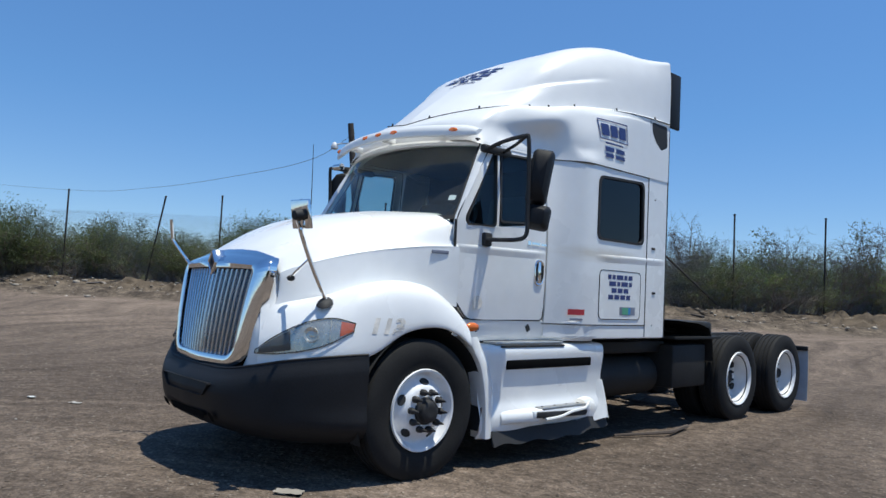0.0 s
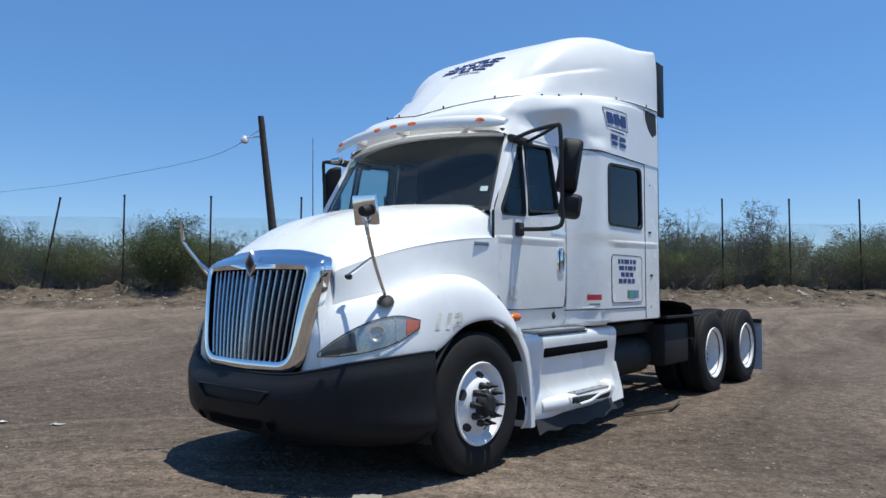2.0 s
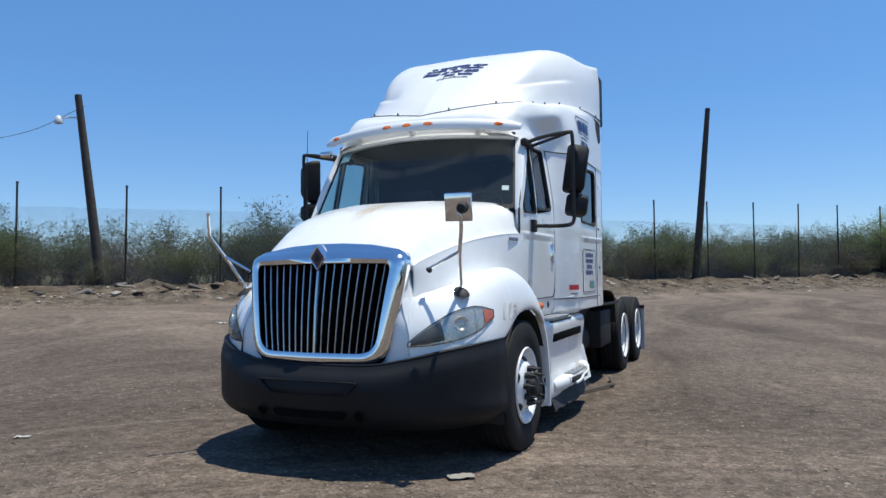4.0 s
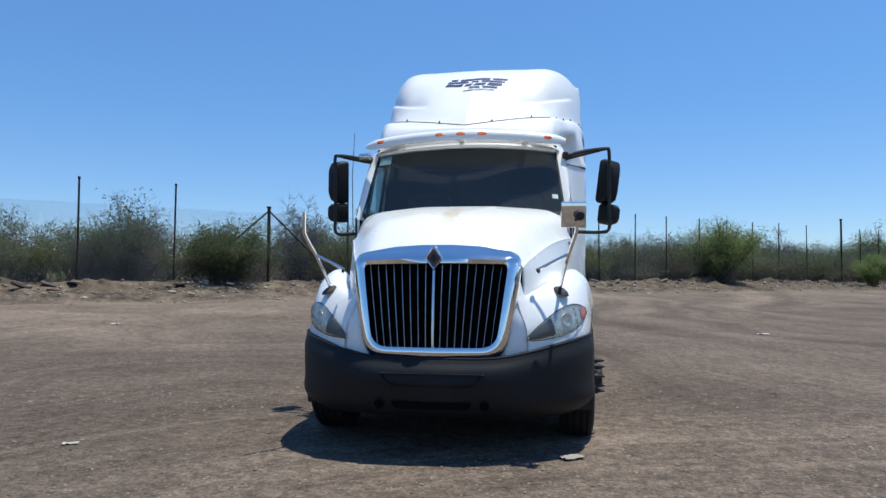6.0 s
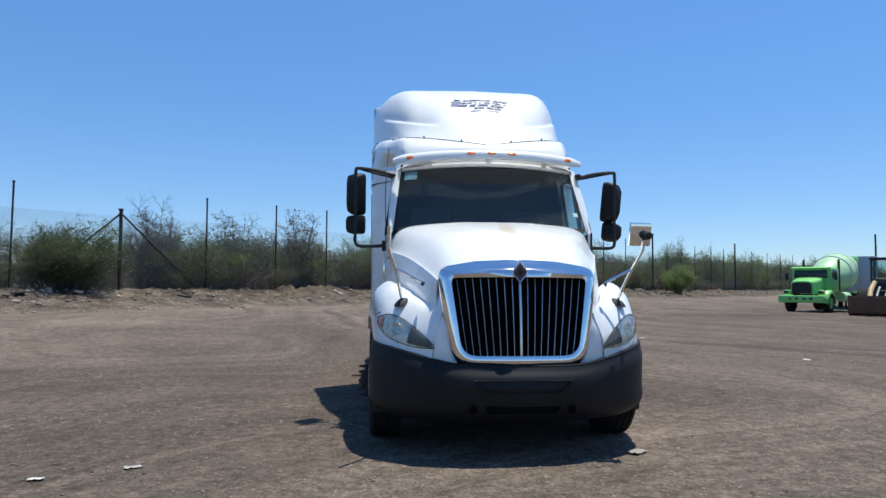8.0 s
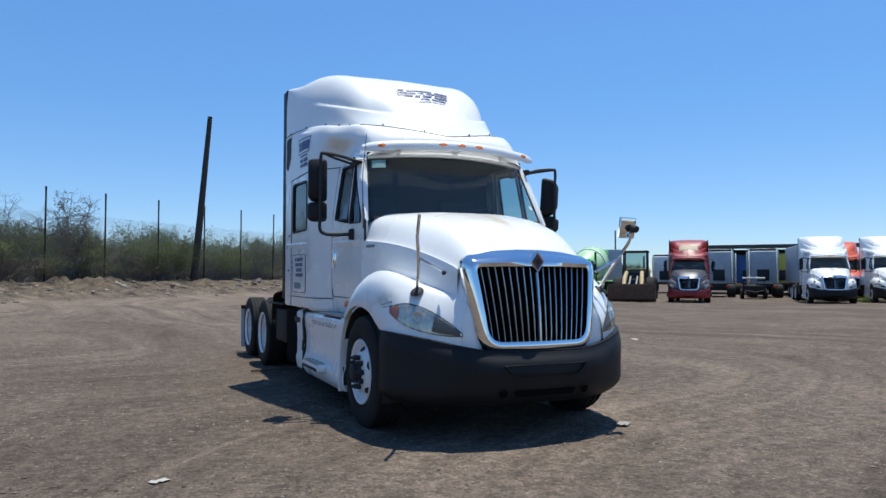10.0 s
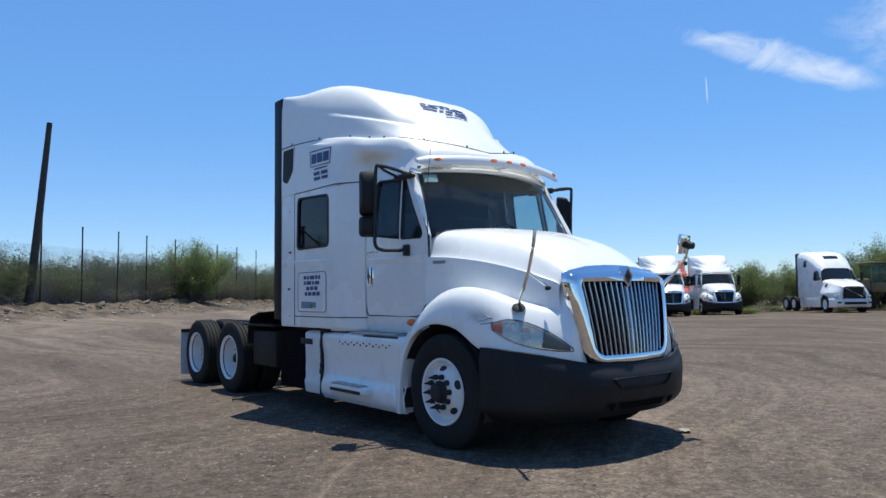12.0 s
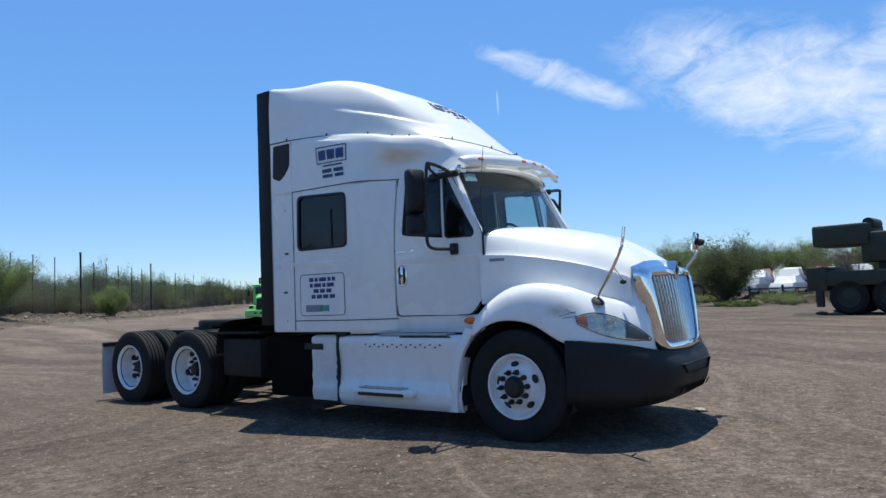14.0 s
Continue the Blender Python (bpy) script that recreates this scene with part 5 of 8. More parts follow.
    for x in (0.52, -0.52):
        st = part("cab_seat", Shape().box((x, 1.25, 1.5), (0.5, 0.5, 0.16), 0.06), GREY_CLOTH, truck, "dark grey cab seat")
        part("seat_back", Shape().box((x, 1.52, 1.86), (0.5, 0.16, 0.78), 0.07, pose(0, 0, 0, -8, 0, 0)), GREY_CLOTH, st)
        part("seat_base", Shape().box((x, 1.27, 1.2), (0.4, 0.4, 0.45), 0.02), MATT_BLACK, st)
    sw = Matrix.Translation((0.5, 0.86, 1.93)) @ pose(0, 0, 0, 58, 0, 0)
    ring_pts = [sw @ Vector((0.225 * math.cos(a), 0.225 * math.sin(a), 0)) for a in np.linspace(0, 2 * math.pi, 37)]
    wheel_ring = part("steering_wheel", Shape().tube(ring_pts, 0.016, 8, False), DASH, truck, "black steering wheel")
    part("wheel_spoke", Shape().tube([sw @ Vector((-0.22, 0, 0)), sw @ Vector((0.22, 0, 0))], 0.014, 6).tube([sw @ Vector((0, 0, 0)), sw @ Vector((0, -0.22, 0))], 0.014, 6), DASH, wheel_ring)
    part("steering_column", Shape().tube([sw @ Vector((0, 0, 0)), (0.5, 0.66, 1.72)], 0.03, 8), DASH, wheel_ring)
    return truck


def hood_paint():
    """White paint with a tan strip where the sun has eaten it, along the crown."""
    m = mat("hood_paint", (0.86, 0.855, 0.83), 0.28, var=0.05, scale=1.3, fine=9, coat=0.35, rvar=0.08)
    n, l = m.node_tree.nodes, m.node_tree.links
    p = n["Principled BSDF"]
    base = p.inputs["Base Color"].links[0].from_socket
    tc = next(q for q in n if q.type == "TEX_COORD")
    mp = n.new("ShaderNodeMapping")
    mp.vector_type = "POINT"
    mp.inputs["Location"].default_value = (-0.25, 0.9, 0)
    mp.inputs["Scale"].default_value = (9.0, 2.4, 0.0)
    l.new(tc.outputs["Object"], mp.inputs["Vector"])
    g = n.new("ShaderNodeTexGradient")
    g.gradient_type = "SPHERICAL"
    l.new(mp.outputs[0], g.inputs[0])
    nz = n.new("ShaderNodeTexNoise")
    nz.inputs["Scale"].default_value, nz.inputs["Detail"].default_value = 5.0, 8
    l.new(mp.outputs[0], nz.inputs["Vector"])
    mu = n.new("ShaderNodeMath")
    mu.operation = "MULTIPLY"
    l.new(g.outputs[0], mu.inputs[0])
    l.new(nz.outputs[0], mu.inputs[1])
    mr = n.new("ShaderNodeMapRange")
    mr.inputs[1].default_value, mr.inputs[2].default_value, mr.inputs[4].default_value = 0.08, 0.30, 0.55
    l.new(mu.outputs[0], mr.inputs[0])
    mx = n.new("ShaderNodeMix")
    mx.data_type = "RGBA"
    l.new(mr.outputs[0], mx.inputs[0])
    l.new(base, mx.inputs[6])
    mx.inputs[7].default_value = (0.66, 0.50, 0.30, 1)
    l.new(mx.outputs[2], p.inputs["Base Color"])
    return m


HOOD_WHITE = hood_paint()
AMBER_RED = mat("amber_red_lens", (0.62, 0.11, 0.04), 0.25, var=0.2, scale=20)
FLAP = mat("mud_flap_plastic", (0.50, 0.52, 0.56), 0.6, var=0.15, scale=4)
RED_BADGE = mat("badge_red", (0.10, 0.035, 0.04), 0.3)
semi = build_truck()


# ---- fence ----
POST = mat("fence_post_steel", (0.035, 0.028, 0.026), 0.8, var=0.3, scale=4, fine=30)
POLE = mat("weathered_pole", (0.055, 0.045, 0.038), 0.9, var=0.35, scale=5, fine=40, bump=0.2)


def post(x, y, top, r=0.038, lean=(0, 0)):
    g = ground_height(x, y) - 0.2
    sh = Shape().tube([(0, 0, 0), (lean[0] * 0.5, lean[1] * 0.5, (top - g) / 2), (lean[0], lean[1], top - g)], r, 8)
    sh.box((lean[0], lean[1], top - g), (2.2 * r, 2.2 * r, 0.09), 0.02)
    return solo("fence_post", sh, POST, "thin dark steel fence post", "fence post", "posts of the fence", m=pose(x, y, g))


LINE = 35.2
for x in (-40.5, -37.0, -33.4, -29.94, -24.95, -22.46, -19.8, -17.26, -14.76, -9.13, -6.46, -4.18, -1.75, 0.75, 3.08, 5.43, 7.69, 10.23, 12.6, 14.91, 17.44, 20.44, 26.9, 29.4, 32.1, 35.5, 38.4, 45.7, 50.4, 54.8, 59.3, 64.0, 69.0, 74.0, 79.5, 85.0, 91.0, 97.0, 104.0, 112.0, 120.0):
    top = 5.05 + 0.012 * max(0, x + 20) + 0.06 * noise.noise((x * 1.7, 0, 0))
    post(x, x + LINE, top, lean=(0.1 * noise.noise((x, 9, 0)), 0.1 * noise.noise((x, 0, 9))))
post(-27.25, -27.25 + LINE, 4.9, lean=(0.55, 0.45))
post(24.5, 24.5 + LINE, 6.35, 0.085)
post(41.2, 41.2 + LINE, 6.5, 0.085)
# braced corner post
cp = post(-11.9, -11.9 + LINE, 4.4, 0.075)
for k in (-1, 1):
    b0 = ground_height(-11.9, -11.9 + LINE)
    part("post_brace", Shape().tube([(0, 0, 4.25 - b0 + 0.2), (k * 2.35, k * 2.35, 1.3 - b0 + 0.2)], 0.04, 8), POST, cp)


def utility_pole(x, y, top, dx, dy, r0, r1):
    g = ground_height(x, y) - 0.3
    h = top - g
    sh = Shape().tube([(dx * u, dy * u, h * u) for u in np.linspace(0, 1, 7)], [r0 + (r1 - r0) * u for u in np.linspace(0, 1, 7)], 12)
    return solo("utility_pole", sh, POLE, "leaning weathered wooden utility pole", "pole", m=pose(x, y, g))


utility_pole(0.12, 35.0, 10.35, 0.8, 0.5, 0.22, 0.13)
lamp_pole = utility_pole(-20.3, 14.75, 8.55, -0.75, -0.55, 0.2, 0.13)

STREET_LAMP = mat("lamp_enamel", (0.62, 0.64, 0.66), 0.4)
lamp_head = Shape().lathe([(0.0, -0.22), (0.08, -0.18), (0.17, 0.0), (0.16, 0.1), (0.0, 0.14)], 18, Matrix.Rotation(math.pi / 2, 4, "Y")).tube([(0.05, 0, 0.1), (0.5, 0.4, 0.16)], 0.03, 8)
solo("yard_lamp", lamp_head, STREET_LAMP, "white enamel yard lamp on a short arm", "lamp", m=pose(-21.55, 13.75, 7.5))
cable = []
for az, el, dist in ((-54.4, 12.3, 31.0), (-58.0, 9.95, 36.0), (-63.4, 8.3, 45.0), (-70.0, 6.7, 58.0), (-76.0, 5.9, 75.0), (-88.0, 5.6, 95.0)):
    a, e = radians(az), radians(el)
    cable.append((4.49 + dist * math.sin(a), -3.82 + dist * math.cos(a), 1.32 + dist * math.tan(e)))
solo("overhead_cable", Shape().tube(spline(cable, 40), 0.012, 6), mat("cable_sheath", (0.16, 0.17, 0.19), 0.6), "thin grey overhead cable on the pole", "cable")


# chain link between the posts
def chain_link():
    m = bpy.data.materials.new("chain_link")
    m.use_nodes = True
    n, l = m.node_tree.nodes, m.node_tree.links
    p = n["Principled BSDF"]
    p.inputs["Base Color"].default_value, p.inputs["Roughness"].default_value = (0.22, 0.23, 0.25, 1), 0.6
    tc = n.new("ShaderNodeTexCoord")
    waves = []
    for a in (45, -45):
        mp = n.new("ShaderNodeMapping")
        mp.inputs["Rotation"].default_value = (0, radians(a), 0)
        l.new(tc.outputs["Object"], mp.inputs["Vector"])
        w = n.new("ShaderNodeTexWave")
        w.bands_direction = "X"
        w.inputs["Scale"].default_value = 5.0
        l.new(mp.outputs[0], w.inputs["Vector"])
        g = n.new("ShaderNodeMath")
        g.operation = "GREATER_THAN"
        g.inputs[1].default_value = 0.982
        l.new(w.outputs["Fac"], g.inputs[0])
        waves.append(g)
    mx = n.new("ShaderNodeMath")
    mx.operation = "MAXIMUM"
    l.new(waves[0].outputs[0], mx.inputs[0])
    l.new(waves[1].outputs[0], mx.inputs[1])
    l.new(mx.outputs[0], p.inputs["Alpha"])
    return m


CHAIN = chain_link()
L = 175.0
link = Shape().grid([[(x, 0, z) for x in np.linspace(0, L, 60)] for z in (0.0, 3.2)])
solo("chain_link_fence", link, CHAIN, "sagging grey chain-link mesh between posts", "fence", kind="structure", m=Matrix.Translation((-42, -42 + LINE + 0.08, 0.95)) @ Matrix.Rotation(radians(45), 4, "Z"))


# ---- what sets this tractor apart ----
DECAL_GREY = mat("faded_grey_vinyl", (0.22, 0.24, 0.30), 0.5, var=0.2)
TAN_VINYL = mat("faded_tan_vinyl", (0.70, 0.66, 0.59), 0.5, var=0.3, scale=12)
STICKER_GREEN = mat("green_sticker", (0.10, 0.36, 0.22), 0.5)
STICKER_BLUE = mat("blue_sticker", (0.05, 0.25, 0.50), 0.5)
STICKER_RED = mat("red_sticker", (0.50, 0.04, 0.05), 0.5)
STICKER_PALE = mat("pale_sticker", (0.62, 0.72, 0.66), 0.5)
SUN_STRIP = mat("faded_strip", (0.18, 0.34, 0.36), 0.5)


def bar(y0, y1, z0, z1, slant=0.0, lift=0.006):
    """A flat bar of vinyl that follows the truck's flank."""
    ys = np.linspace(0, 1, 5)
    return [[(side_x(y0 + (y1 - y0) * u, z) + lift, y0 + (y1 - y0) * u - slant * (z - z0), z) for u in ys] for z in (z0, z1)]


def flank(name, rects, s, material, parent, label=""):
    sh = Shape()
    for r in rects:
        sh.grid(np.array(bar(*r)) * (s, 1, 1), s > 0)
    return part(name, sh, material, parent, label)


BAND = roof_band().reshape(-1, 3)
BAND = BAND[(BAND[:, 1] > 1.6) & (BAND[:, 1] < 2.8)]


def band_x(y, z):
    """Half width of the roof flank, a little proud of it."""
    d = (BAND[:, 1] - y) ** 2 + (BAND[:, 2] - z) ** 2 + 1e-5
    k = np.argsort(d)[:6]
    return float((BAND[k, 0] / d[k]).sum() / (1 / d[k]).sum()) + 0.007


for s in (1, -1):
    f = -1 if s > 0 else 1
    for name, rects, material, label in (
        ("company_mark", [(2.0, 2.105, 2.845, 2.955), (2.125, 2.23, 2.845, 2.955), (2.25, 2.355, 2.845, 2.955), (1.965, 2.39, 2.985, 2.997), (1.965, 2.39, 2.805, 2.815), (1.965, 1.977, 2.815, 2.985), (2.378, 2.39, 2.815, 2.985)], NAVY, "navy company mark of plain blocks"),
        ("small_print", [(2.03, 2.30, 2.768, 2.785), (2.02, 2.15, 2.70, 2.74), (2.18, 2.32, 2.70, 2.74), (2.02, 2.14, 2.645, 2.68), (2.17, 2.32, 2.645, 2.68)], NAVY, "")):
        sh = Shape()
        for y0, y1, z0, z1 in rects:
            sl = 0.12 * f
            sh.grid([[(s * band_x(y + sl * (z - 2.9), z), y + sl * (z - 2.9), z) for y in np.linspace(y0, y1, 6)] for z in np.linspace(z0, z1, 4)], s > 0)
        part(name, sh, material, semi, label)
    rows = []
    for k, (a, b) in enumerate(((2.16, 2.56), (2.18, 2.56), (2.22, 2.50), (2.17, 2.53))):
        z = 1.525 - 0.062 * k
        y = a
        while y < b - 0.03:
            w = 0.05 + 0.06 * ((k * 7 + int(y * 31)) % 3) / 2
            rows.append((y, min(b, y + w), z, z + 0.042))
            y += w + 0.018
    flank("locker_print", rows, s, NAVY, semi, "navy lettering bars on the locker")
    flank("permit_sticker", [(2.36, 2.62, 1.195, 1.27)], s, DECAL_GREY, semi)
    flank("permit_sticker", [(2.40, 2.50, 1.20, 1.265, 0, 0.009)] if s > 0 else [(2.30, 2.40, 1.20, 1.265)], s, STICKER_GREEN, semi, "small green sticker")
    flank("permit_sticker", [(2.50, 2.54, 1.20, 1.265, 0, 0.009)] if s > 0 else [(2.26, 2.30, 1.20, 1.265)], s, STICKER_BLUE, semi, "small blue sticker")
    flank("model_badge", [(1.20, 1.24, 1.765, 1.80), (1.25, 1.36, 1.77, 1.79), (1.37, 1.44, 1.768, 1.785)], s, CHROME, semi, "chrome model badge")
    # small plate on the hood's flank
    part("hood_badge", Shape().box((s * 1.018, 0.24, 1.632), (0.014, 0.15, 0.028), 0.004, pose(0, 0, 0, 0, 0, -s * 9)), DECAL_GREY, semi)
    # torn trim at the upper rear corner
    z0 = 2.86 if s > 0 else 2.70
    torn = round_poly([(2.82, 3.12), (3.10, 3.12), (3.12, z0 + 0.05), (3.0, z0), (2.90, z0 + 0.07), (2.83, z0 + 0.16)], 0.03, 4)
    part("torn_corner", glaze([(s * 1.2165, y, z) for y, z in torn], s), MATT_BLACK, semi, "black gap of torn-off corner trim")
    for y, z in ((2.92, 1.86), (2.95, 1.42)):
        part("trim_hole", Shape().box((s * 1.212, y, z), (0.012, 0.06, 0.022), 0.005), MATT_BLACK, semi)
flank("warning_sticker", [(1.66, 1.82, 1.185, 1.235)], 1, STICKER_RED, semi, "red and white warning sticker")
flank("warning_sticker", [(1.68, 1.80, 1.14, 1.155)], 1, DECAL_GREY, semi)
part("faded_seal", glaze([(side_x(0.63, 1.26) + 0.005, 0.63 + 0.055 * math.cos(a), 1.26 + 0.055 * math.sin(a)) for a in np.linspace(0, 2 * math.pi, 20, endpoint=False)], 1), TAN_VINYL, semi)

# rear extenders: whole on one side, only the upper length left on the other
part("side_extender", Shape().box((-1.185, 3.285, 2.43), (0.035, 0.22, 2.76), 0.012), BLACK_PLASTIC, semi, "full-height black rubber side extender")
part("side_extender", Shape().box((1.185, 3.28, 3.43), (0.035, 0.20, 0.58), 0.012), BLACK_PLASTIC, semi, "short remnant of black side extender")
part("side_trim", Shape().box((1.195, 3.165, 2.05), (0.03, 0.025, 2.1), 0.005), MATT_BLACK, semi)

# mark on the roof fairing's brow
FG = patch(FAIRING, 120, 60)


def on_fairing(x, y, up=0.006):
    d = (FG[:, :, 0] - abs(x)) ** 2 + (FG[:, :, 1] - y) ** 2
    i, j = np.unravel_index(np.argsort(d, axis=None)[:6], d.shape)
    w = 1 / (d[i, j] + 1e-6)
    return (x, y - up * 0.5, float((FG[i, j, 2] * w).sum() / w.sum()) + up)


mark = Shape()
# slanting bands with curled gaps between them: foot, top, left end, right end, places of the gaps
for y0, y1, x0, x1, cuts in ((1.278, 1.292, -0.10, 0.24, ()), (1.330, 1.365, -0.05, 0.27, (0.10,)), (1.392, 1.438, -0.315, 0.315, (-0.12, -0.02, 0.13)), (1.468, 1.494, -0.30, 0.345, (-0.05, 0.06)), (1.524, 1.556, -0.265, 0.37, (-0.16, 0.20))):
    edges = [-1.0, *cuts, 1.0]
    for a, b in zip(edges, edges[1:]):
        rows = []
        for y in np.linspace(y0, y1, 6):
            lean = 0.32 * (y - y0)
            curl = 0.02 * math.sin(38 * (y - 1.4))
            lo, hi = max(x0 + lean, a + 0.02 + curl), min(x1 - 0.10 * (y1 - y), b - 0.012 + curl)
            rows.append([on_fairing(x, y + 0.012 * math.sin(14 * x)) for x in np.linspace(lo, hi, 10)])
        mark.grid(rows)
part("fairing_mark", mark, NAVY, semi, "navy company mark of plain bars")

# hood mirror head that is left on one arm
head = part("hood_mirror", Shape().box((0, 0, 0), (0.185, 0.03, 0.19), 0.008), CHROME, semi, "square chrome hood mirror", m=Matrix.Translation((1.02, -0.985, 1.785)) @ pose(0, 0, 0, 11, 1, 5))
part("mirror_ball", Shape().lathe([(0.0, 0.05), (0.03, 0.04), (0.04, 0.0), (0.03, -0.03)], 14, pose(0.04, -0.045, 0, 0, 0, -90)), MATT_BLACK, head)
# aerial and bullet lamp
part("aerial", Shape().tube([(-1.05, 0.36, 1.8), (-1.06, 0.36, 2.3), (-1.03, 0.33, 2.72)], [0.005, 0.004, 0.0025], 6), MATT_BLACK, semi, "thin whip aerial")
part("bullet_lamp", Shape().lathe([(0.0, -0.08), (0.03, -0.06), (0.035, 0.05), (0.0, 0.06)], 14, pose(-1.0, 0.62, 2.535, 0, 0, 8)), CHROME, semi)

# windshield stickers
def on_screen(u, v):
    p = screen(abs(u), v)
    return (p[0] * (1 if u > 0 else -1), p[1] - 0.007, p[2])


part("screen_sticker", Shape().grid([[on_screen(u, v) for u in (0.71, 0.78, 0.85)] for v in (0.235, 0.295)]), STICKER_PALE, semi, "pale green inspection sticker")
part("screen_sticker", Shape().grid([[on_screen(u, v) for u in np.linspace(-0.86, -0.60, 6)] for v in (0.78, 0.90)]), SUN_STRIP, semi, "faded blue-green sticker")

# battered skirts
part("rubber_flap", Shape().grid([[(1.20 + 0.045 * v + 0.02 * math.sin(5 * y), y, 0.27 - 0.11 * v + 0.012 * math.sin(17 * y) * v + 0.03 * smooth(1.6, 2.2, y)) for v in np.linspace(0, 1, 4)] for y in np.linspace(0.70, 2.22, 24)]
                            + [[(1.18 + 0.045 * v + 0.02 * math.sin(5 * y), y, 0.27 - 0.11 * v + 0.012 * math.sin(17 * y) * v + 0.03 * smooth(1.6, 2.2, y)) for v in np.linspace(0, 1, 4)] for y in np.linspace(2.22, 0.70, 24)]),
     MATT_BLACK, semi, "hanging strip of black rubber under the steps")
part("bent_skirt_end", Shape().grid(patch([[(1.15, 2.10, 0.62), (1.17, 2.18, 0.60), (1.13, 2.24, 0.58)], [(1.16, 2.08, 0.45), (1.20, 2.19, 0.46), (1.14, 2.27, 0.44)], [(1.19, 2.05, 0.33), (1.23, 2.18, 0.35), (1.17, 2.28, 0.32)], [(1.20, 2.02, 0.24), (1.25, 2.15, 0.27), (1.20, 2.27, 0.25)]], 14, 12), True),
     WORN_WHITE, semi, "dented white rear end of the skirt")
rear_prof = ((1.10, 0.94), (1.165, 0.92), (1.182, 0.86), (1.175, 0.66), (1.172, 0.45), (1.19, 0.36), (1.17, 0.24))
g = patch([[(-x, y, z) for x, z in rear_prof] for y in (2.195, 2.30, 2.42, 2.585)], 12, 22)
for row in g:
    for p in row:
        if p[1] > 2.52:
            p[1] += 0.03 * noise.noise((p[2] * 9, 1, 4))
part("skirt_rear", Shape().grid(g, True), WORN_WHITE, semi, "short white rear length of the skirt", angle=50)
g = patch([[(-x + 0.012, y, z) for x, z in ((1.10, 0.93), (1.16, 0.90), (1.165, 0.60), (1.16, 0.25))] for y in (2.54, 2.8, 3.05, 3.30)], 10, 14)
part("bare_backing", Shape().grid(g, True), SHADE_BLACK, semi, "bare black backing where the skirt is broken off", angle=50)
part("skirt_slot", Shape().box((-1.176, 2.55, 0.815), (0.02, 0.30, 0.07), 0.02), MATT_BLACK, semi)
crack = [(-1.19 + 0.006 * math.sin(k), 2.18 + 0.02 * noise.noise((k * 0.8, 2, 2)), 0.95 - 0.72 * k / 19) for k in range(20)]
part("split_joint", Shape().tube(crack, [0.012 + 0.016 * abs(noise.noise((k * 0.45, 7, 1))) for k in range(20)], 6), MATT_BLACK, semi, "ragged black split between skirt pieces")
part("split_tab", Shape().box((-1.14, 2.15, 0.955), (0.08, 0.12, 0.06), 0.02), MATT_BLACK, semi)
# scuff on one wing
wing_pts = (patch(WING, 90, 60)).reshape(-1, 3)


def wing_x(y, z):
    """Half width of the front wing's outer face."""
    d = (wing_pts[:, 1] - y) ** 2 + (wing_pts[:, 2] - z) ** 2 + 1e-6
    near = np.argsort(d)[:8]
    near = near[wing_pts[near, 0] > 0.90]
    return float((wing_pts[near, 0] / d[near]).sum() / (1 / d[near]).sum())


for y0, z0, y1, z1 in ((-0.44, 1.10, -0.57, 1.135), (-0.47, 1.075, -0.58, 1.10), (-0.50, 1.15, -0.57, 1.12)):
    pts = []
    for u in np.linspace(0, 1, 7):
        y, z = y0 + (y1 - y0) * u, z0 + (z1 - z0) * u + 0.012 * noise.noise((u * 3, y0 * 9, 1))
        pts.append((-wing_x(y, z) - 0.001, y, z))
    part("scuff", Shape().tube(pts, 0.004, 5), DECAL_GREY, semi)
# faded fleet number on one wing
fc = bpy.data.curves.new("fleet_number", "FONT")
fc.body, fc.size, fc.extrude, fc.offset = "113", 0.142, 0.0001, 0.007
tmp = new("fleet_number_curve", fc)
tm = bpy.data.meshes.new_from_object(tmp)
bpy.data.objects.remove(tmp)
bpy.data.curves.remove(fc)
tm.materials.append(TAN_VINYL)
spot = Matrix.Translation((1.205, -0.49, 1.03)) @ pose(0, 0, 0, 79, 0, 80) @ Matrix(((1.3, 0.28, 0, 0), (0, 1, 0, 0), (0, 0, 1, 0), (0, 0, 0, 1)))
for v in tm.vertices:
    p = spot @ v.co
    v.co = (wing_x(p.y, p.z) + 0.0030, p.y, p.z)
part("fleet_number", tm, TAN_VINYL, semi, "worn tan fleet number on the wing")


# steps on both skirts
nose = [[(x, y, z) for x, z in ((1.17, 0.30 + 0.02 * k), (1.20 + 0.016 * k, 0.315), (1.21 + 0.018 * k, 0.36), (1.19 + 0.018 * k, 0.405), (1.165, 0.42))] for k, y in enumerate((0.80, 0.90, 1.0, 1.10, 1.18))]
part("step_nose", Shape().grid(patch(nose, 12, 12), True), WHITE, semi, "white moulded nose of the lower step", angle=60)
part("step_gap", Shape().box((1.276, 1.47, 0.362), (0.03, 0.66, 0.05), 0.012, pose(0, 0, 0, -2, 0, 0)), MATT_BLACK, semi)
part("bent_strip", Shape().tube(spline([(1.297, 1.24, 0.335), (1.305, 1.42, 0.345), (1.30, 1.58, 0.375), (1.305, 1.75, 0.392), (1.27, 1.86, 0.43)], 16), [0.012] * 16, 6), WORN_WHITE, semi, "bent loose strip of the lower step")
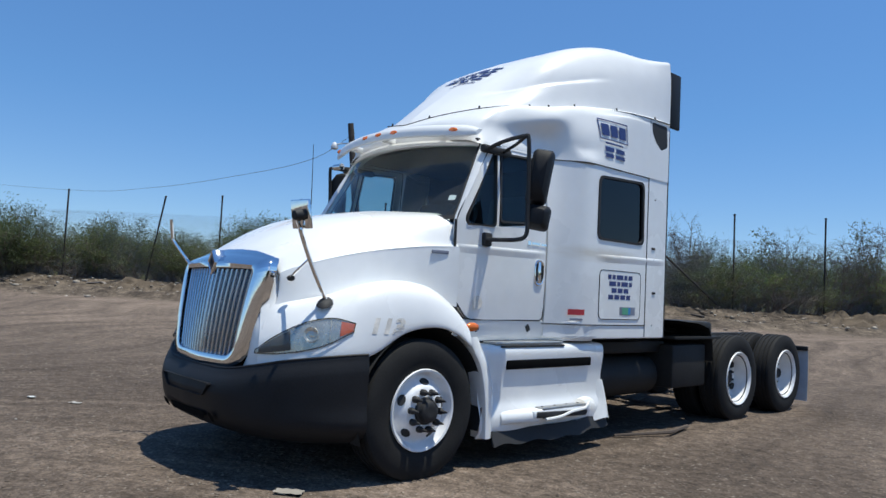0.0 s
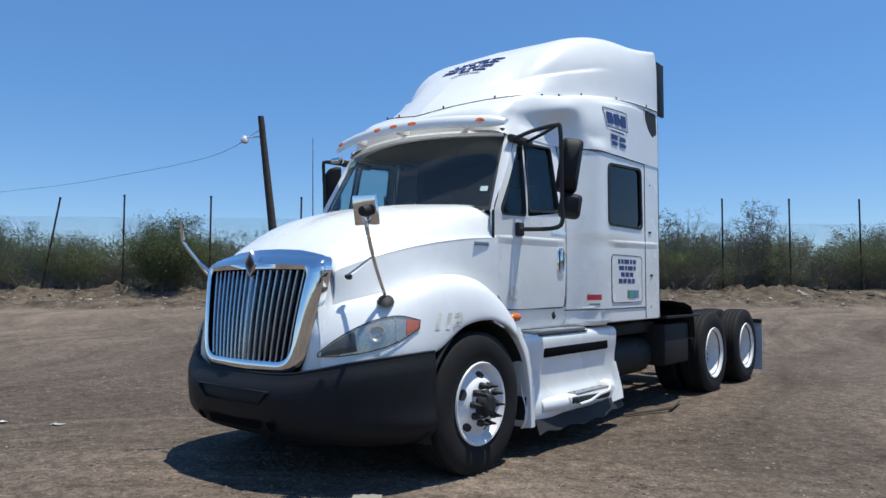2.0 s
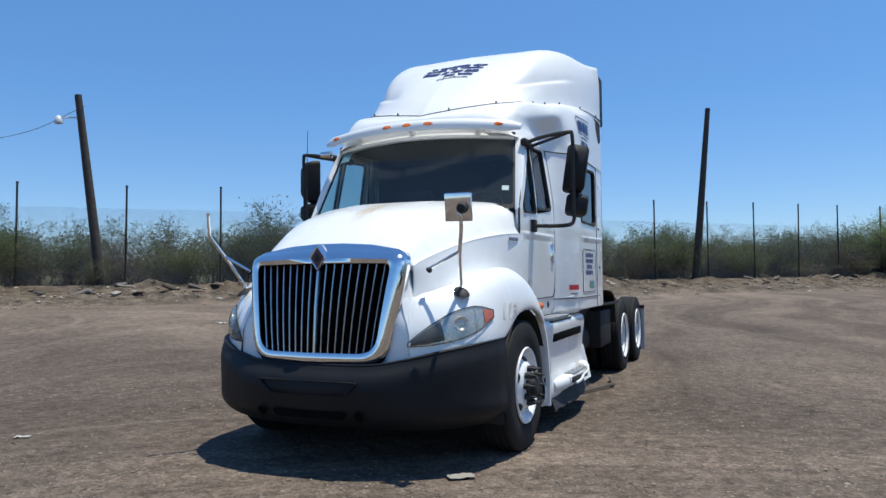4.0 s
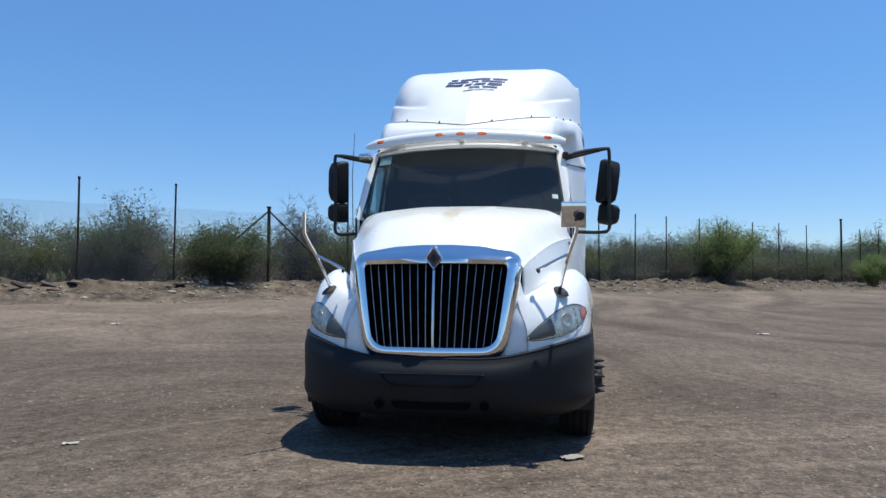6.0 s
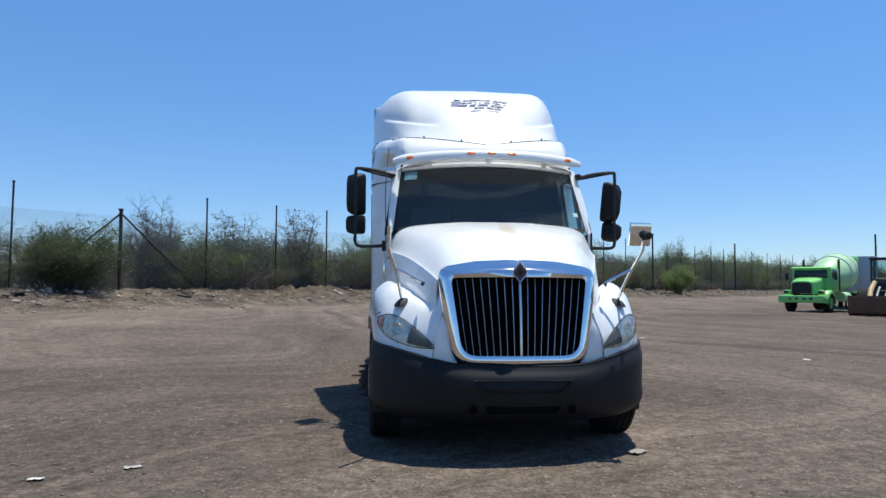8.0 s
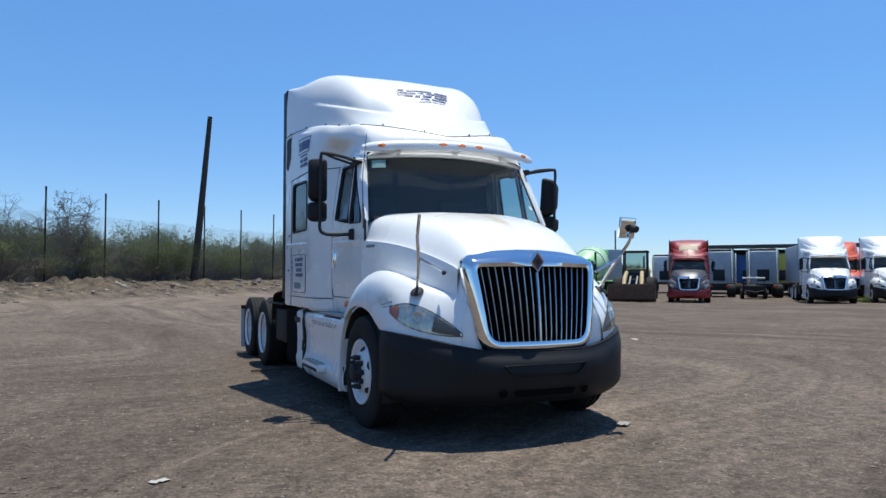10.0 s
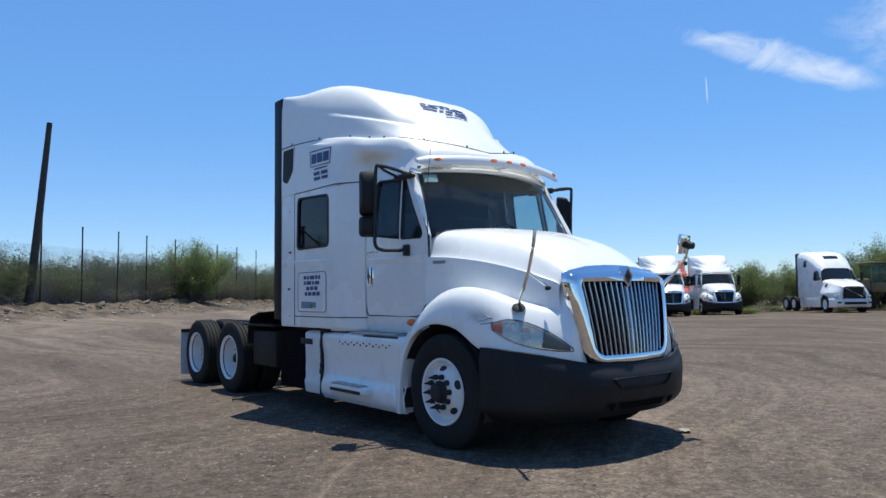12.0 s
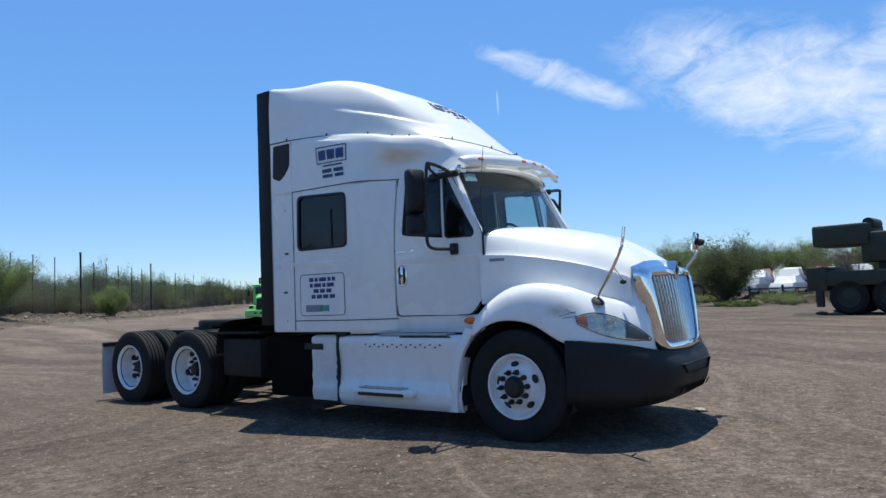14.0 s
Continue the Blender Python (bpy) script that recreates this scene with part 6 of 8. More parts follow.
part("bent_flange", Shape().grid(patch([[(1.20, 1.78, 0.455), (1.24, 1.80, 0.45), (1.27, 1.83, 0.41)], [(1.20, 1.88, 0.47), (1.25, 1.89, 0.465), (1.285, 1.90, 0.42)], [(1.20, 1.97, 0.45), (1.24, 1.98, 0.43), (1.26, 1.98, 0.38)]], 8, 8), True), WORN_WHITE, semi, "curled white corner of the step")
part("tread_gap", Shape().box((1.172, 1.20, 0.920), (0.02, 0.80, 0.016), 0.004), MATT_BLACK, semi)
part("tread_gap", Shape().box((-1.168, 1.02, 0.921), (0.02, 0.62, 0.013), 0.004), MATT_BLACK, semi)
for k in range(8):
    part("bolt_hole", MESHES["bolt_hole"], MATT_BLACK, semi, m=pose(-1.187, 0.88 + 0.12 * k, 0.822))
for x, y in ((1.087, 0.40), (1.07, 1.02)):
    part("sill_hole", Shape().box((side_x(y + 0.25, 1.06) - 0.004, y + 0.25, 1.06), (0.012, 0.045, 0.06), 0.012, pose(0, 0, 0, 35, 0, 0)), MATT_BLACK, semi)


# ---- plants ----
def leaf_material(name, a, b, c, thin=0.45):
    m = bpy.data.materials.new(name)
    m.use_nodes = True
    n, l = m.node_tree.nodes, m.node_tree.links
    p = n["Principled BSDF"]
    p.inputs["Roughness"].default_value, p.inputs["Specular IOR Level"].default_value = 0.75, 0.2
    g = n.new("ShaderNodeNewGeometry")
    r = n.new("ShaderNodeValToRGB")
    e = r.color_ramp.elements
    e[0].color, e[1].color = (*a, 1), (*c, 1)
    e.new(0.5).color = (*b, 1)
    tc = n.new("ShaderNodeTexCoord")
    z = n.new("ShaderNodeTexNoise")
    z.inputs["Scale"].default_value = 0.45
    l.new(tc.outputs["Object"], z.inputs["Vector"])
    ad = n.new("ShaderNodeMath")
    ad.operation = "MULTIPLY_ADD"
    l.new(g.outputs["Random Per Island"], ad.inputs[0])
    ad.inputs[1].default_value = 0.5
    sb = n.new("ShaderNodeMapRange")
    sb.inputs[1].default_value, sb.inputs[2].default_value, sb.inputs[3].default_value, sb.inputs[4].default_value = 0.3, 0.7, 0.0, 0.5
    l.new(z.outputs[0], sb.inputs[0])
    l.new(sb.outputs[0], ad.inputs[2])
    l.new(ad.outputs[0], r.inputs[0])
    l.new(r.outputs[0], p.inputs["Base Color"])
    tl = n.new("ShaderNodeBsdfTranslucent")
    l.new(r.outputs[0], tl.inputs[0])
    mx = n.new("ShaderNodeMixShader")
    mx.inputs[0].default_value = thin
    l.new(p.outputs[0], mx.inputs[1])
    l.new(tl.outputs[0], mx.inputs[2])
    l.new(mx.outputs[0], n["Material Output"].inputs[0])
    return m


SCRUB_LEAF = leaf_material("scrub_leaves", (0.078, 0.096, 0.040), (0.126, 0.152, 0.062), (0.180, 0.198, 0.095))
MESQUITE_LEAF = leaf_material("mesquite_leaves", (0.135, 0.180, 0.058), (0.195, 0.250, 0.088), (0.27, 0.315, 0.13))
BRIGHT_LEAF = leaf_material("bright_leaves", (0.16, 0.22, 0.075), (0.225, 0.29, 0.105), (0.30, 0.36, 0.15))
DARK_LEAF = leaf_material("dark_leaves", (0.075, 0.098, 0.046), (0.115, 0.145, 0.068), (0.165, 0.19, 0.098))
TWIG = leaf_material("dry_twigs", (0.095, 0.074, 0.060), (0.155, 0.125, 0.104), (0.23, 0.195, 0.165), 0.2)
BARK = mat("bark", (0.07, 0.055, 0.045), 0.9, var=0.3, scale=8, fine=40, bump=0.3)


def quads(name, v, material):
    """A mesh of loose leaves with three corners, or of flat twigs with four."""
    c = np.shape(v)[1]
    v = np.asarray(v, np.float32).reshape(-1, 3)
    k = len(v) // c
    me = bpy.data.meshes.new(name)
    me.vertices.add(c * k)
    me.vertices.foreach_set("co", v.ravel())
    me.loops.add(c * k)
    me.loops.foreach_set("vertex_index", np.arange(c * k, dtype=np.int32))
    me.polygons.add(k)
    me.polygons.foreach_set("loop_start", np.arange(0, c * k, c, dtype=np.int32))
    me.update(calc_edges=True)
    me.materials.append(material)
    return me


def leaves(rng, points, size):
    """A small folded-looking leaf spray at each point, turned at random."""
    p = np.asarray(points, float)
    k = len(p)
    a = rng.normal(size=(k, 3))
    a /= np.linalg.norm(a, axis=1)[:, None]
    b = np.cross(a, rng.normal(size=(k, 3)))
    b /= np.linalg.norm(b, axis=1)[:, None] + 1e-9
    s = size * rng.uniform(0.6, 1.5, (k, 1))
    w = s * rng.uniform(0.3, 0.6, (k, 1))
    return np.stack([p - a * s, p + b * w * 1.6, p + a * s], 1)


def sticks(p, q, r, both=False):
    """Thin flat-sided twigs from p to q."""
    d = q - p
    s = np.cross(d, (0.3, 0.8, 0.2))
    s /= np.linalg.norm(s, axis=1)[:, None] + 1e-9
    t = np.cross(d, s)
    t /= np.linalg.norm(t, axis=1)[:, None] + 1e-9
    r = np.asarray(r).reshape(-1, 1)
    one = np.stack([p - s * r, p + s * r, q + s * r * 0.4, q - s * r * 0.4], 1)
    two = np.stack([p - t * r, p + t * r, q + t * r * 0.4, q - t * r * 0.4], 1)
    return np.concatenate([one, two]) if both else one


def shrub(rng, h, r, limbs, per, leaf, bare=0.3, finer=0):
    """Limbs that fan out of the ground, forking into twigs with leaf sprays near the ends: leaf quads and twig quads."""
    lv, tw = [], []
    for _ in range(limbs):
        az, out = rng.uniform(0, 2 * math.pi), r * math.sqrt(rng.uniform(0.02, 1))
        top = h * rng.uniform(0.55, 1.0) * (1 - 0.35 * (out / r) ** 2)
        base = np.array([rng.normal() * 0.12 * r, rng.normal() * 0.12 * r, 0])
        tip = np.array([math.cos(az) * out, math.sin(az) * out, top])
        mid = base * 0.5 + tip * 0.5 + np.array([0, 0, 0.12 * h]) + rng.normal(size=3) * 0.08 * r
        u = np.linspace(0, 1, 6)[:, None]
        path = (1 - u) ** 2 * base + 2 * u * (1 - u) * mid + u**2 * tip
        tw.append(sticks(path[:-1], path[1:], np.linspace(0.030, 0.010, 5) * (h / 3.5), True))
        k = max(3, int(per * (0.5 + rng.uniform())))
        t = rng.uniform(0.25, 1.0, k)[:, None]
        at = (1 - t) ** 2 * base + 2 * t * (1 - t) * mid + t**2 * tip
        end = at + np.clip(rng.normal(size=(k, 3)), -1.6, 1.6) * np.array([0.15, 0.15, 0.11]) * h * 0.55 + np.array([0, 0, 0.05 * h])
        end[:, 2] = np.maximum(end[:, 2], 0.05)
        tw.append(sticks(at, end, np.full(k, 0.005 * h / 3.5 + 0.002)))
        if finer:
            e2 = np.repeat(end, finer, 0)
            u2 = rng.uniform(0.3, 1.0, (k * finer, 1))
            s2 = np.repeat(at, finer, 0) * (1 - u2) + e2 * u2
            tw.append(sticks(s2, s2 + np.clip(rng.normal(size=s2.shape), -1.5, 1.5) * 0.045 * h + (0, 0, 0.02 * h), np.full(len(s2), 0.0035 * h / 3.5 + 0.0015)))
        if rng.uniform() > bare:
            n = 13
            c = np.repeat(end, n, 0) + np.clip(rng.normal(size=(k * n, 3)), -1.5, 1.5) * 0.042 * h
            c[:, 2] = np.maximum(c[:, 2], 0.05)
            lv.append(leaves(rng, c, leaf))
    return (np.concatenate(lv) if lv else np.zeros((0, 3, 3))), np.concatenate(tw)


rng = np.random.default_rng(7)
KINDS = [shrub(rng, 3.2, 1.9, 25, 22, 0.043, b, 1 if b > 0.4 else 0) for b in (0.15, 0.2, 0.35, 0.45, 0.7, 0.9)]


def thicket(name, label, spots, leaf_mat, kind_pick, leafless=False):
    """Many shrubs joined into one stretch of scrub: leaves in one mesh, twigs in another."""
    lv, tw = [], []
    for x, y, s, w in spots:
        k = KINDS[kind_pick(rng)]
        a = rng.uniform(0, 2 * math.pi)
        m = np.array([[math.cos(a) * w, -math.sin(a) * w, 0], [math.sin(a) * w, math.cos(a) * w, 0], [0, 0, s]])
        o = np.array([x, y, ground_height(x, y) - 0.05])
        lv.append(k[0] @ m.T + o)
        tw.append(k[1] @ m.T + o)
    ob = new(name, quads(name, np.concatenate(lv), leaf_mat))
    tagged(ob, label, "scrub", kind="stuff")
    tagged(new(name + "_twigs", quads(name + "_twigs", np.concatenate(tw)[rng.random(sum(len(q) for q in tw)) < 0.72], TWIG)), "bare grey-brown twigs among the scrub", "scrub", kind="stuff")


def along(t0, t1, step, d0, d1, s0, s1):
    out = []
    for t in np.arange(t0, t1, step):
        x = t + rng.uniform(-0.6, 0.6)
        d = rng.uniform(d0, d1)
        out.append((x - d * 0.7071, x + LINE + d * 0.7071, rng.uniform(s0, s1), rng.uniform(0.75, 1.25)))
    return out


near_spots = along(-46, -10, 0.55, 0.3, 3.0, 0.6, 0.92) + along(-10, 30, 0.45, 0.3, 3.0, 0.62, 0.98) + along(-46, -10, 0.8, 2.5, 7, 0.8, 1.08) + along(-10, 30, 0.6, 2.5, 7, 0.85, 1.2) + along(-50, 40, 2.0, 7, 13, 0.8, 1.0)
thicket("scrub_near", "olive-green thorn scrub behind the fence", near_spots, SCRUB_LEAF, lambda g: g.choice([0, 1, 2, 3, 3, 4, 4, 5, 5]))
far_spots = along(30, 95, 1.0, 0.3, 5, 1.15, 1.75) + along(20, 110, 1.9, 5, 14, 1.2, 1.6) + along(95, 200, 2.0, 0.3, 6, 1.3, 1.9)
thicket("scrub_far", "hazy thorn scrub farther along the fence", far_spots, SCRUB_LEAF, lambda g: g.choice([0, 1, 2, 3, 4]))
thicket("scrub_green", "green mesquite scrub among the thorn bushes", along(31, 92, 3.6, 0.6, 3.5, 1.25, 1.7), MESQUITE_LEAF, lambda g: g.choice([0, 1, 2]))


# tangled brown undergrowth at the foot of the scrub, and the thicket's depth behind it
low_spots = along(-46, 60, 0.85, -0.1, 2.2, 0.30, 0.58)
thicket("undergrowth", "low brown tangle at the foot of the fence", low_spots, SCRUB_LEAF, lambda g: g.choice([4, 5, 5, 5]))


def deep_scrub():
    """Lumpy mass of far brush that closes the view through the scrub."""
    s = Shape()
    rows = []
    for t in np.arange(-90, 260, 0.9):
        col = []
        for k, (d, z) in enumerate(((15, -0.4), (15.5, 0.7), (17, 1.35), (20, 1.7), (26, 1.5), (32, 0.2))):
            j = noise.noise((t * 0.31, d * 0.3, 2)) + 0.6 * noise.noise((t * 0.9, d, 7))
            x, y = t - d * 0.7071, t + LINE + d * 0.7071
            col.append((x + 0.9 * noise.noise((t * 0.8, k, 1)), y - 0.9 * noise.noise((t * 0.8, k, 5)), ground_height(x, y) + z * (1 + 0.28 * j) * (1 + 0.9 * smooth(18, 48, t))))
        rows.append(col)
    return s.grid(np.array(rows), True)


DEEP = mat("deep_brush", (0.085, 0.085, 0.050), 0.95, var=0.5, scale=1.6, fine=14, bump=1.0, spec=0.1)
solo("deep_brush", deep_scrub(), DEEP, "dim far brush behind the thorn scrub", "scrub", kind="stuff", angle=180)


def bush(name, x, y, h, r, limbs, per, leaf_mat, label, leaf=0.075, bare=0.042, seed=1):
    g = np.random.default_rng(seed)
    lv, tw = shrub(g, h, r, limbs, per, leaf, bare, 4 if bare > 0.5 else 0)
    b = thing(name, label, "bush", at=(x, y, ground_height(x, y) - 0.05))
    part("branchwork", quads("branchwork", tw, TWIG), TWIG, b)
    if len(lv):
        part("crown", quads("crown", lv, leaf_mat), leaf_mat, b)
    return b


bush("mesquite_bush", 11.8, 45.8, 4.5, 3.1, 64, 58, BRIGHT_LEAF, "large bright green mesquite bush by the fence", 0.048, seed=3)
bush("mesquite_bush", 26.2, 58.0, 3.0, 1.7, 34, 40, BRIGHT_LEAF, "small bright green bush at the bank's foot", 0.055, seed=4)
bush("thorn_bush", -12.9, 21.9, 2.9, 1.9, 44, 46, DARK_LEAF, "dense dark green bush at the braced post", 0.042, seed=5)
bush("thorn_bush", -23.2, 11.2, 3.3, 1.8, 40, 46, DARK_LEAF, "dense dark green bush by the fence", 0.042, seed=6)
bush("thorn_bush", -31.5, 3.4, 3.4, 2.2, 40, 46, DARK_LEAF, "dense dark green bush beside the bank", 0.042, seed=16)
bush("thorn_bush", -29.6, 7.7, 3.0, 2.2, 40, 44, DARK_LEAF, "dense dark green bush by the fence", 0.042, seed=17)
bush("mesquite_bush", -9.2, 28.4, 2.4, 2.1, 44, 44, MESQUITE_LEAF, "green mesquite bush behind the fence", 0.042, seed=18)
bush("mesquite_bush", -5.9, 31.6, 2.5, 2.0, 44, 44, MESQUITE_LEAF, "green mesquite bush behind the fence", 0.042, seed=19)
bush("thorn_bush", -17.1, 20.6, 2.9, 1.7, 36, 40, DARK_LEAF, "tall olive bush behind the fence", 0.042, seed=15)
bush("bare_tree", -11.6, 26.5, 4.9, 1.3, 20, 24, SCRUB_LEAF, "nearly leafless grey thorn tree", 0.06, bare=0.93, seed=8)
bush("bare_tree", -17.8, 21.6, 4.2, 1.8, 22, 24, SCRUB_LEAF, "nearly leafless grey thorn tree", 0.06, bare=0.8, seed=9)
bush("bare_tree", -5.6, 31.0, 4.4, 1.8, 22, 24, SCRUB_LEAF, "nearly leafless grey thorn tree", 0.06, bare=0.9, seed=10)
bush("bare_tree", -8.4, 29.2, 4.0, 1.6, 20, 22, SCRUB_LEAF, "nearly leafless grey thorn tree", 0.06, bare=0.85, seed=11)
bush("bare_tree", 19.6, 58.5, 5.0, 1.6, 20, 22, SCRUB_LEAF, "nearly leafless grey thorn tree", 0.06, bare=0.95, seed=12)

# trees on the far side of the yard
for k, (x, y, h, r) in enumerate(((44.5, 23.0, 3.7, 2.8), (47.5, 19.6, 3.8, 3.0), (49.0, 26.0, 3.8, 2.8), (49.5, 16.0, 3.9, 3.0), (66.0, 9.0, 4.4, 3.2), (68.0, 14.0, 4.6, 3.4), (65.0, 4.0, 4.0, 3.0), (53.5, 29.0, 4.2, 3.0), (55.0, 20.0, 4.2, 3.4), (55.5, 17.0, 4.8, 3.0), (64.0, 18.0, 4.4, 3.4))):
    bush("yard_tree", x, y, h, r, 46, 52, (MESQUITE_LEAF, MESQUITE_LEAF, SCRUB_LEAF)[k % 3], "spreading green mesquite tree at the yard's edge", 0.05, seed=20 + k)
bush("yard_tree", 38.5, 8.7, 4.3, 2.15, 60, 64, SCRUB_LEAF, "rounded dark green bush at the yard's edge", 0.045, seed=40)
bush("bare_tree", 52.0, 3.6, 5.0, 1.6, 20, 22, SCRUB_LEAF, "nearly leafless grey thorn tree", 0.06, bare=0.9, seed=41)
bush("weed_clump", 35.0, 7.0, 0.45, 1.2, 26, 26, MESQUITE_LEAF, "low green weeds below the round bush", 0.04, seed=42)
bush("weed_clump", 36.4, 7.9, 0.4, 1.2, 24, 24, MESQUITE_LEAF, "low green weeds at the edge of the dirt", 0.04, seed=43)
hedge = [(39.8 + rng.uniform(-0.8, 0.8), y, rng.uniform(0.22, 0.34), rng.uniform(0.5, 0.8)) for y in np.arange(-1.0, 6.5, 0.7)]
thicket("dry_hedge", "low brown brush before the far lot", hedge, SCRUB_LEAF, lambda g: g.choice([3, 4, 5]))
weeds = [(x, y, rng.uniform(0.12, 0.28), rng.uniform(0.4, 0.7)) for x, y in [(37 + rng.uniform(-2, 10), rng.uniform(2, 22)) for _ in range(28)] if not (33 < x < 41 and 9 < y < 19)]
thicket("weeds", "low green weeds at the edge of the dirt", weeds, MESQUITE_LEAF, lambda g: g.choice([0, 1]))
back = [(x, y, rng.uniform(0.9, 1.5), rng.uniform(1.2, 1.8)) for x, y in [(rng.uniform(58, 80), rng.uniform(-40, 34)) for _ in range(26)]]
thicket("scrub_back", "distant green scrub beyond the yard", back, SCRUB_LEAF, lambda g: g.choice([0, 1, 2]))


# ---- bank, rubble, litter, gravel ----
ROCK = mat("pale_rubble", (0.24, 0.20, 0.155), 0.9, var=0.35, scale=2.5, fine=20, bump=0.4)
PEBBLE = leaf_material("gravel_stone", (0.05, 0.040, 0.033), (0.145, 0.113, 0.090), (0.28, 0.24, 0.195), 0.0)
PAPER = mat("litter_paper", (0.60, 0.60, 0.58), 0.8, var=0.2)


def stones(name, spots, material, label, flat=0.6, fine=False):
    """Loose uneven stones on the ground, joined."""
    bm = bmesh.new()
    bmesh.ops.create_icosphere(bm, subdivisions=1, radius=1)
    base = np.array([v.co for v in bm.verts])
    tri = np.array([[v.index for v in f.verts] for f in bm.faces])
    bm.free()
    if fine:
        base = np.array(((1, 0, 0), (0, 1, 0), (-1, 0, 0), (0, -1, 0), (0, 0, 1.0)))
        tri = np.array(((0, 1, 4), (1, 2, 4), (2, 3, 4), (3, 0, 4)))
    V, F = [], []
    for k, (x, y, s) in enumerate(spots):
        v = base * rng.uniform(0.65, 1.25, (len(base), 1)) * s * np.array((1, rng.uniform(0.6, 1.0), flat * rng.uniform(0.6, 1.1)))
        a = rng.uniform(0, 6.28)
        c, d = math.cos(a), math.sin(a)
        v = v @ np.array([[c, d, 0], [-d, c, 0], [0, 0, 1]])
        V.append(v + (x, y, rough_height(x, y) + 0.12 * s))
        F.append(tri + k * len(base))
    V, F = np.concatenate(V).astype(np.float32), np.concatenate(F).astype(np.int32)
    me = bpy.data.meshes.new(name)
    me.vertices.add(len(V))
    me.vertices.foreach_set("co", V.ravel())
    me.loops.add(3 * len(F))
    me.loops.foreach_set("vertex_index", F.ravel())
    me.polygons.add(len(F))
    me.polygons.foreach_set("loop_start", np.arange(0, 3 * len(F), 3, dtype=np.int32))
    me.update(calc_edges=True)
    me.materials.append(material)
    ob = new(name, me)
    return tagged(ob, label, "stones", kind="stuff")


def mounds():
    """Dumped heaps of pale soil and rubble along the foot of the bank, joined."""
    s = Shape()
    for k in range(80):
        t = rng.uniform(-46, 40)
        d = rng.uniform(-2.0, -0.5)
        x, y, r, h = t - d * 0.7071, t + LINE + d * 0.7071, rng.uniform(0.5, 1.5), rng.uniform(0.12, 0.32)
        g = []
        for u in np.linspace(0, 1, 7):
            g.append([(x + r * u * math.cos(a) * (1 + 0.4 * noise.noise((k, math.cos(a) * 2, u))), y + r * u * math.sin(a) * (1 + 0.4 * noise.noise((k, math.sin(a) * 2, 5))),
                       min(rough_height(x, y), rough_height(x + r * math.cos(a), y + r * math.sin(a))) - 0.08 + h * (1 - u * u) * (1 + 1.1 * noise.noise((math.cos(a) * 3 * u + k, math.sin(a) * 3 * u, 3)))) for a in np.linspace(0, 2 * math.pi, 14, endpoint=False)])
        s.grid(g, close_v=True)
    return s


SOIL = mat("dumped_soil", (0.115, 0.090, 0.066), 0.95, var=0.5, scale=2.2, fine=16, bump=1.0, spec=0.1)
solo("bank_mounds", mounds(), SOIL, "dumped heaps of pale soil along the bank", "soil", kind="stuff", angle=180)
rub = []
for _ in range(4600):
    t = rng.uniform(-46, 75)
    d = -min(5.2, rng.gamma(2.2, 0.9)) - 0.1
    rub.append((t - d * 0.7071, t + LINE + d * 0.7071, min(0.17, rng.gamma(1.5, 0.026) + 0.018)))
stones("bank_rubble", rub, leaf_material("bank_rubble", (0.14, 0.112, 0.086), (0.27, 0.225, 0.175), (0.52, 0.47, 0.40), 0.0), "pale broken stone and rubble along the bank")
# flat broken boards and slabs dumped on the bank
slabs = Shape()
for _ in range(46):
    t = rng.uniform(-40, 30)
    d = rng.uniform(-1.9, -0.2)
    x, y = t - d * 0.7071, t + LINE + d * 0.7071
    slabs.box((x, y, rough_height(x, y) + 0.07), (rng.uniform(0.2, 0.9), rng.uniform(0.12, 0.4), rng.uniform(0.03, 0.09)), 0.01, pose(0, 0, 0, rng.uniform(-18, 18), rng.uniform(-18, 18), rng.uniform(0, 180)), 1)
tagged(new("bank_debris", slabs.mesh("bank_debris", leaf_material("old_boards", (0.05, 0.042, 0.036), (0.12, 0.10, 0.085), (0.34, 0.30, 0.26), 0.0))), "weathered boards and broken slabs dumped along the bank", "debris", kind="stuff")
peb = []
for _ in range(60000):
    rr = 12 * math.sqrt(rng.uniform(0, 1))
    a = rng.uniform(0, 6.28)
    peb.append((-0.5 + rr * math.cos(a), -1.0 + rr * math.sin(a), min(0.022, rng.gamma(1.6, 0.0044) + 0.004)))
stones("gravel", peb, PEBBLE, "scattered small gravel on the dirt", fine=True)
chips = []
for _ in range(450):
    rr = 16 * math.sqrt(rng.uniform(0, 1))
    a = rng.uniform(0, 6.28)
    chips.append((-0.5 + rr * math.cos(a), 0.5 + rr * math.sin(a), min(0.014, rng.gamma(2.0, 0.0026) + 0.002)))
stones("pale_chips", chips, mat("pale_stone", (0.34, 0.305, 0.255), 0.85, var=0.3), "pale stone chips on the dirt")


def litter(x, y, s, rz, label, material=PAPER):
    """A crumpled scrap that lies on the ground."""
    g = [[(u * s, v * s * 0.55, 0.012 + 0.25 * s * abs(noise.noise((u * 1.7 + x, v * 1.7 + y, 0)))) for u in np.linspace(-1, 1, 7)] for v in np.linspace(-1, 1, 5)]
    h = [[(p[0], p[1], p[2] - 0.004) for p in r] for r in g]
    return solo("litter", Shape().grid(g).grid(h, True), material, label, "litter", "scraps on the dirt", m=pose(x, y, rough_height(x, y), 0, 0, rz))


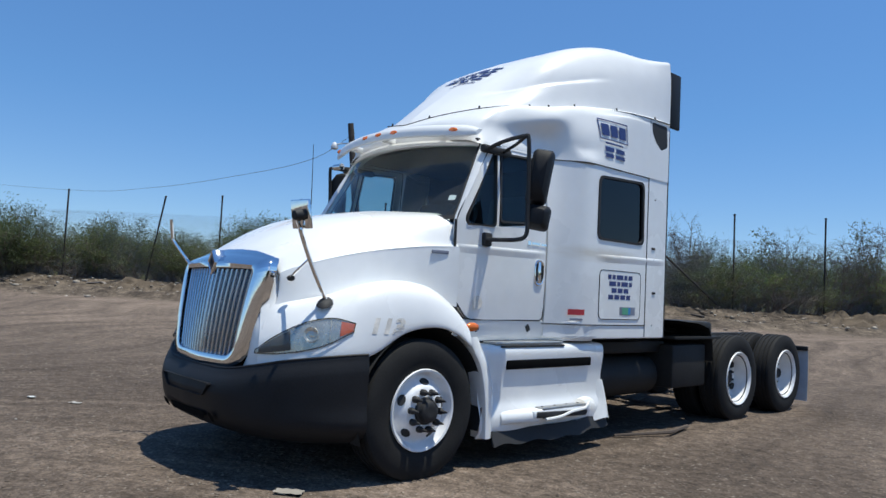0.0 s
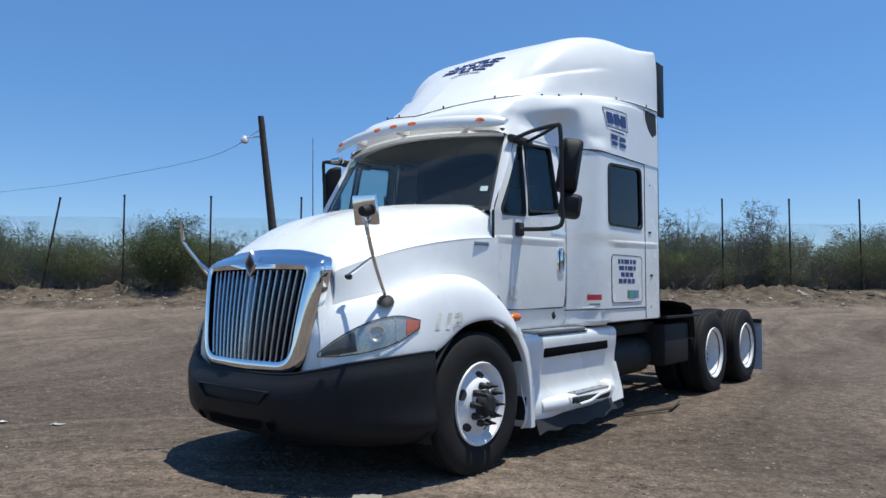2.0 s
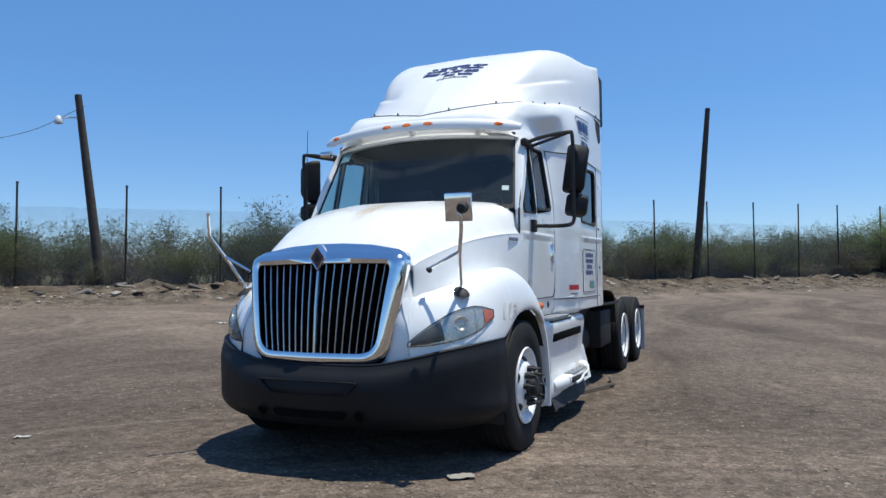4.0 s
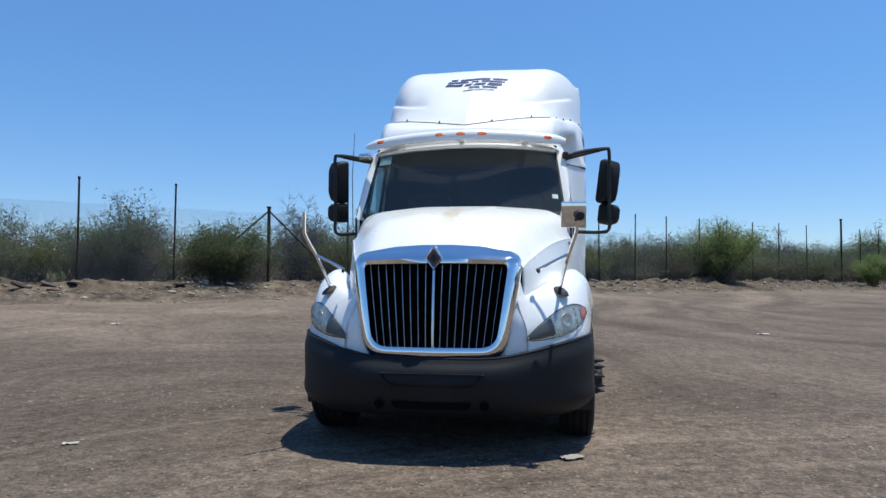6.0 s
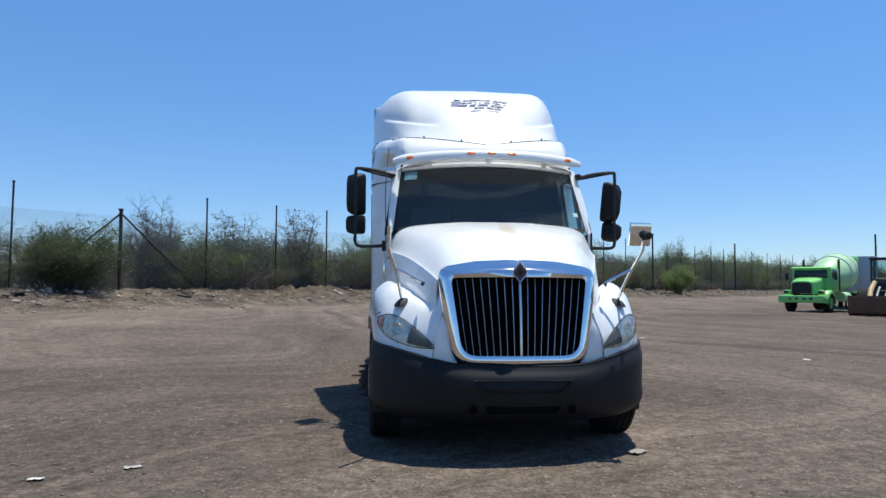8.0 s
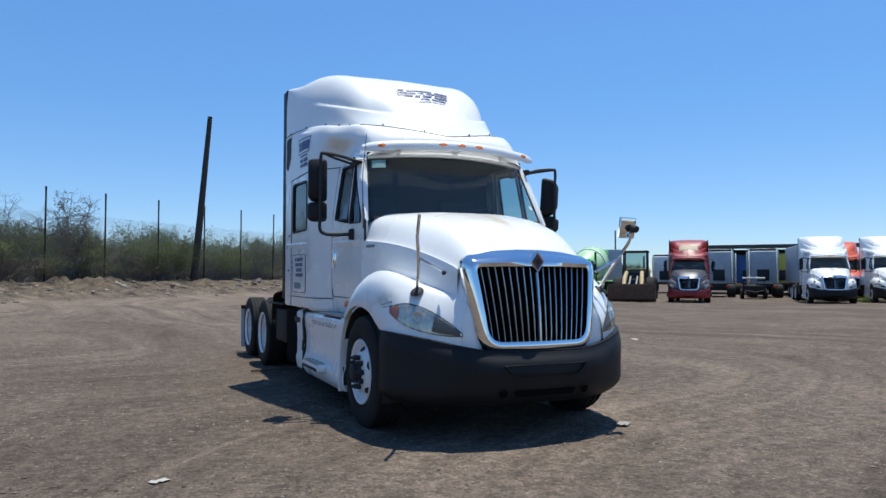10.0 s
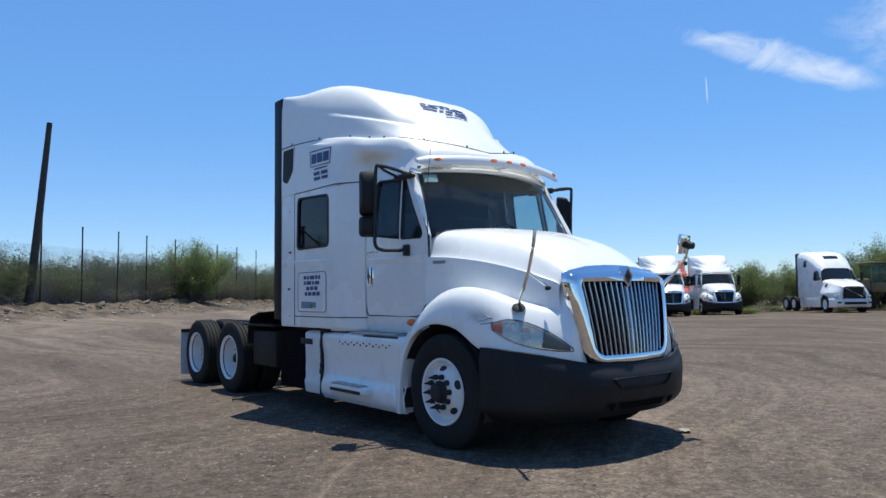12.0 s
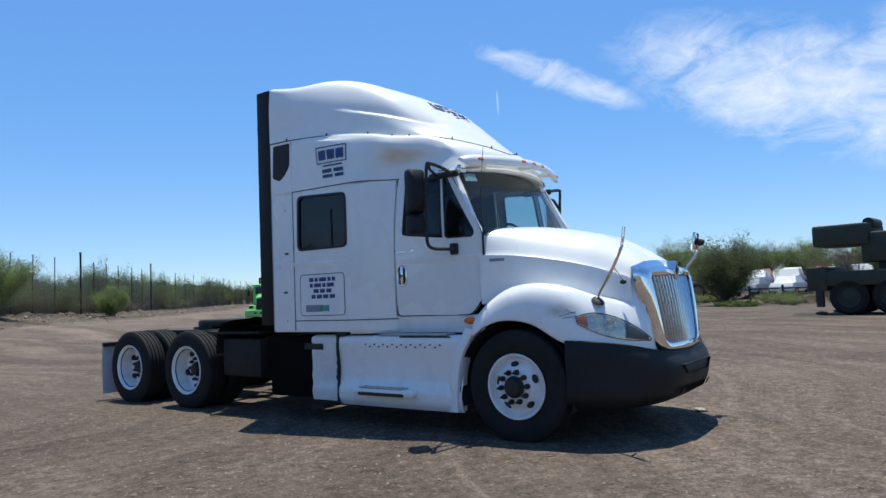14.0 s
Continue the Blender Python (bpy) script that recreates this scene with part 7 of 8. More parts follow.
litter(5.55, 11.35, 0.14, 20, "white scrap of paper on the dirt")
litter(6.73, 5.97, 0.09, 70, "white scrap of paper on the dirt")
# grey crumpled sheet added to stand for a clump of pale stones
litter(-2.88, -1.16, 0.06, 30, "crumpled sheet in place of a pale stone clump", mat("stone_clump_grey", (0.42, 0.39, 0.35), 0.85))
litter(-3.44, -1.44, 0.05, 10, "white scrap of paper on the dirt")
litter(1.03, -0.93, 0.09, 40, "pale crumpled scrap before the wheel", mat("pale_scrap", (0.30, 0.27, 0.23), 0.8))
litter(-9.5, 9.0, 0.10, 0, "white scrap of paper on the dirt")
litter(-3.4, 33.2, 0.22, 45, "white bag at the bank")
litter(9.2, 42.4, 0.20, 45, "white bag at the bank")
litter(-16.9, 16.3, 0.25, 45, "pink plastic sheet on the bank", mat("pink_plastic", (0.5, 0.22, 0.20), 0.6))
# a stick on the ground under the frame
STICK = mat("dry_stick", (0.10, 0.075, 0.058), 0.9, var=0.3)
solo("dry_stick", Shape().tube([(-1.52, 3.96, 0.03), (-1.20, 3.95, 0.045), (-0.83, 4.0, 0.03)], [0.018, 0.022, 0.014], 6), STICK, "dry wooden stick on the dirt beside the truck", "stick")
solo("dry_stick", Shape().tube([(1.15, 3.8, 0.03), (1.3, 3.2, 0.05), (1.05, 2.6, 0.03)], [0.02, 0.02, 0.012], 6), STICK, "dry wooden stick on the dirt beside the truck", "stick")


# ---- vehicles across the yard ----
GREEN = mat("mixer_green", (0.22, 0.60, 0.17), 0.4, var=0.15, scale=2)
PALE_GREEN = mat("drum_green", (0.42, 0.66, 0.37), 0.45, var=0.15, scale=2)
RED_PAINT = mat("red_paint", (0.29, 0.030, 0.036), 0.45, var=0.18, scale=2, coat=0.1)
PRIMER = mat("dull_grey_paint", (0.085, 0.080, 0.088), 0.42, var=0.25, scale=2, coat=0.2)
ORANGE = mat("orange_paint", (0.62, 0.10, 0.04), 0.35, var=0.1)
PALE_CAB = mat("chalky_paint", (0.46, 0.48, 0.50), 0.55, var=0.15, scale=2)
GREY_PAINT = mat("grey_paint", (0.30, 0.32, 0.35), 0.45, var=0.15, scale=2)
BLUE_PAINT = mat("blue_paint", (0.04, 0.16, 0.45), 0.4, var=0.1)
YELLOW = mat("loader_yellow", (0.21, 0.145, 0.06), 0.6, var=0.35, scale=3)
RUST = mat("rusty_steel", (0.11, 0.060, 0.035), 0.85, var=0.4, scale=4, fine=30, bump=0.3)
OLIVE = mat("army_green", (0.030, 0.036, 0.024), 0.7, var=0.3, scale=3)
DARK_PANE = mat("dark_window", (0.015, 0.02, 0.025), 0.08, var=0.1)
TRAILER_WHITE = mat("trailer_skin", (0.42, 0.45, 0.48), 0.5, var=0.12, scale=1.5)
SHED_ROOF = mat("shed_roof", (0.07, 0.065, 0.06), 0.8, var=0.3)

UNIQUE = ("company_mark", "small_print", "locker_print", "permit_sticker", "torn_corner", "trim_hole", "warning_sticker", "faded_seal", "fairing_mark", "hood_mirror", "mirror_ball",
          "rubber_flap", "bent_skirt_end", "bare_backing", "skirt_slot", "split_joint", "split_tab", "scuff", "fleet_number", "screen_sticker", "hood_badge", "skirt_rear", "bullet_lamp", "emblem_inlay", "step_nose", "step_gap", "bent_strip", "bent_flange", "tread_gap", "sill_hole")


def parked_semi(x, y, rz, label, paint=None):
    """Another tractor of the same make, without this one's marks and damage."""
    t = copy_thing(semi, pose(x, y, ground_height(x, y), 0, 0, rz))
    for ob in list(t.children_recursive):
        if ob.name.split(".")[0] in UNIQUE:
            bpy.data.objects.remove(ob)
    if paint:
        for ob in t.children_recursive:
            if ob.data.materials and ob.data.materials[0] in (WHITE, FAIRING_WHITE, HOOD_WHITE) and ob.name.split(".")[0] not in ("side_skirt",):
                ob.material_slots[0].link = "OBJECT"
                ob.material_slots[0].material = paint
    tagged(t, label, "truck", "tractors parked across the yard")
    return t


parked_semi(32.56, 21.17, -43, "white sleeper-cab semi tractor parked across the yard")
parked_semi(36.1, 19.9, -45, "white sleeper-cab semi tractor parked beside its twin")
red_semi = parked_semi(27.6, 26.8, -43, "semi tractor with a dark red roof and dull grey hood", RED_PAINT)
for ob in red_semi.children_recursive:
    kind = ob.name.split(".")[0]
    if kind in ("hood", "wing", "nose_panel", "bumper"):
        ob.material_slots[0].link = "OBJECT"
        ob.material_slots[0].material = RED_PAINT if kind == "bumper" else PRIMER
fairing_patch = Shape().grid([[on_fairing(x, y, 0.012) for x in np.linspace(-0.55, 0.55, 10)] for y in np.linspace(1.12, 1.46, 6)])
part("fairing_patch", fairing_patch, mat("faded_tan_panel", (0.42, 0.33, 0.22), 0.6, var=0.2), red_semi, "faded tan panel on the roof fairing")
for sx in (1, -1):
    part("fairing_extender", Shape().box((sx * 1.13, 2.2, 3.45), (0.05, 1.3, 0.75), 0.02), MATT_BLACK, red_semi)
parked_semi(38.4, 24.6, -43, "orange semi tractor behind the white ones", ORANGE)


def simple_wheel(parent, x, y, r, w, rim=RIM_WHITE):
    s = 1 if x > 0 else -1
    m = pose(x, y, r, 0, 0, 0 if s > 0 else 180)
    wh = part("wheel", Shape().lathe([(r * 0.56, -0.02), (r * 0.6, 0.0), (r * 0.56, 0.0), (r * 0.5, -0.06), (r * 0.3, -0.05), (r * 0.2, 0.0), (0.0, 0.0)], 20), rim, parent, m=m)
    part("tyre", Shape().lathe([(r * 0.58, -w), (r * 0.85, -w * 1.05), (r, -w * 0.9), (r, -w * 0.1), (r * 0.85, 0.03), (r * 0.58, 0.0)], 24), RUBBER, wh)
    return wh


def other_semi(x, y, rz):
    """A rounder white tractor with a raked one-piece sleeper roof."""
    t = thing("semi_truck", "white round-roofed sleeper semi tractor parked across the yard", "truck", "tractors parked across the yard", at=(x, y, ground_height(x, y)), rz=rz)
    rows = []
    for yy, zc, sx, sz, bx, low in ((-1.22, 1.58, 0.56, 1.54, 0.66, 0.80), (-1.1, 1.66, 0.62, 1.60, 0.84, 0.76), (-0.9, 1.74, 0.70, 1.66, 1.0, 0.70), (-0.62, 1.82, 0.76, 1.73, 1.12, 0.70), (-0.48, 1.86, 0.79, 1.76, 1.16, 0.92),
                                    (0.0, 1.95, 0.86, 1.85, 1.20, 1.07), (0.42, 2.03, 0.93, 1.92, 1.20, 0.95), (0.55, 2.05, 0.95, 1.94, 1.20, 0.62)):
        rows.append([(0, yy, zc), (sx * 0.6, yy, zc - 0.01), (sx, yy, sz), (0.5 * sx + 0.5 * bx - 0.04, yy, 0.5 * sz + 0.66), (bx - 0.03, yy, 1.24), (bx, yy, 1.12), (bx, yy, low)])
    hood = part("hood", Shape().mirrored(patch(rows, 34, 26)), WHITE, t, angle=60)
    rows = []
    for yy, zc, sx, sz, bx in ((0.88, 2.74, 0.70, 2.70, 0.96), (1.1, 2.98, 0.78, 2.90, 1.02), (1.5, 3.34, 0.86, 3.22, 1.10), (2.0, 3.64, 0.95, 3.52, 1.18), (2.6, 3.84, 1.02, 3.72, 1.22), (3.55, 3.90, 1.06, 3.80, 1.23)):
        rows.append([(0, yy, zc), (sx * 0.6, yy, zc - 0.01), (sx, yy, sz), (bx - 0.03, yy, sz - 0.22), (bx, yy, sz - 0.5), (bx, yy, 1.9), (bx, yy, 0.9)])
    sleeper = part("sleeper", Shape().mirrored(patch(rows, 28, 26)), WHITE, t, "white one-piece sleeper body", angle=60)
    part("back_panel", Shape().box((0, 3.56, 2.35), (2.4, 0.06, 2.9), 0.02), MATT_BLACK, t)
    part("windshield", Shape().mirrored(patch([[(0, 0.40, 2.02), (0.6, 0.44, 2.0), (1.02, 0.58, 1.97)], [(0, 0.88, 2.72), (0.55, 0.90, 2.71), (0.92, 0.98, 2.66)]], 6, 12)), DARK_PANE, t)
    for s in (1, -1):
        g = [[(s * (1.04 + 0.14 * smooth(0.4, 1.6, yy) - 0.10 * smooth(1.9, 2.7, z)), yy + 0.32 * smooth(1.9, 2.7, z) * smooth(1.3, 0.5, yy), z) for yy in np.linspace(0.52, 1.65, 8)] for z in (0.92, 1.5, 1.95, 2.35, 2.72)]
        door = part("door", Shape().grid(g, s < 0), WHITE, t)
        part("door_glass", Shape().fan([(s * (1.045 + 0.14 * smooth(0.4, 1.6, yy) - 0.10 * smooth(1.9, 2.7, z) + 0.012), yy, z) for yy, z in round_poly([(0.70, 1.98), (1.42, 1.98), (1.42, 2.58), (1.0, 2.58)], 0.08, 4)], s < 0), DARK_PANE, door)
        part("sleeper_window", Shape().box((s * 1.20, 2.45, 3.06), (0.06, 0.42, 0.42), 0.02), DARK_PANE, sleeper)
        part("side_extender", Shape().box((s * 1.19, 3.72, 2.35), (0.05, 0.34, 2.85), 0.015), MATT_BLACK, t)
        part("side_skirt", Shape().box((s * 1.13, 2.0, 0.62), (0.14, 2.9, 0.62), 0.05), WHITE, t)
        part("headlight", Shape().box((s * 0.88, -1.06, 1.0), (0.34, 0.16, 0.22), 0.07, pose(0, 0, 0, 0, s * 10, s * 34)), SILVER, hood, "clear swept headlight")
        part("hood_vent", Shape().box((s * 1.0, 0.10, 1.62), (0.05, 0.42, 0.10), 0.02, pose(0, 0, 0, -35, 0, 0)), MATT_BLACK, hood)
        part("mirror", Shape().box((s * 1.38, 0.62, 2.22), (0.17, 0.14, 0.55), 0.05), BLACK_PLASTIC, door)
        part("mirror_arm", Shape().tube([(s * 1.0, 0.7, 2.1), (s * 1.38, 0.66, 2.1)], 0.03, 6), BLACK_PLASTIC, door)
        part("bumper_lamp", Shape().box((s * 0.88, -1.30, 0.62), (0.2, 0.08, 0.1), 0.03, pose(0, 0, 0, 0, 0, s * 16)), MATT_BLACK, t)
        for yy in (0.0, 4.6, 5.9):
            simple_wheel(t, s * 1.15, yy, 0.5, 0.3)
        part("frame_rail", Shape().box((s * 0.42, 4.2, 0.8), (0.09, 5.0, 0.25), 0.01), FRAME_BLACK, t)
    part("roof_window", Shape().box((0, 1.62, 3.44), (0.85, 0.30, 0.05), 0.02, pose(0, 0, 0, 33, 0, 0)), DARK_PANE, sleeper)
    part("grille", Shape().box((0, -1.22, 1.20), (1.06, 0.10, 0.66), 0.06), MATT_BLACK, t)
    part("grille_bar", Shape().box((0, -1.28, 1.20), (1.10, 0.02, 0.045), 0.008, pose(0, 0, 0, 0, 30, 0)), CHROME, t)
    net = [[(xx, yy, z) for yy, z in ((y0 + 0.10, 0.86), (y0, 0.80), (y0 - 0.03, 0.6), (y0 + 0.02, 0.40), (y0 + 0.16, 0.33))] for xx, y0 in ((0, -1.32), (0.5, -1.30), (0.85, -1.20), (1.08, -0.98), (1.2, -0.62))]
    bumper = part("bumper", Shape().mirrored(patch(net, 16, 12), True), WHITE, t, "white wrap-around bumper", angle=60)
    part("bumper_slot", Shape().box((0, -1.36, 0.58), (1.25, 0.05, 0.15), 0.02), MATT_BLACK, bumper)
    return t


other_semi(40.65, 14.45, -42)


def mixer(x, y, rz):
    t = thing("concrete_mixer_truck", "bright green concrete mixer truck with a pale green drum", "truck", at=(x, y, ground_height(x, y)), rz=rz)
    rows = [[(0, yy, z), (w * 0.7, yy, z - 0.02), (w, yy, z - 0.10), (w + 0.03, yy, z - 0.35), (w + 0.05, yy, 1.0)] for yy, z, w in ((-1.12, 1.66, 0.50), (-1.05, 1.76, 0.56), (-0.6, 1.84, 0.64), (0.3, 2.0, 0.76))]
    part("hood", Shape().mirrored(patch(rows, 14, 16)), GREEN, t, "green sloping hood", angle=60)
    part("grille", Shape().box((0, -1.10, 1.33), (1.02, 0.08, 0.56), 0.04), MATT_BLACK, t)
    cab = part("cab", Shape().box((0, 1.0, 1.80), (2.1, 1.45, 1.5), 0.16, seg=3), GREEN, t, "green short cab")
    part("windshield", Shape().box((0, 0.285, 2.17), (1.78, 0.06, 0.52), 0.03, pose(0, 0, 0, -6, 0, 0)), DARK_PANE, cab)
    part("sun_visor", Shape().box((0, 0.22, 2.50), (2.0, 0.3, 0.05), 0.02, pose(0, 0, 0, 12, 0, 0)), GREEN, cab)
    part("bumper", Shape().box((0, -1.22, 0.74), (2.4, 0.25, 0.40), 0.06), GREEN, t)
    for k in (-0.55, -0.2, 0.2, 0.55):
        part("bumper_lamp", Shape().box((k, -1.35, 0.76), (0.16, 0.03, 0.1), 0.01), MATT_BLACK, t)
    for s in (1, -1):
        wing = [[(s * x, 0.62 * math.cos(a) + 0.0, 0.60 + 0.66 * math.sin(a) - dz) for x, dz in ((0.62, 0.0), (0.95, 0.0), (1.14, 0.03), (1.2, 0.10), (1.2, 0.2))] for a in np.linspace(-0.1, math.pi + 0.1, 14)]
        part("wing", Shape().grid(wing, s > 0), GREEN, t, "rounded green front wing", angle=60)
        part("headlight", Shape().box((s * 0.90, -0.80, 1.12), (0.34, 0.30, 0.24), 0.08), GREEN, t)
        part("headlight_glass", Shape().box((s * 0.90, -0.955, 1.12), (0.24, 0.02, 0.15), 0.008), DARK_PANE, t)
        part("door_glass", Shape().box((s * 1.05, 0.95, 2.15), (0.02, 0.8, 0.5), 0.008), DARK_PANE, cab)
        part("mirror", Shape().box((s * 1.3, 0.3, 2.0), (0.18, 0.06, 0.4), 0.03), MATT_BLACK, cab)
        part("mirror_arm", Shape().tube([(s * 1.02, 0.4, 2.15), (s * 1.3, 0.32, 2.15)], 0.02, 6), MATT_BLACK, cab)
        part("exhaust_stack", Shape().tube([(s * 0.95, 1.95, 1.2), (s * 0.95, 1.95, 3.0)], 0.07, 8), MATT_BLACK, t)
        for yy in (0.0, 4.4, 5.7):
            simple_wheel(t, s * 1.15, yy, 0.52, 0.34, GREEN)
        part("frame_rail", Shape().box((s * 0.42, 3.2, 0.85), (0.1, 7.4, 0.28), 0.01), FRAME_BLACK, t)
        part("rear_wing", Shape().box((s * 1.05, 5.05, 1.1), (0.5, 2.6, 0.08), 0.03), GREEN, t)
        part("side_tank", Shape().tube([(s * 0.95, 2.1, 0.85), (s * 0.95, 3.2, 0.85)], 0.27, 14), PALE_GREEN, t)
    m = Matrix.Translation((0, 4.3, 2.25)) @ Matrix.Rotation(radians(13), 4, "X") @ Matrix.Rotation(math.pi / 2, 4, "Z")
    part("drum", Shape().lathe([(0.0, -2.25), (0.55, -2.2), (0.85, -1.75), (1.12, -0.6), (1.16, 0.35), (1.06, 0.7), (0.6, 2.3), (0.5, 2.35), (0.0, 2.3)], 32, m), PALE_GREEN, t, "pale green rotating drum")
    for q in (-0.5, 0.35):
        part("drum_band", Shape().lathe([(1.10, q - 0.06), (1.185, q - 0.04), (1.185, q + 0.04), (1.10, q + 0.06)], 32, m), WORN_WHITE, t)
    part("charge_hopper", Shape().box((0, 6.7, 2.95), (1.1, 0.7, 0.7), 0.1), GREEN, t)
    t.matrix_basis = t.matrix_basis @ Matrix.Scale(1.07, 4)
    part("water_tank", Shape().tube([(-0.7, 2.0, 1.7), (0.7, 2.0, 1.7)], 0.28, 14), GREEN, t)
    return t


mixer(24.4, 34.3, -51)


def loader(x, y, rz, paint, label, cab_paint):
    t = thing("wheel_loader", label, "wheel loader", "wheel loaders in the yard", at=(x, y, ground_height(x, y)), rz=rz)
    prof = [(0.75, -0.55), (0.55, -0.68), (0.12, -0.62), (0.0, -0.15), (0.1, 0.1), (0.75, 0.2), (1.0, 0.12)]
    g = [[(xx, yy, z + 0.05) for z, yy in prof] for xx in np.linspace(-1.35, 1.35, 8)]
    bk = [[(xx, yy + 0.05, z + 0.07) for z, yy in prof] for xx in np.linspace(-1.35, 1.35, 8)]
    bucket = Shape().grid(g).grid(bk, True)
    for e in (g[0], g[-1]):
        bucket.fan(e)
    part("bucket", bucket.turn(Matrix.Rotation(math.pi, 4, "Z") @ Matrix.Translation((0, 0.5, 0))), RUST, t, "rusty brown loader bucket")
    part("bucket_face", Shape().box((0, -0.28, 0.55), (2.7, 0.06, 0.85), 0.02), RUST, t)
    for s in (1, -1):
        part("lift_arm", Shape().tube([(s * 0.5, 0.0, 0.7), (s * 0.5, 0.7, 1.35), (s * 0.45, 1.7, 1.75)], [0.11, 0.13, 0.12], 8), paint, t, "loader lift arm")
        part("tilt_ram", Shape().tube([(s * 0.2, 0.1, 0.95), (s * 0.2, 1.5, 1.5)], 0.06, 8), DULL_METAL, t)
        for yy in (1.7, 4.5):
            simple_wheel(t, s * 1.2, yy, 0.72, 0.5, cab_paint)
    part("front_frame", Shape().box((0, 1.7, 1.0), (1.2, 1.0, 0.7), 0.08), cab_paint, t)
    cab = part("cab", Shape().box((0, 3.2, 1.45), (1.5, 1.3, 0.6), 0.05), cab_paint, t, "boxy loader cab")
    part("cab_roof", Shape().box((0, 3.2, 3.05), (1.6, 1.45, 0.12), 0.04), cab_paint, cab)
    for sx in (1, -1):
        for yy in (2.6, 3.8):
            part("cab_pillar", Shape().box((sx * 0.7, yy, 2.35), (0.09, 0.09, 1.35), 0.02), cab_paint, cab)
        part("cab_glass", Shape().box((sx * 0.7, 3.2, 2.35), (0.02, 1.1, 1.2), 0.005), SIDE_GLASS, cab)
    part("cab_glass", Shape().box((0, 2.58, 2.35), (1.3, 0.02, 1.2), 0.005), SIDE_GLASS, cab)
    part("engine_cover", Shape().box((0, 4.8, 1.55), (1.5, 1.9, 0.95), 0.12), paint, t)
    part("exhaust", Shape().tube([(0.4, 4.6, 2.0), (0.4, 4.6, 2.8)], 0.06, 8), MATT_BLACK, t)
    return t


loader(23.95, 27.5, -43, mat("worn_loader_tan", (0.45, 0.33, 0.16), 0.6, var=0.3), "old wheel loader with a dark cab and rusty bucket", MATT_BLACK)
loader(48.75, 12.7, 47, YELLOW, "dull yellow wheel loader by the trees", YELLOW)


def crane(x, y, rz):
    t = thing("army_crane_truck", "dark olive military crane carrier with a boxy turret", "crane", at=(x, y, ground_height(x, y)), rz=rz)
    part("deck", Shape().box((0, 3.6, 1.35), (2.5, 7.2, 0.55), 0.05), OLIVE, t)
    part("rear_box", Shape().box((0, 0.3, 1.35), (2.55, 0.7, 0.9), 0.05), OLIVE, t)
    for k in range(3):
        part("tail_plate", Shape().box((-0.8 + 0.8 * k, -0.07, 1.3), (0.5, 0.05, 0.4), 0.02), OLIVE, t)
    for s in (1, -1):
        for yy in (1.35, 2.75, 5.6):
            simple_wheel(t, s * 1.25, yy, 0.66, 0.5, OLIVE)
        part("stowage_box", Shape().box((s * 1.05, 4.2, 1.0), (0.45, 1.0, 0.6), 0.04), OLIVE, t)
        part("outrigger", Shape().box((s * 1.1, 0.35, 0.75), (0.25, 0.25, 0.9), 0.03), OLIVE, t)
        part("outrigger_foot", Shape().lathe([(0.0, 0.0), (0.22, 0.0), (0.2, 0.08), (0.06, 0.12)], 16, Matrix.Translation((s * 1.1, 0.35, 0.02)) @ Matrix.Rotation(-math.pi / 2, 4, "Y")), OLIVE, t)
    part("turntable", Shape().lathe([(0.9, 0.0), (0.9, 0.25), (0.75, 0.4)], 24, Matrix.Translation((0, 3.0, 1.6)) @ Matrix.Rotation(-math.pi / 2, 4, "Y")), OLIVE, t)
    turret = part("turret", Shape().box((0, 3.1, 2.45), (2.0, 2.6, 1.1), 0.08), OLIVE, t, "olive crane turret")
    part("counterweight", Shape().box((0, 1.15, 2.95), (2.3, 1.9, 0.8), 0.1), OLIVE, turret)
    part("hose_drum", Shape().tube([(-0.6, 2.0, 3.35), (0.6, 2.0, 3.35)], 0.2, 14), OLIVE, turret)
    part("boom", Shape().box((0, 5.8, 3.15), (0.7, 6.4, 0.75), 0.05, pose(0, 0, 0, 2, 0, 0)), OLIVE, turret)
    part("crane_cab", Shape().box((0.8, 4.3, 2.6), (0.7, 1.3, 1.5), 0.08), OLIVE, turret)
    part("cab_glass", Shape().box((1.16, 4.3, 2.8), (0.02, 0.9, 0.7), 0.01), DARK_PANE, turret)
    part("winch_plate", Shape().box((-1.02, 3.1, 2.7), (0.03, 0.8, 0.4), 0.01), GREY_PAINT, turret)
    return t


crane(24.5, 1.5, 172)


def box_trailer(x, y, rz, l, h, material, label):
    t = thing("box_trailer", label, "trailer", "trailers behind the yard", at=(x, y, ground_height(x, y)), rz=rz)
    part("box", Shape().box((0, l / 2, 1.15 + h / 2), (2.5, l, h), 0.04), material, t)
    for k in range(int(l / 0.6)):
        for s in (1, -1):
            part("wall_rib", shared("wall_rib%.1f" % h, lambda: Shape().box((0, 0, 0), (0.03, 0.06, h - 0.1), 0.008), material), material, t, m=pose(s * 1.26, 0.3 + 0.6 * k, 1.15 + h / 2))
    for s in (1, -1):
        simple_wheel(t, s * 1.2, l - 1.2, 0.5, 0.3)
        simple_wheel(t, s * 1.2, l - 2.4, 0.5, 0.3)
        part("landing_leg", Shape().box((s * 0.7, 2.0, 0.6), (0.12, 0.12, 1.15), 0.01), FRAME_BLACK, t)
    part("door_bar", Shape().box((0.2, -0.02, 1.15 + h / 2), (0.05, 0.05, h - 0.2), 0.01), DULL_METAL, t)
    return t


box_trailer(31.9, 40.7, -34, 10, 2.6, TRAILER_WHITE, "grey box trailer behind the mixer")
box_trailer(40.0, 27.5, -43, 9, 2.7, TRAILER_WHITE, "grey box trailer behind the white tractors")


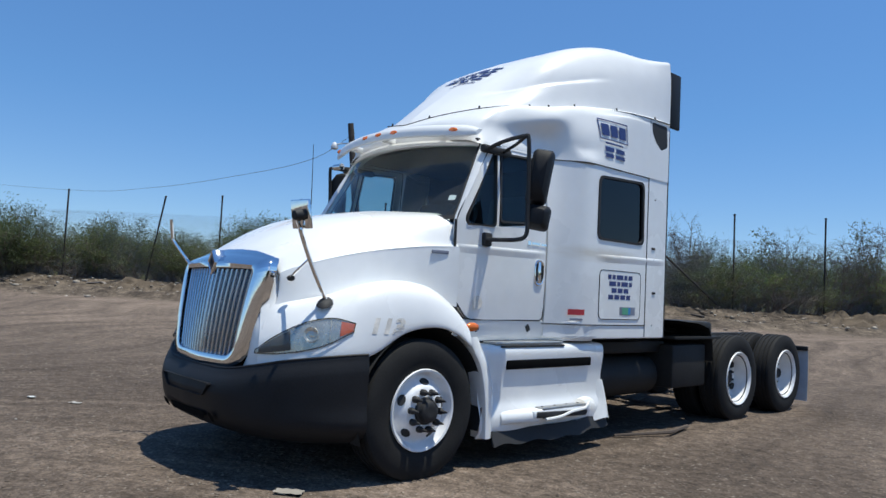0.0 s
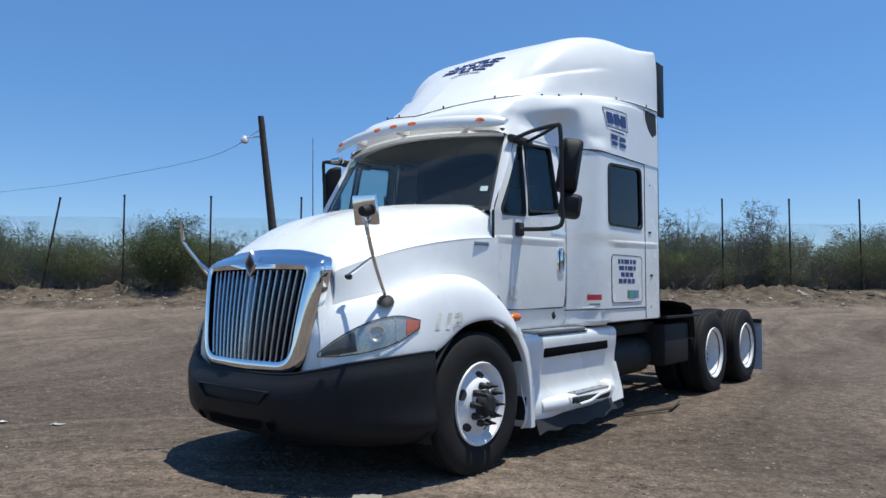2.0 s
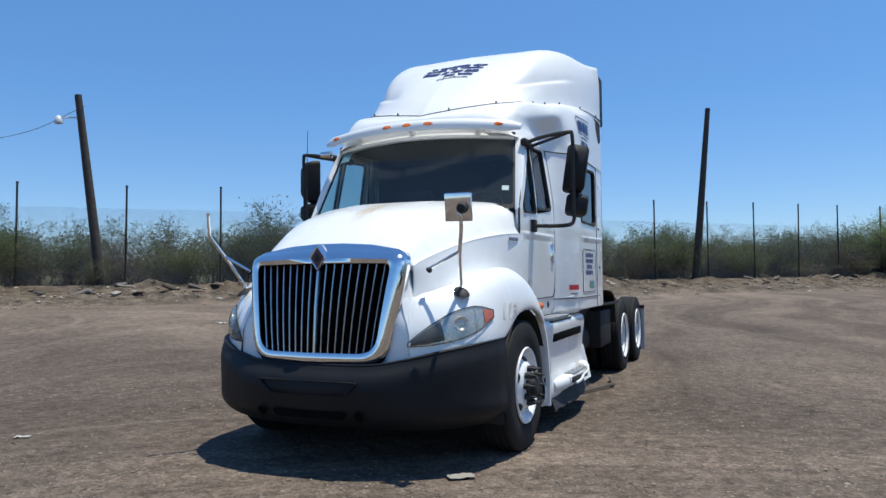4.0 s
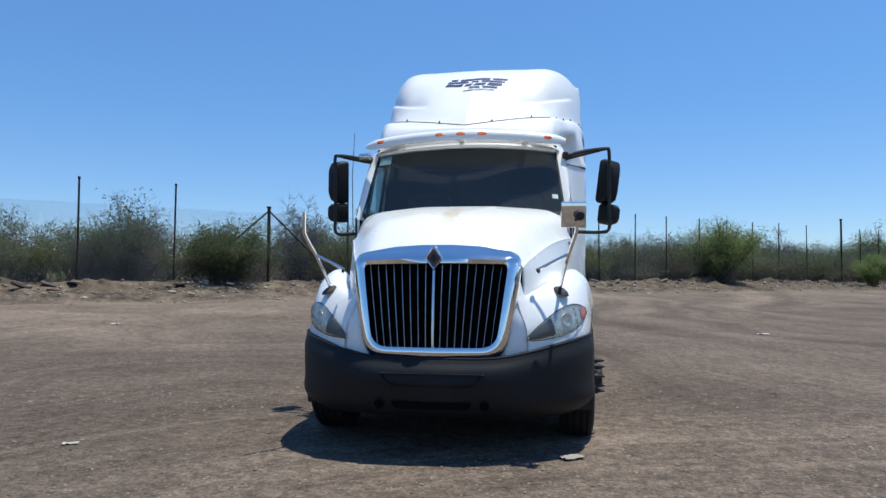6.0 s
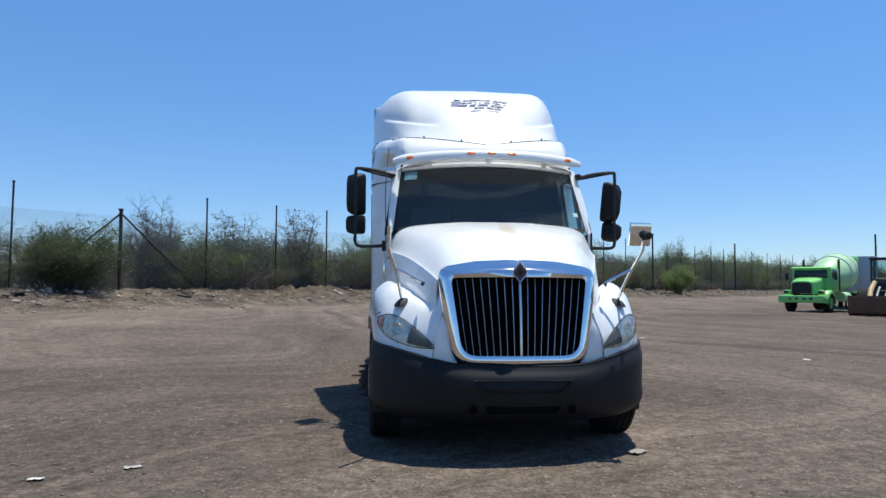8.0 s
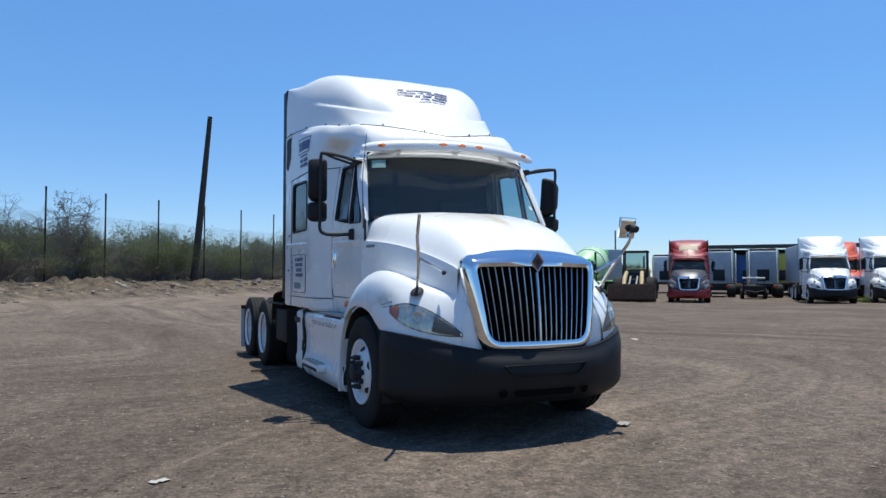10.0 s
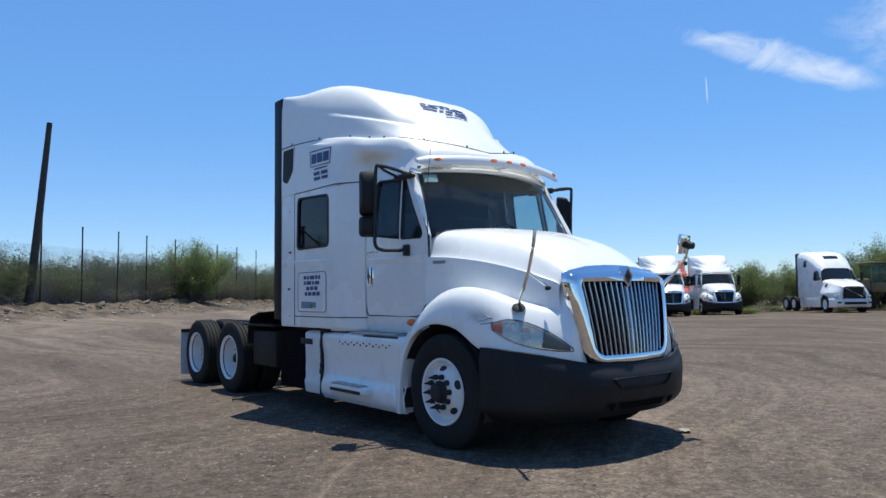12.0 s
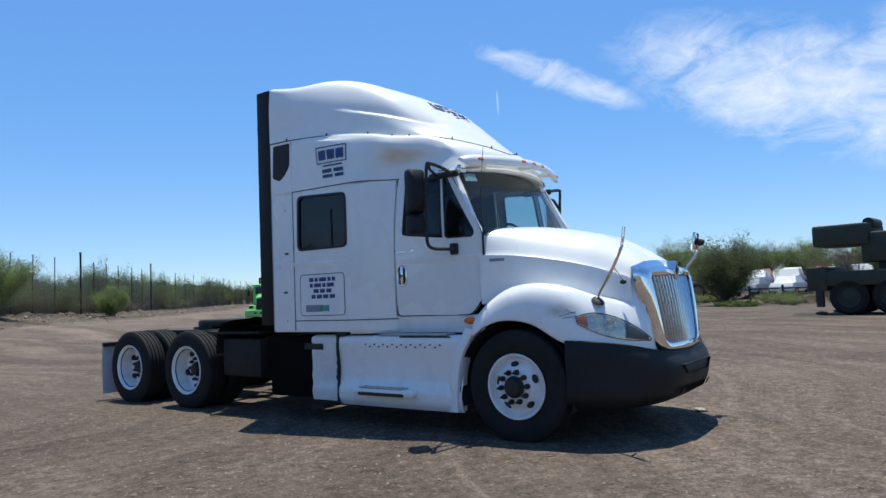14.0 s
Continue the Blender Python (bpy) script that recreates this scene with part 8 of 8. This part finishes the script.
def cab_back(x, y, rz, paint, label):
    """A sleeper tractor seen from behind, farther off."""
    t = thing("semi_truck", label, "truck", "tractors with their backs to the yard", at=(x, y, ground_height(x, y)), rz=rz)
    part("sleeper", Shape().box((0, 0.0, 2.3), (2.3, 2.0, 2.6), 0.12), paint, t)
    part("roof_fairing", Shape().box((0, -0.1, 3.55), (2.2, 1.7, 0.5), 0.15), MATT_BLACK, t)
    part("deck", Shape().box((0, 2.6, 0.95), (1.0, 4.0, 0.25), 0.03), FRAME_BLACK, t)
    part("hose_panel", Shape().box((0, 1.02, 1.7), (0.9, 0.06, 0.9), 0.02), MATT_BLACK, t)
    for s in (1, -1):
        part("exhaust_stack", Shape().tube([(s * 1.0, 1.15, 0.9), (s * 1.0, 1.15, 3.7)], 0.08, 10), CHROME, t)
        part("rear_lamp", Shape().box((s * 0.6, 4.6, 0.85), (0.3, 0.05, 0.12), 0.02), RED, t)
        for yy in (2.7, 4.0):
            simple_wheel(t, s * 1.15, yy, 0.5, 0.55)
        simple_wheel(t, s * 1.1, -2.2, 0.5, 0.3)
    return t


cab_back(41.1, 37.9, 135, PALE_CAB, "grey sleeper tractor with its back to the yard")
cab_back(43.2, 35.4, 135, PALE_CAB, "grey sleeper tractor with its back to the yard")
cab_back(49.3, 42.6, 135, BLUE_PAINT, "blue tractor under the shed roof")
cab_back(49.8, 39.0, 135, mat("yellow_paint", (0.62, 0.50, 0.06), 0.4), "yellow tractor under the shed roof")
cab_back(46.5, 50.5, 135, WORN_WHITE, "white tractor far across the yard")

# small utility trailer
ut = thing("utility_cart", "small dark utility cart with two white pads", "trailer", at=(37.2, 30.8, ground_height(37.2, 30.8)), rz=-43)
part("bed", Shape().box((0, 0.6, 0.72), (1.5, 2.2, 0.42), 0.04), FRAME_BLACK, ut)
part("draw_bar", Shape().tube([(0.6, -0.6, 0.6), (0, -1.8, 0.5)], 0.05, 8).tube([(-0.6, -0.6, 0.6), (0, -1.8, 0.5)], 0.05, 8), FRAME_BLACK, ut)
for s in (1, -1):
    simple_wheel(ut, s * 0.85, 0.0, 0.36, 0.22)
    part("side_post", Shape().box((s * 0.68, -0.35, 1.12), (0.06, 0.06, 0.62), 0.01), FRAME_BLACK, ut)
    part("pad", Shape().box((s * 0.38, -0.30, 1.47), (0.70, 0.40, 0.14), 0.06), WORN_WHITE, ut, "white rounded pad")

# long open shed
shed = thing("open_shed", "long open shed with a dark flat roof", "shed", at=(51.8, 42.0, -0.2), rz=-48)
part("roof", Shape().box((0, 0, 4.35), (14.5, 9.0, 0.22), 0.03, pose(0, 0, 0, 2, 0, 0)), SHED_ROOF, shed)
part("roof_edge", Shape().box((0, -4.55, 4.22), (14.6, 0.1, 0.35), 0.02), SHED_ROOF, shed)
for xx in np.linspace(-7, 7, 5):
    for yy in (-4.3, 4.3):
        part("shed_post", shared("shed_post", lambda: Shape().box((0, 0, 0), (0.16, 0.16, 4.6), 0.01), SHED_ROOF), SHED_ROOF, shed, m=pose(xx, yy, 2.1))
part("back_wall", Shape().box((0, 4.4, 2.2), (14.2, 0.12, 4.1), 0.02), SHED_ROOF, shed)

# tall mast behind the loader
utility_pole(41.7, 52.2, 6.0, 0.0, 0.0, 0.09, 0.07)


def car(x, y, rz, paint):
    """A parked car, far off."""
    t = thing("parked_car", "sun-bleached car in the lot beyond the fence", "car", "cars in the far lot", at=(x, y, ground_height(x, y)), rz=rz)
    body = [[(-0.8, yy, 0.35), (-0.86, yy, 0.6), (-0.8, yy, z), (0.8, yy, z), (0.86, yy, 0.6), (0.8, yy, 0.35)] for yy, z in ((-2.1, 0.62), (-1.9, 0.78), (-0.9, 0.92), (1.1, 0.95), (2.0, 0.9), (2.15, 0.65))]
    part("body", Shape().grid(body, close_v=True).fan(body[0]).fan(body[-1], True), paint, t)
    top = [[(-w, yy, 0.9), (-w * 0.85, yy2, z), (w * 0.85, yy2, z), (w, yy, 0.9)] for yy, yy2, z, w in ((-0.95, -0.3, 1.38, 0.78), (0.2, 0.2, 1.42, 0.8), (1.3, 0.9, 1.38, 0.78))]
    part("cabin", Shape().grid(top).fan(top[0]).fan(top[-1], True), paint, t)
    part("windshield", Shape().grid([[(-0.66, -0.93, 0.93), (0.66, -0.93, 0.93)], [(-0.58, -0.40, 1.34), (0.58, -0.40, 1.34)]]).turn(Matrix.Translation((0, -0.03, 0.015))), DARK_PANE, t)
    for s in (1, -1):
        for yy in (-1.3, 1.35):
            simple_wheel(t, s * 0.84, yy, 0.31, 0.18, DULL_METAL)
    return t


CAR_PAINT = [WORN_WHITE, TRAILER_WHITE, WORN_WHITE, GREY_PAINT, WORN_WHITE, RED_PAINT]
for k in range(15):
    car((51.5, 56.5, 61.5)[k % 3], 2.6 + 2.5 * (k // 3) + 0.8 * (k % 3), 84 + 8 * ((k * 7) % 3), CAR_PAINT[k % 6])
# low dark barrier in front of the far lot
for k in range(9):
    x, y = 47.5, -9.0 + 2.2 * k
    sh = Shape().box((0, 0, 0.45), (0.12, 2.1, 0.08), 0.01).box((0, 0, 0.85), (0.12, 2.1, 0.08), 0.01).box((0, 0.95, 0.55), (0.14, 0.14, 1.1), 0.01)
    solo("rail_fence", sh, POST, "dark low rail fence at the far lot", "fence", "rails of the far fence", m=pose(x, y, ground_height(x, y)))

# churned dark dirt under the crane's outrigger
mound = [[(0.9 * u, 0.55 * v, 0.13 * max(0.0, 1 - u * u - v * v) * (0.7 + 0.6 * abs(noise.noise((u * 3, v * 3, 1)))) - 0.01) for u in np.linspace(-1, 1, 13)] for v in np.linspace(-1, 1, 9)]
for x, y in ((23.4, 1.8), (24.2, 0.5)):
    solo("dirt_heap", Shape().grid(mound), mat("damp_dirt", (0.05, 0.04, 0.033), 0.95, var=0.4, scale=6, fine=40, bump=0.5), "low heap of dark dirt by the crane", "dirt", "heaps by the crane", m=pose(x, y, ground_height(x, y), 0, 0, 20))
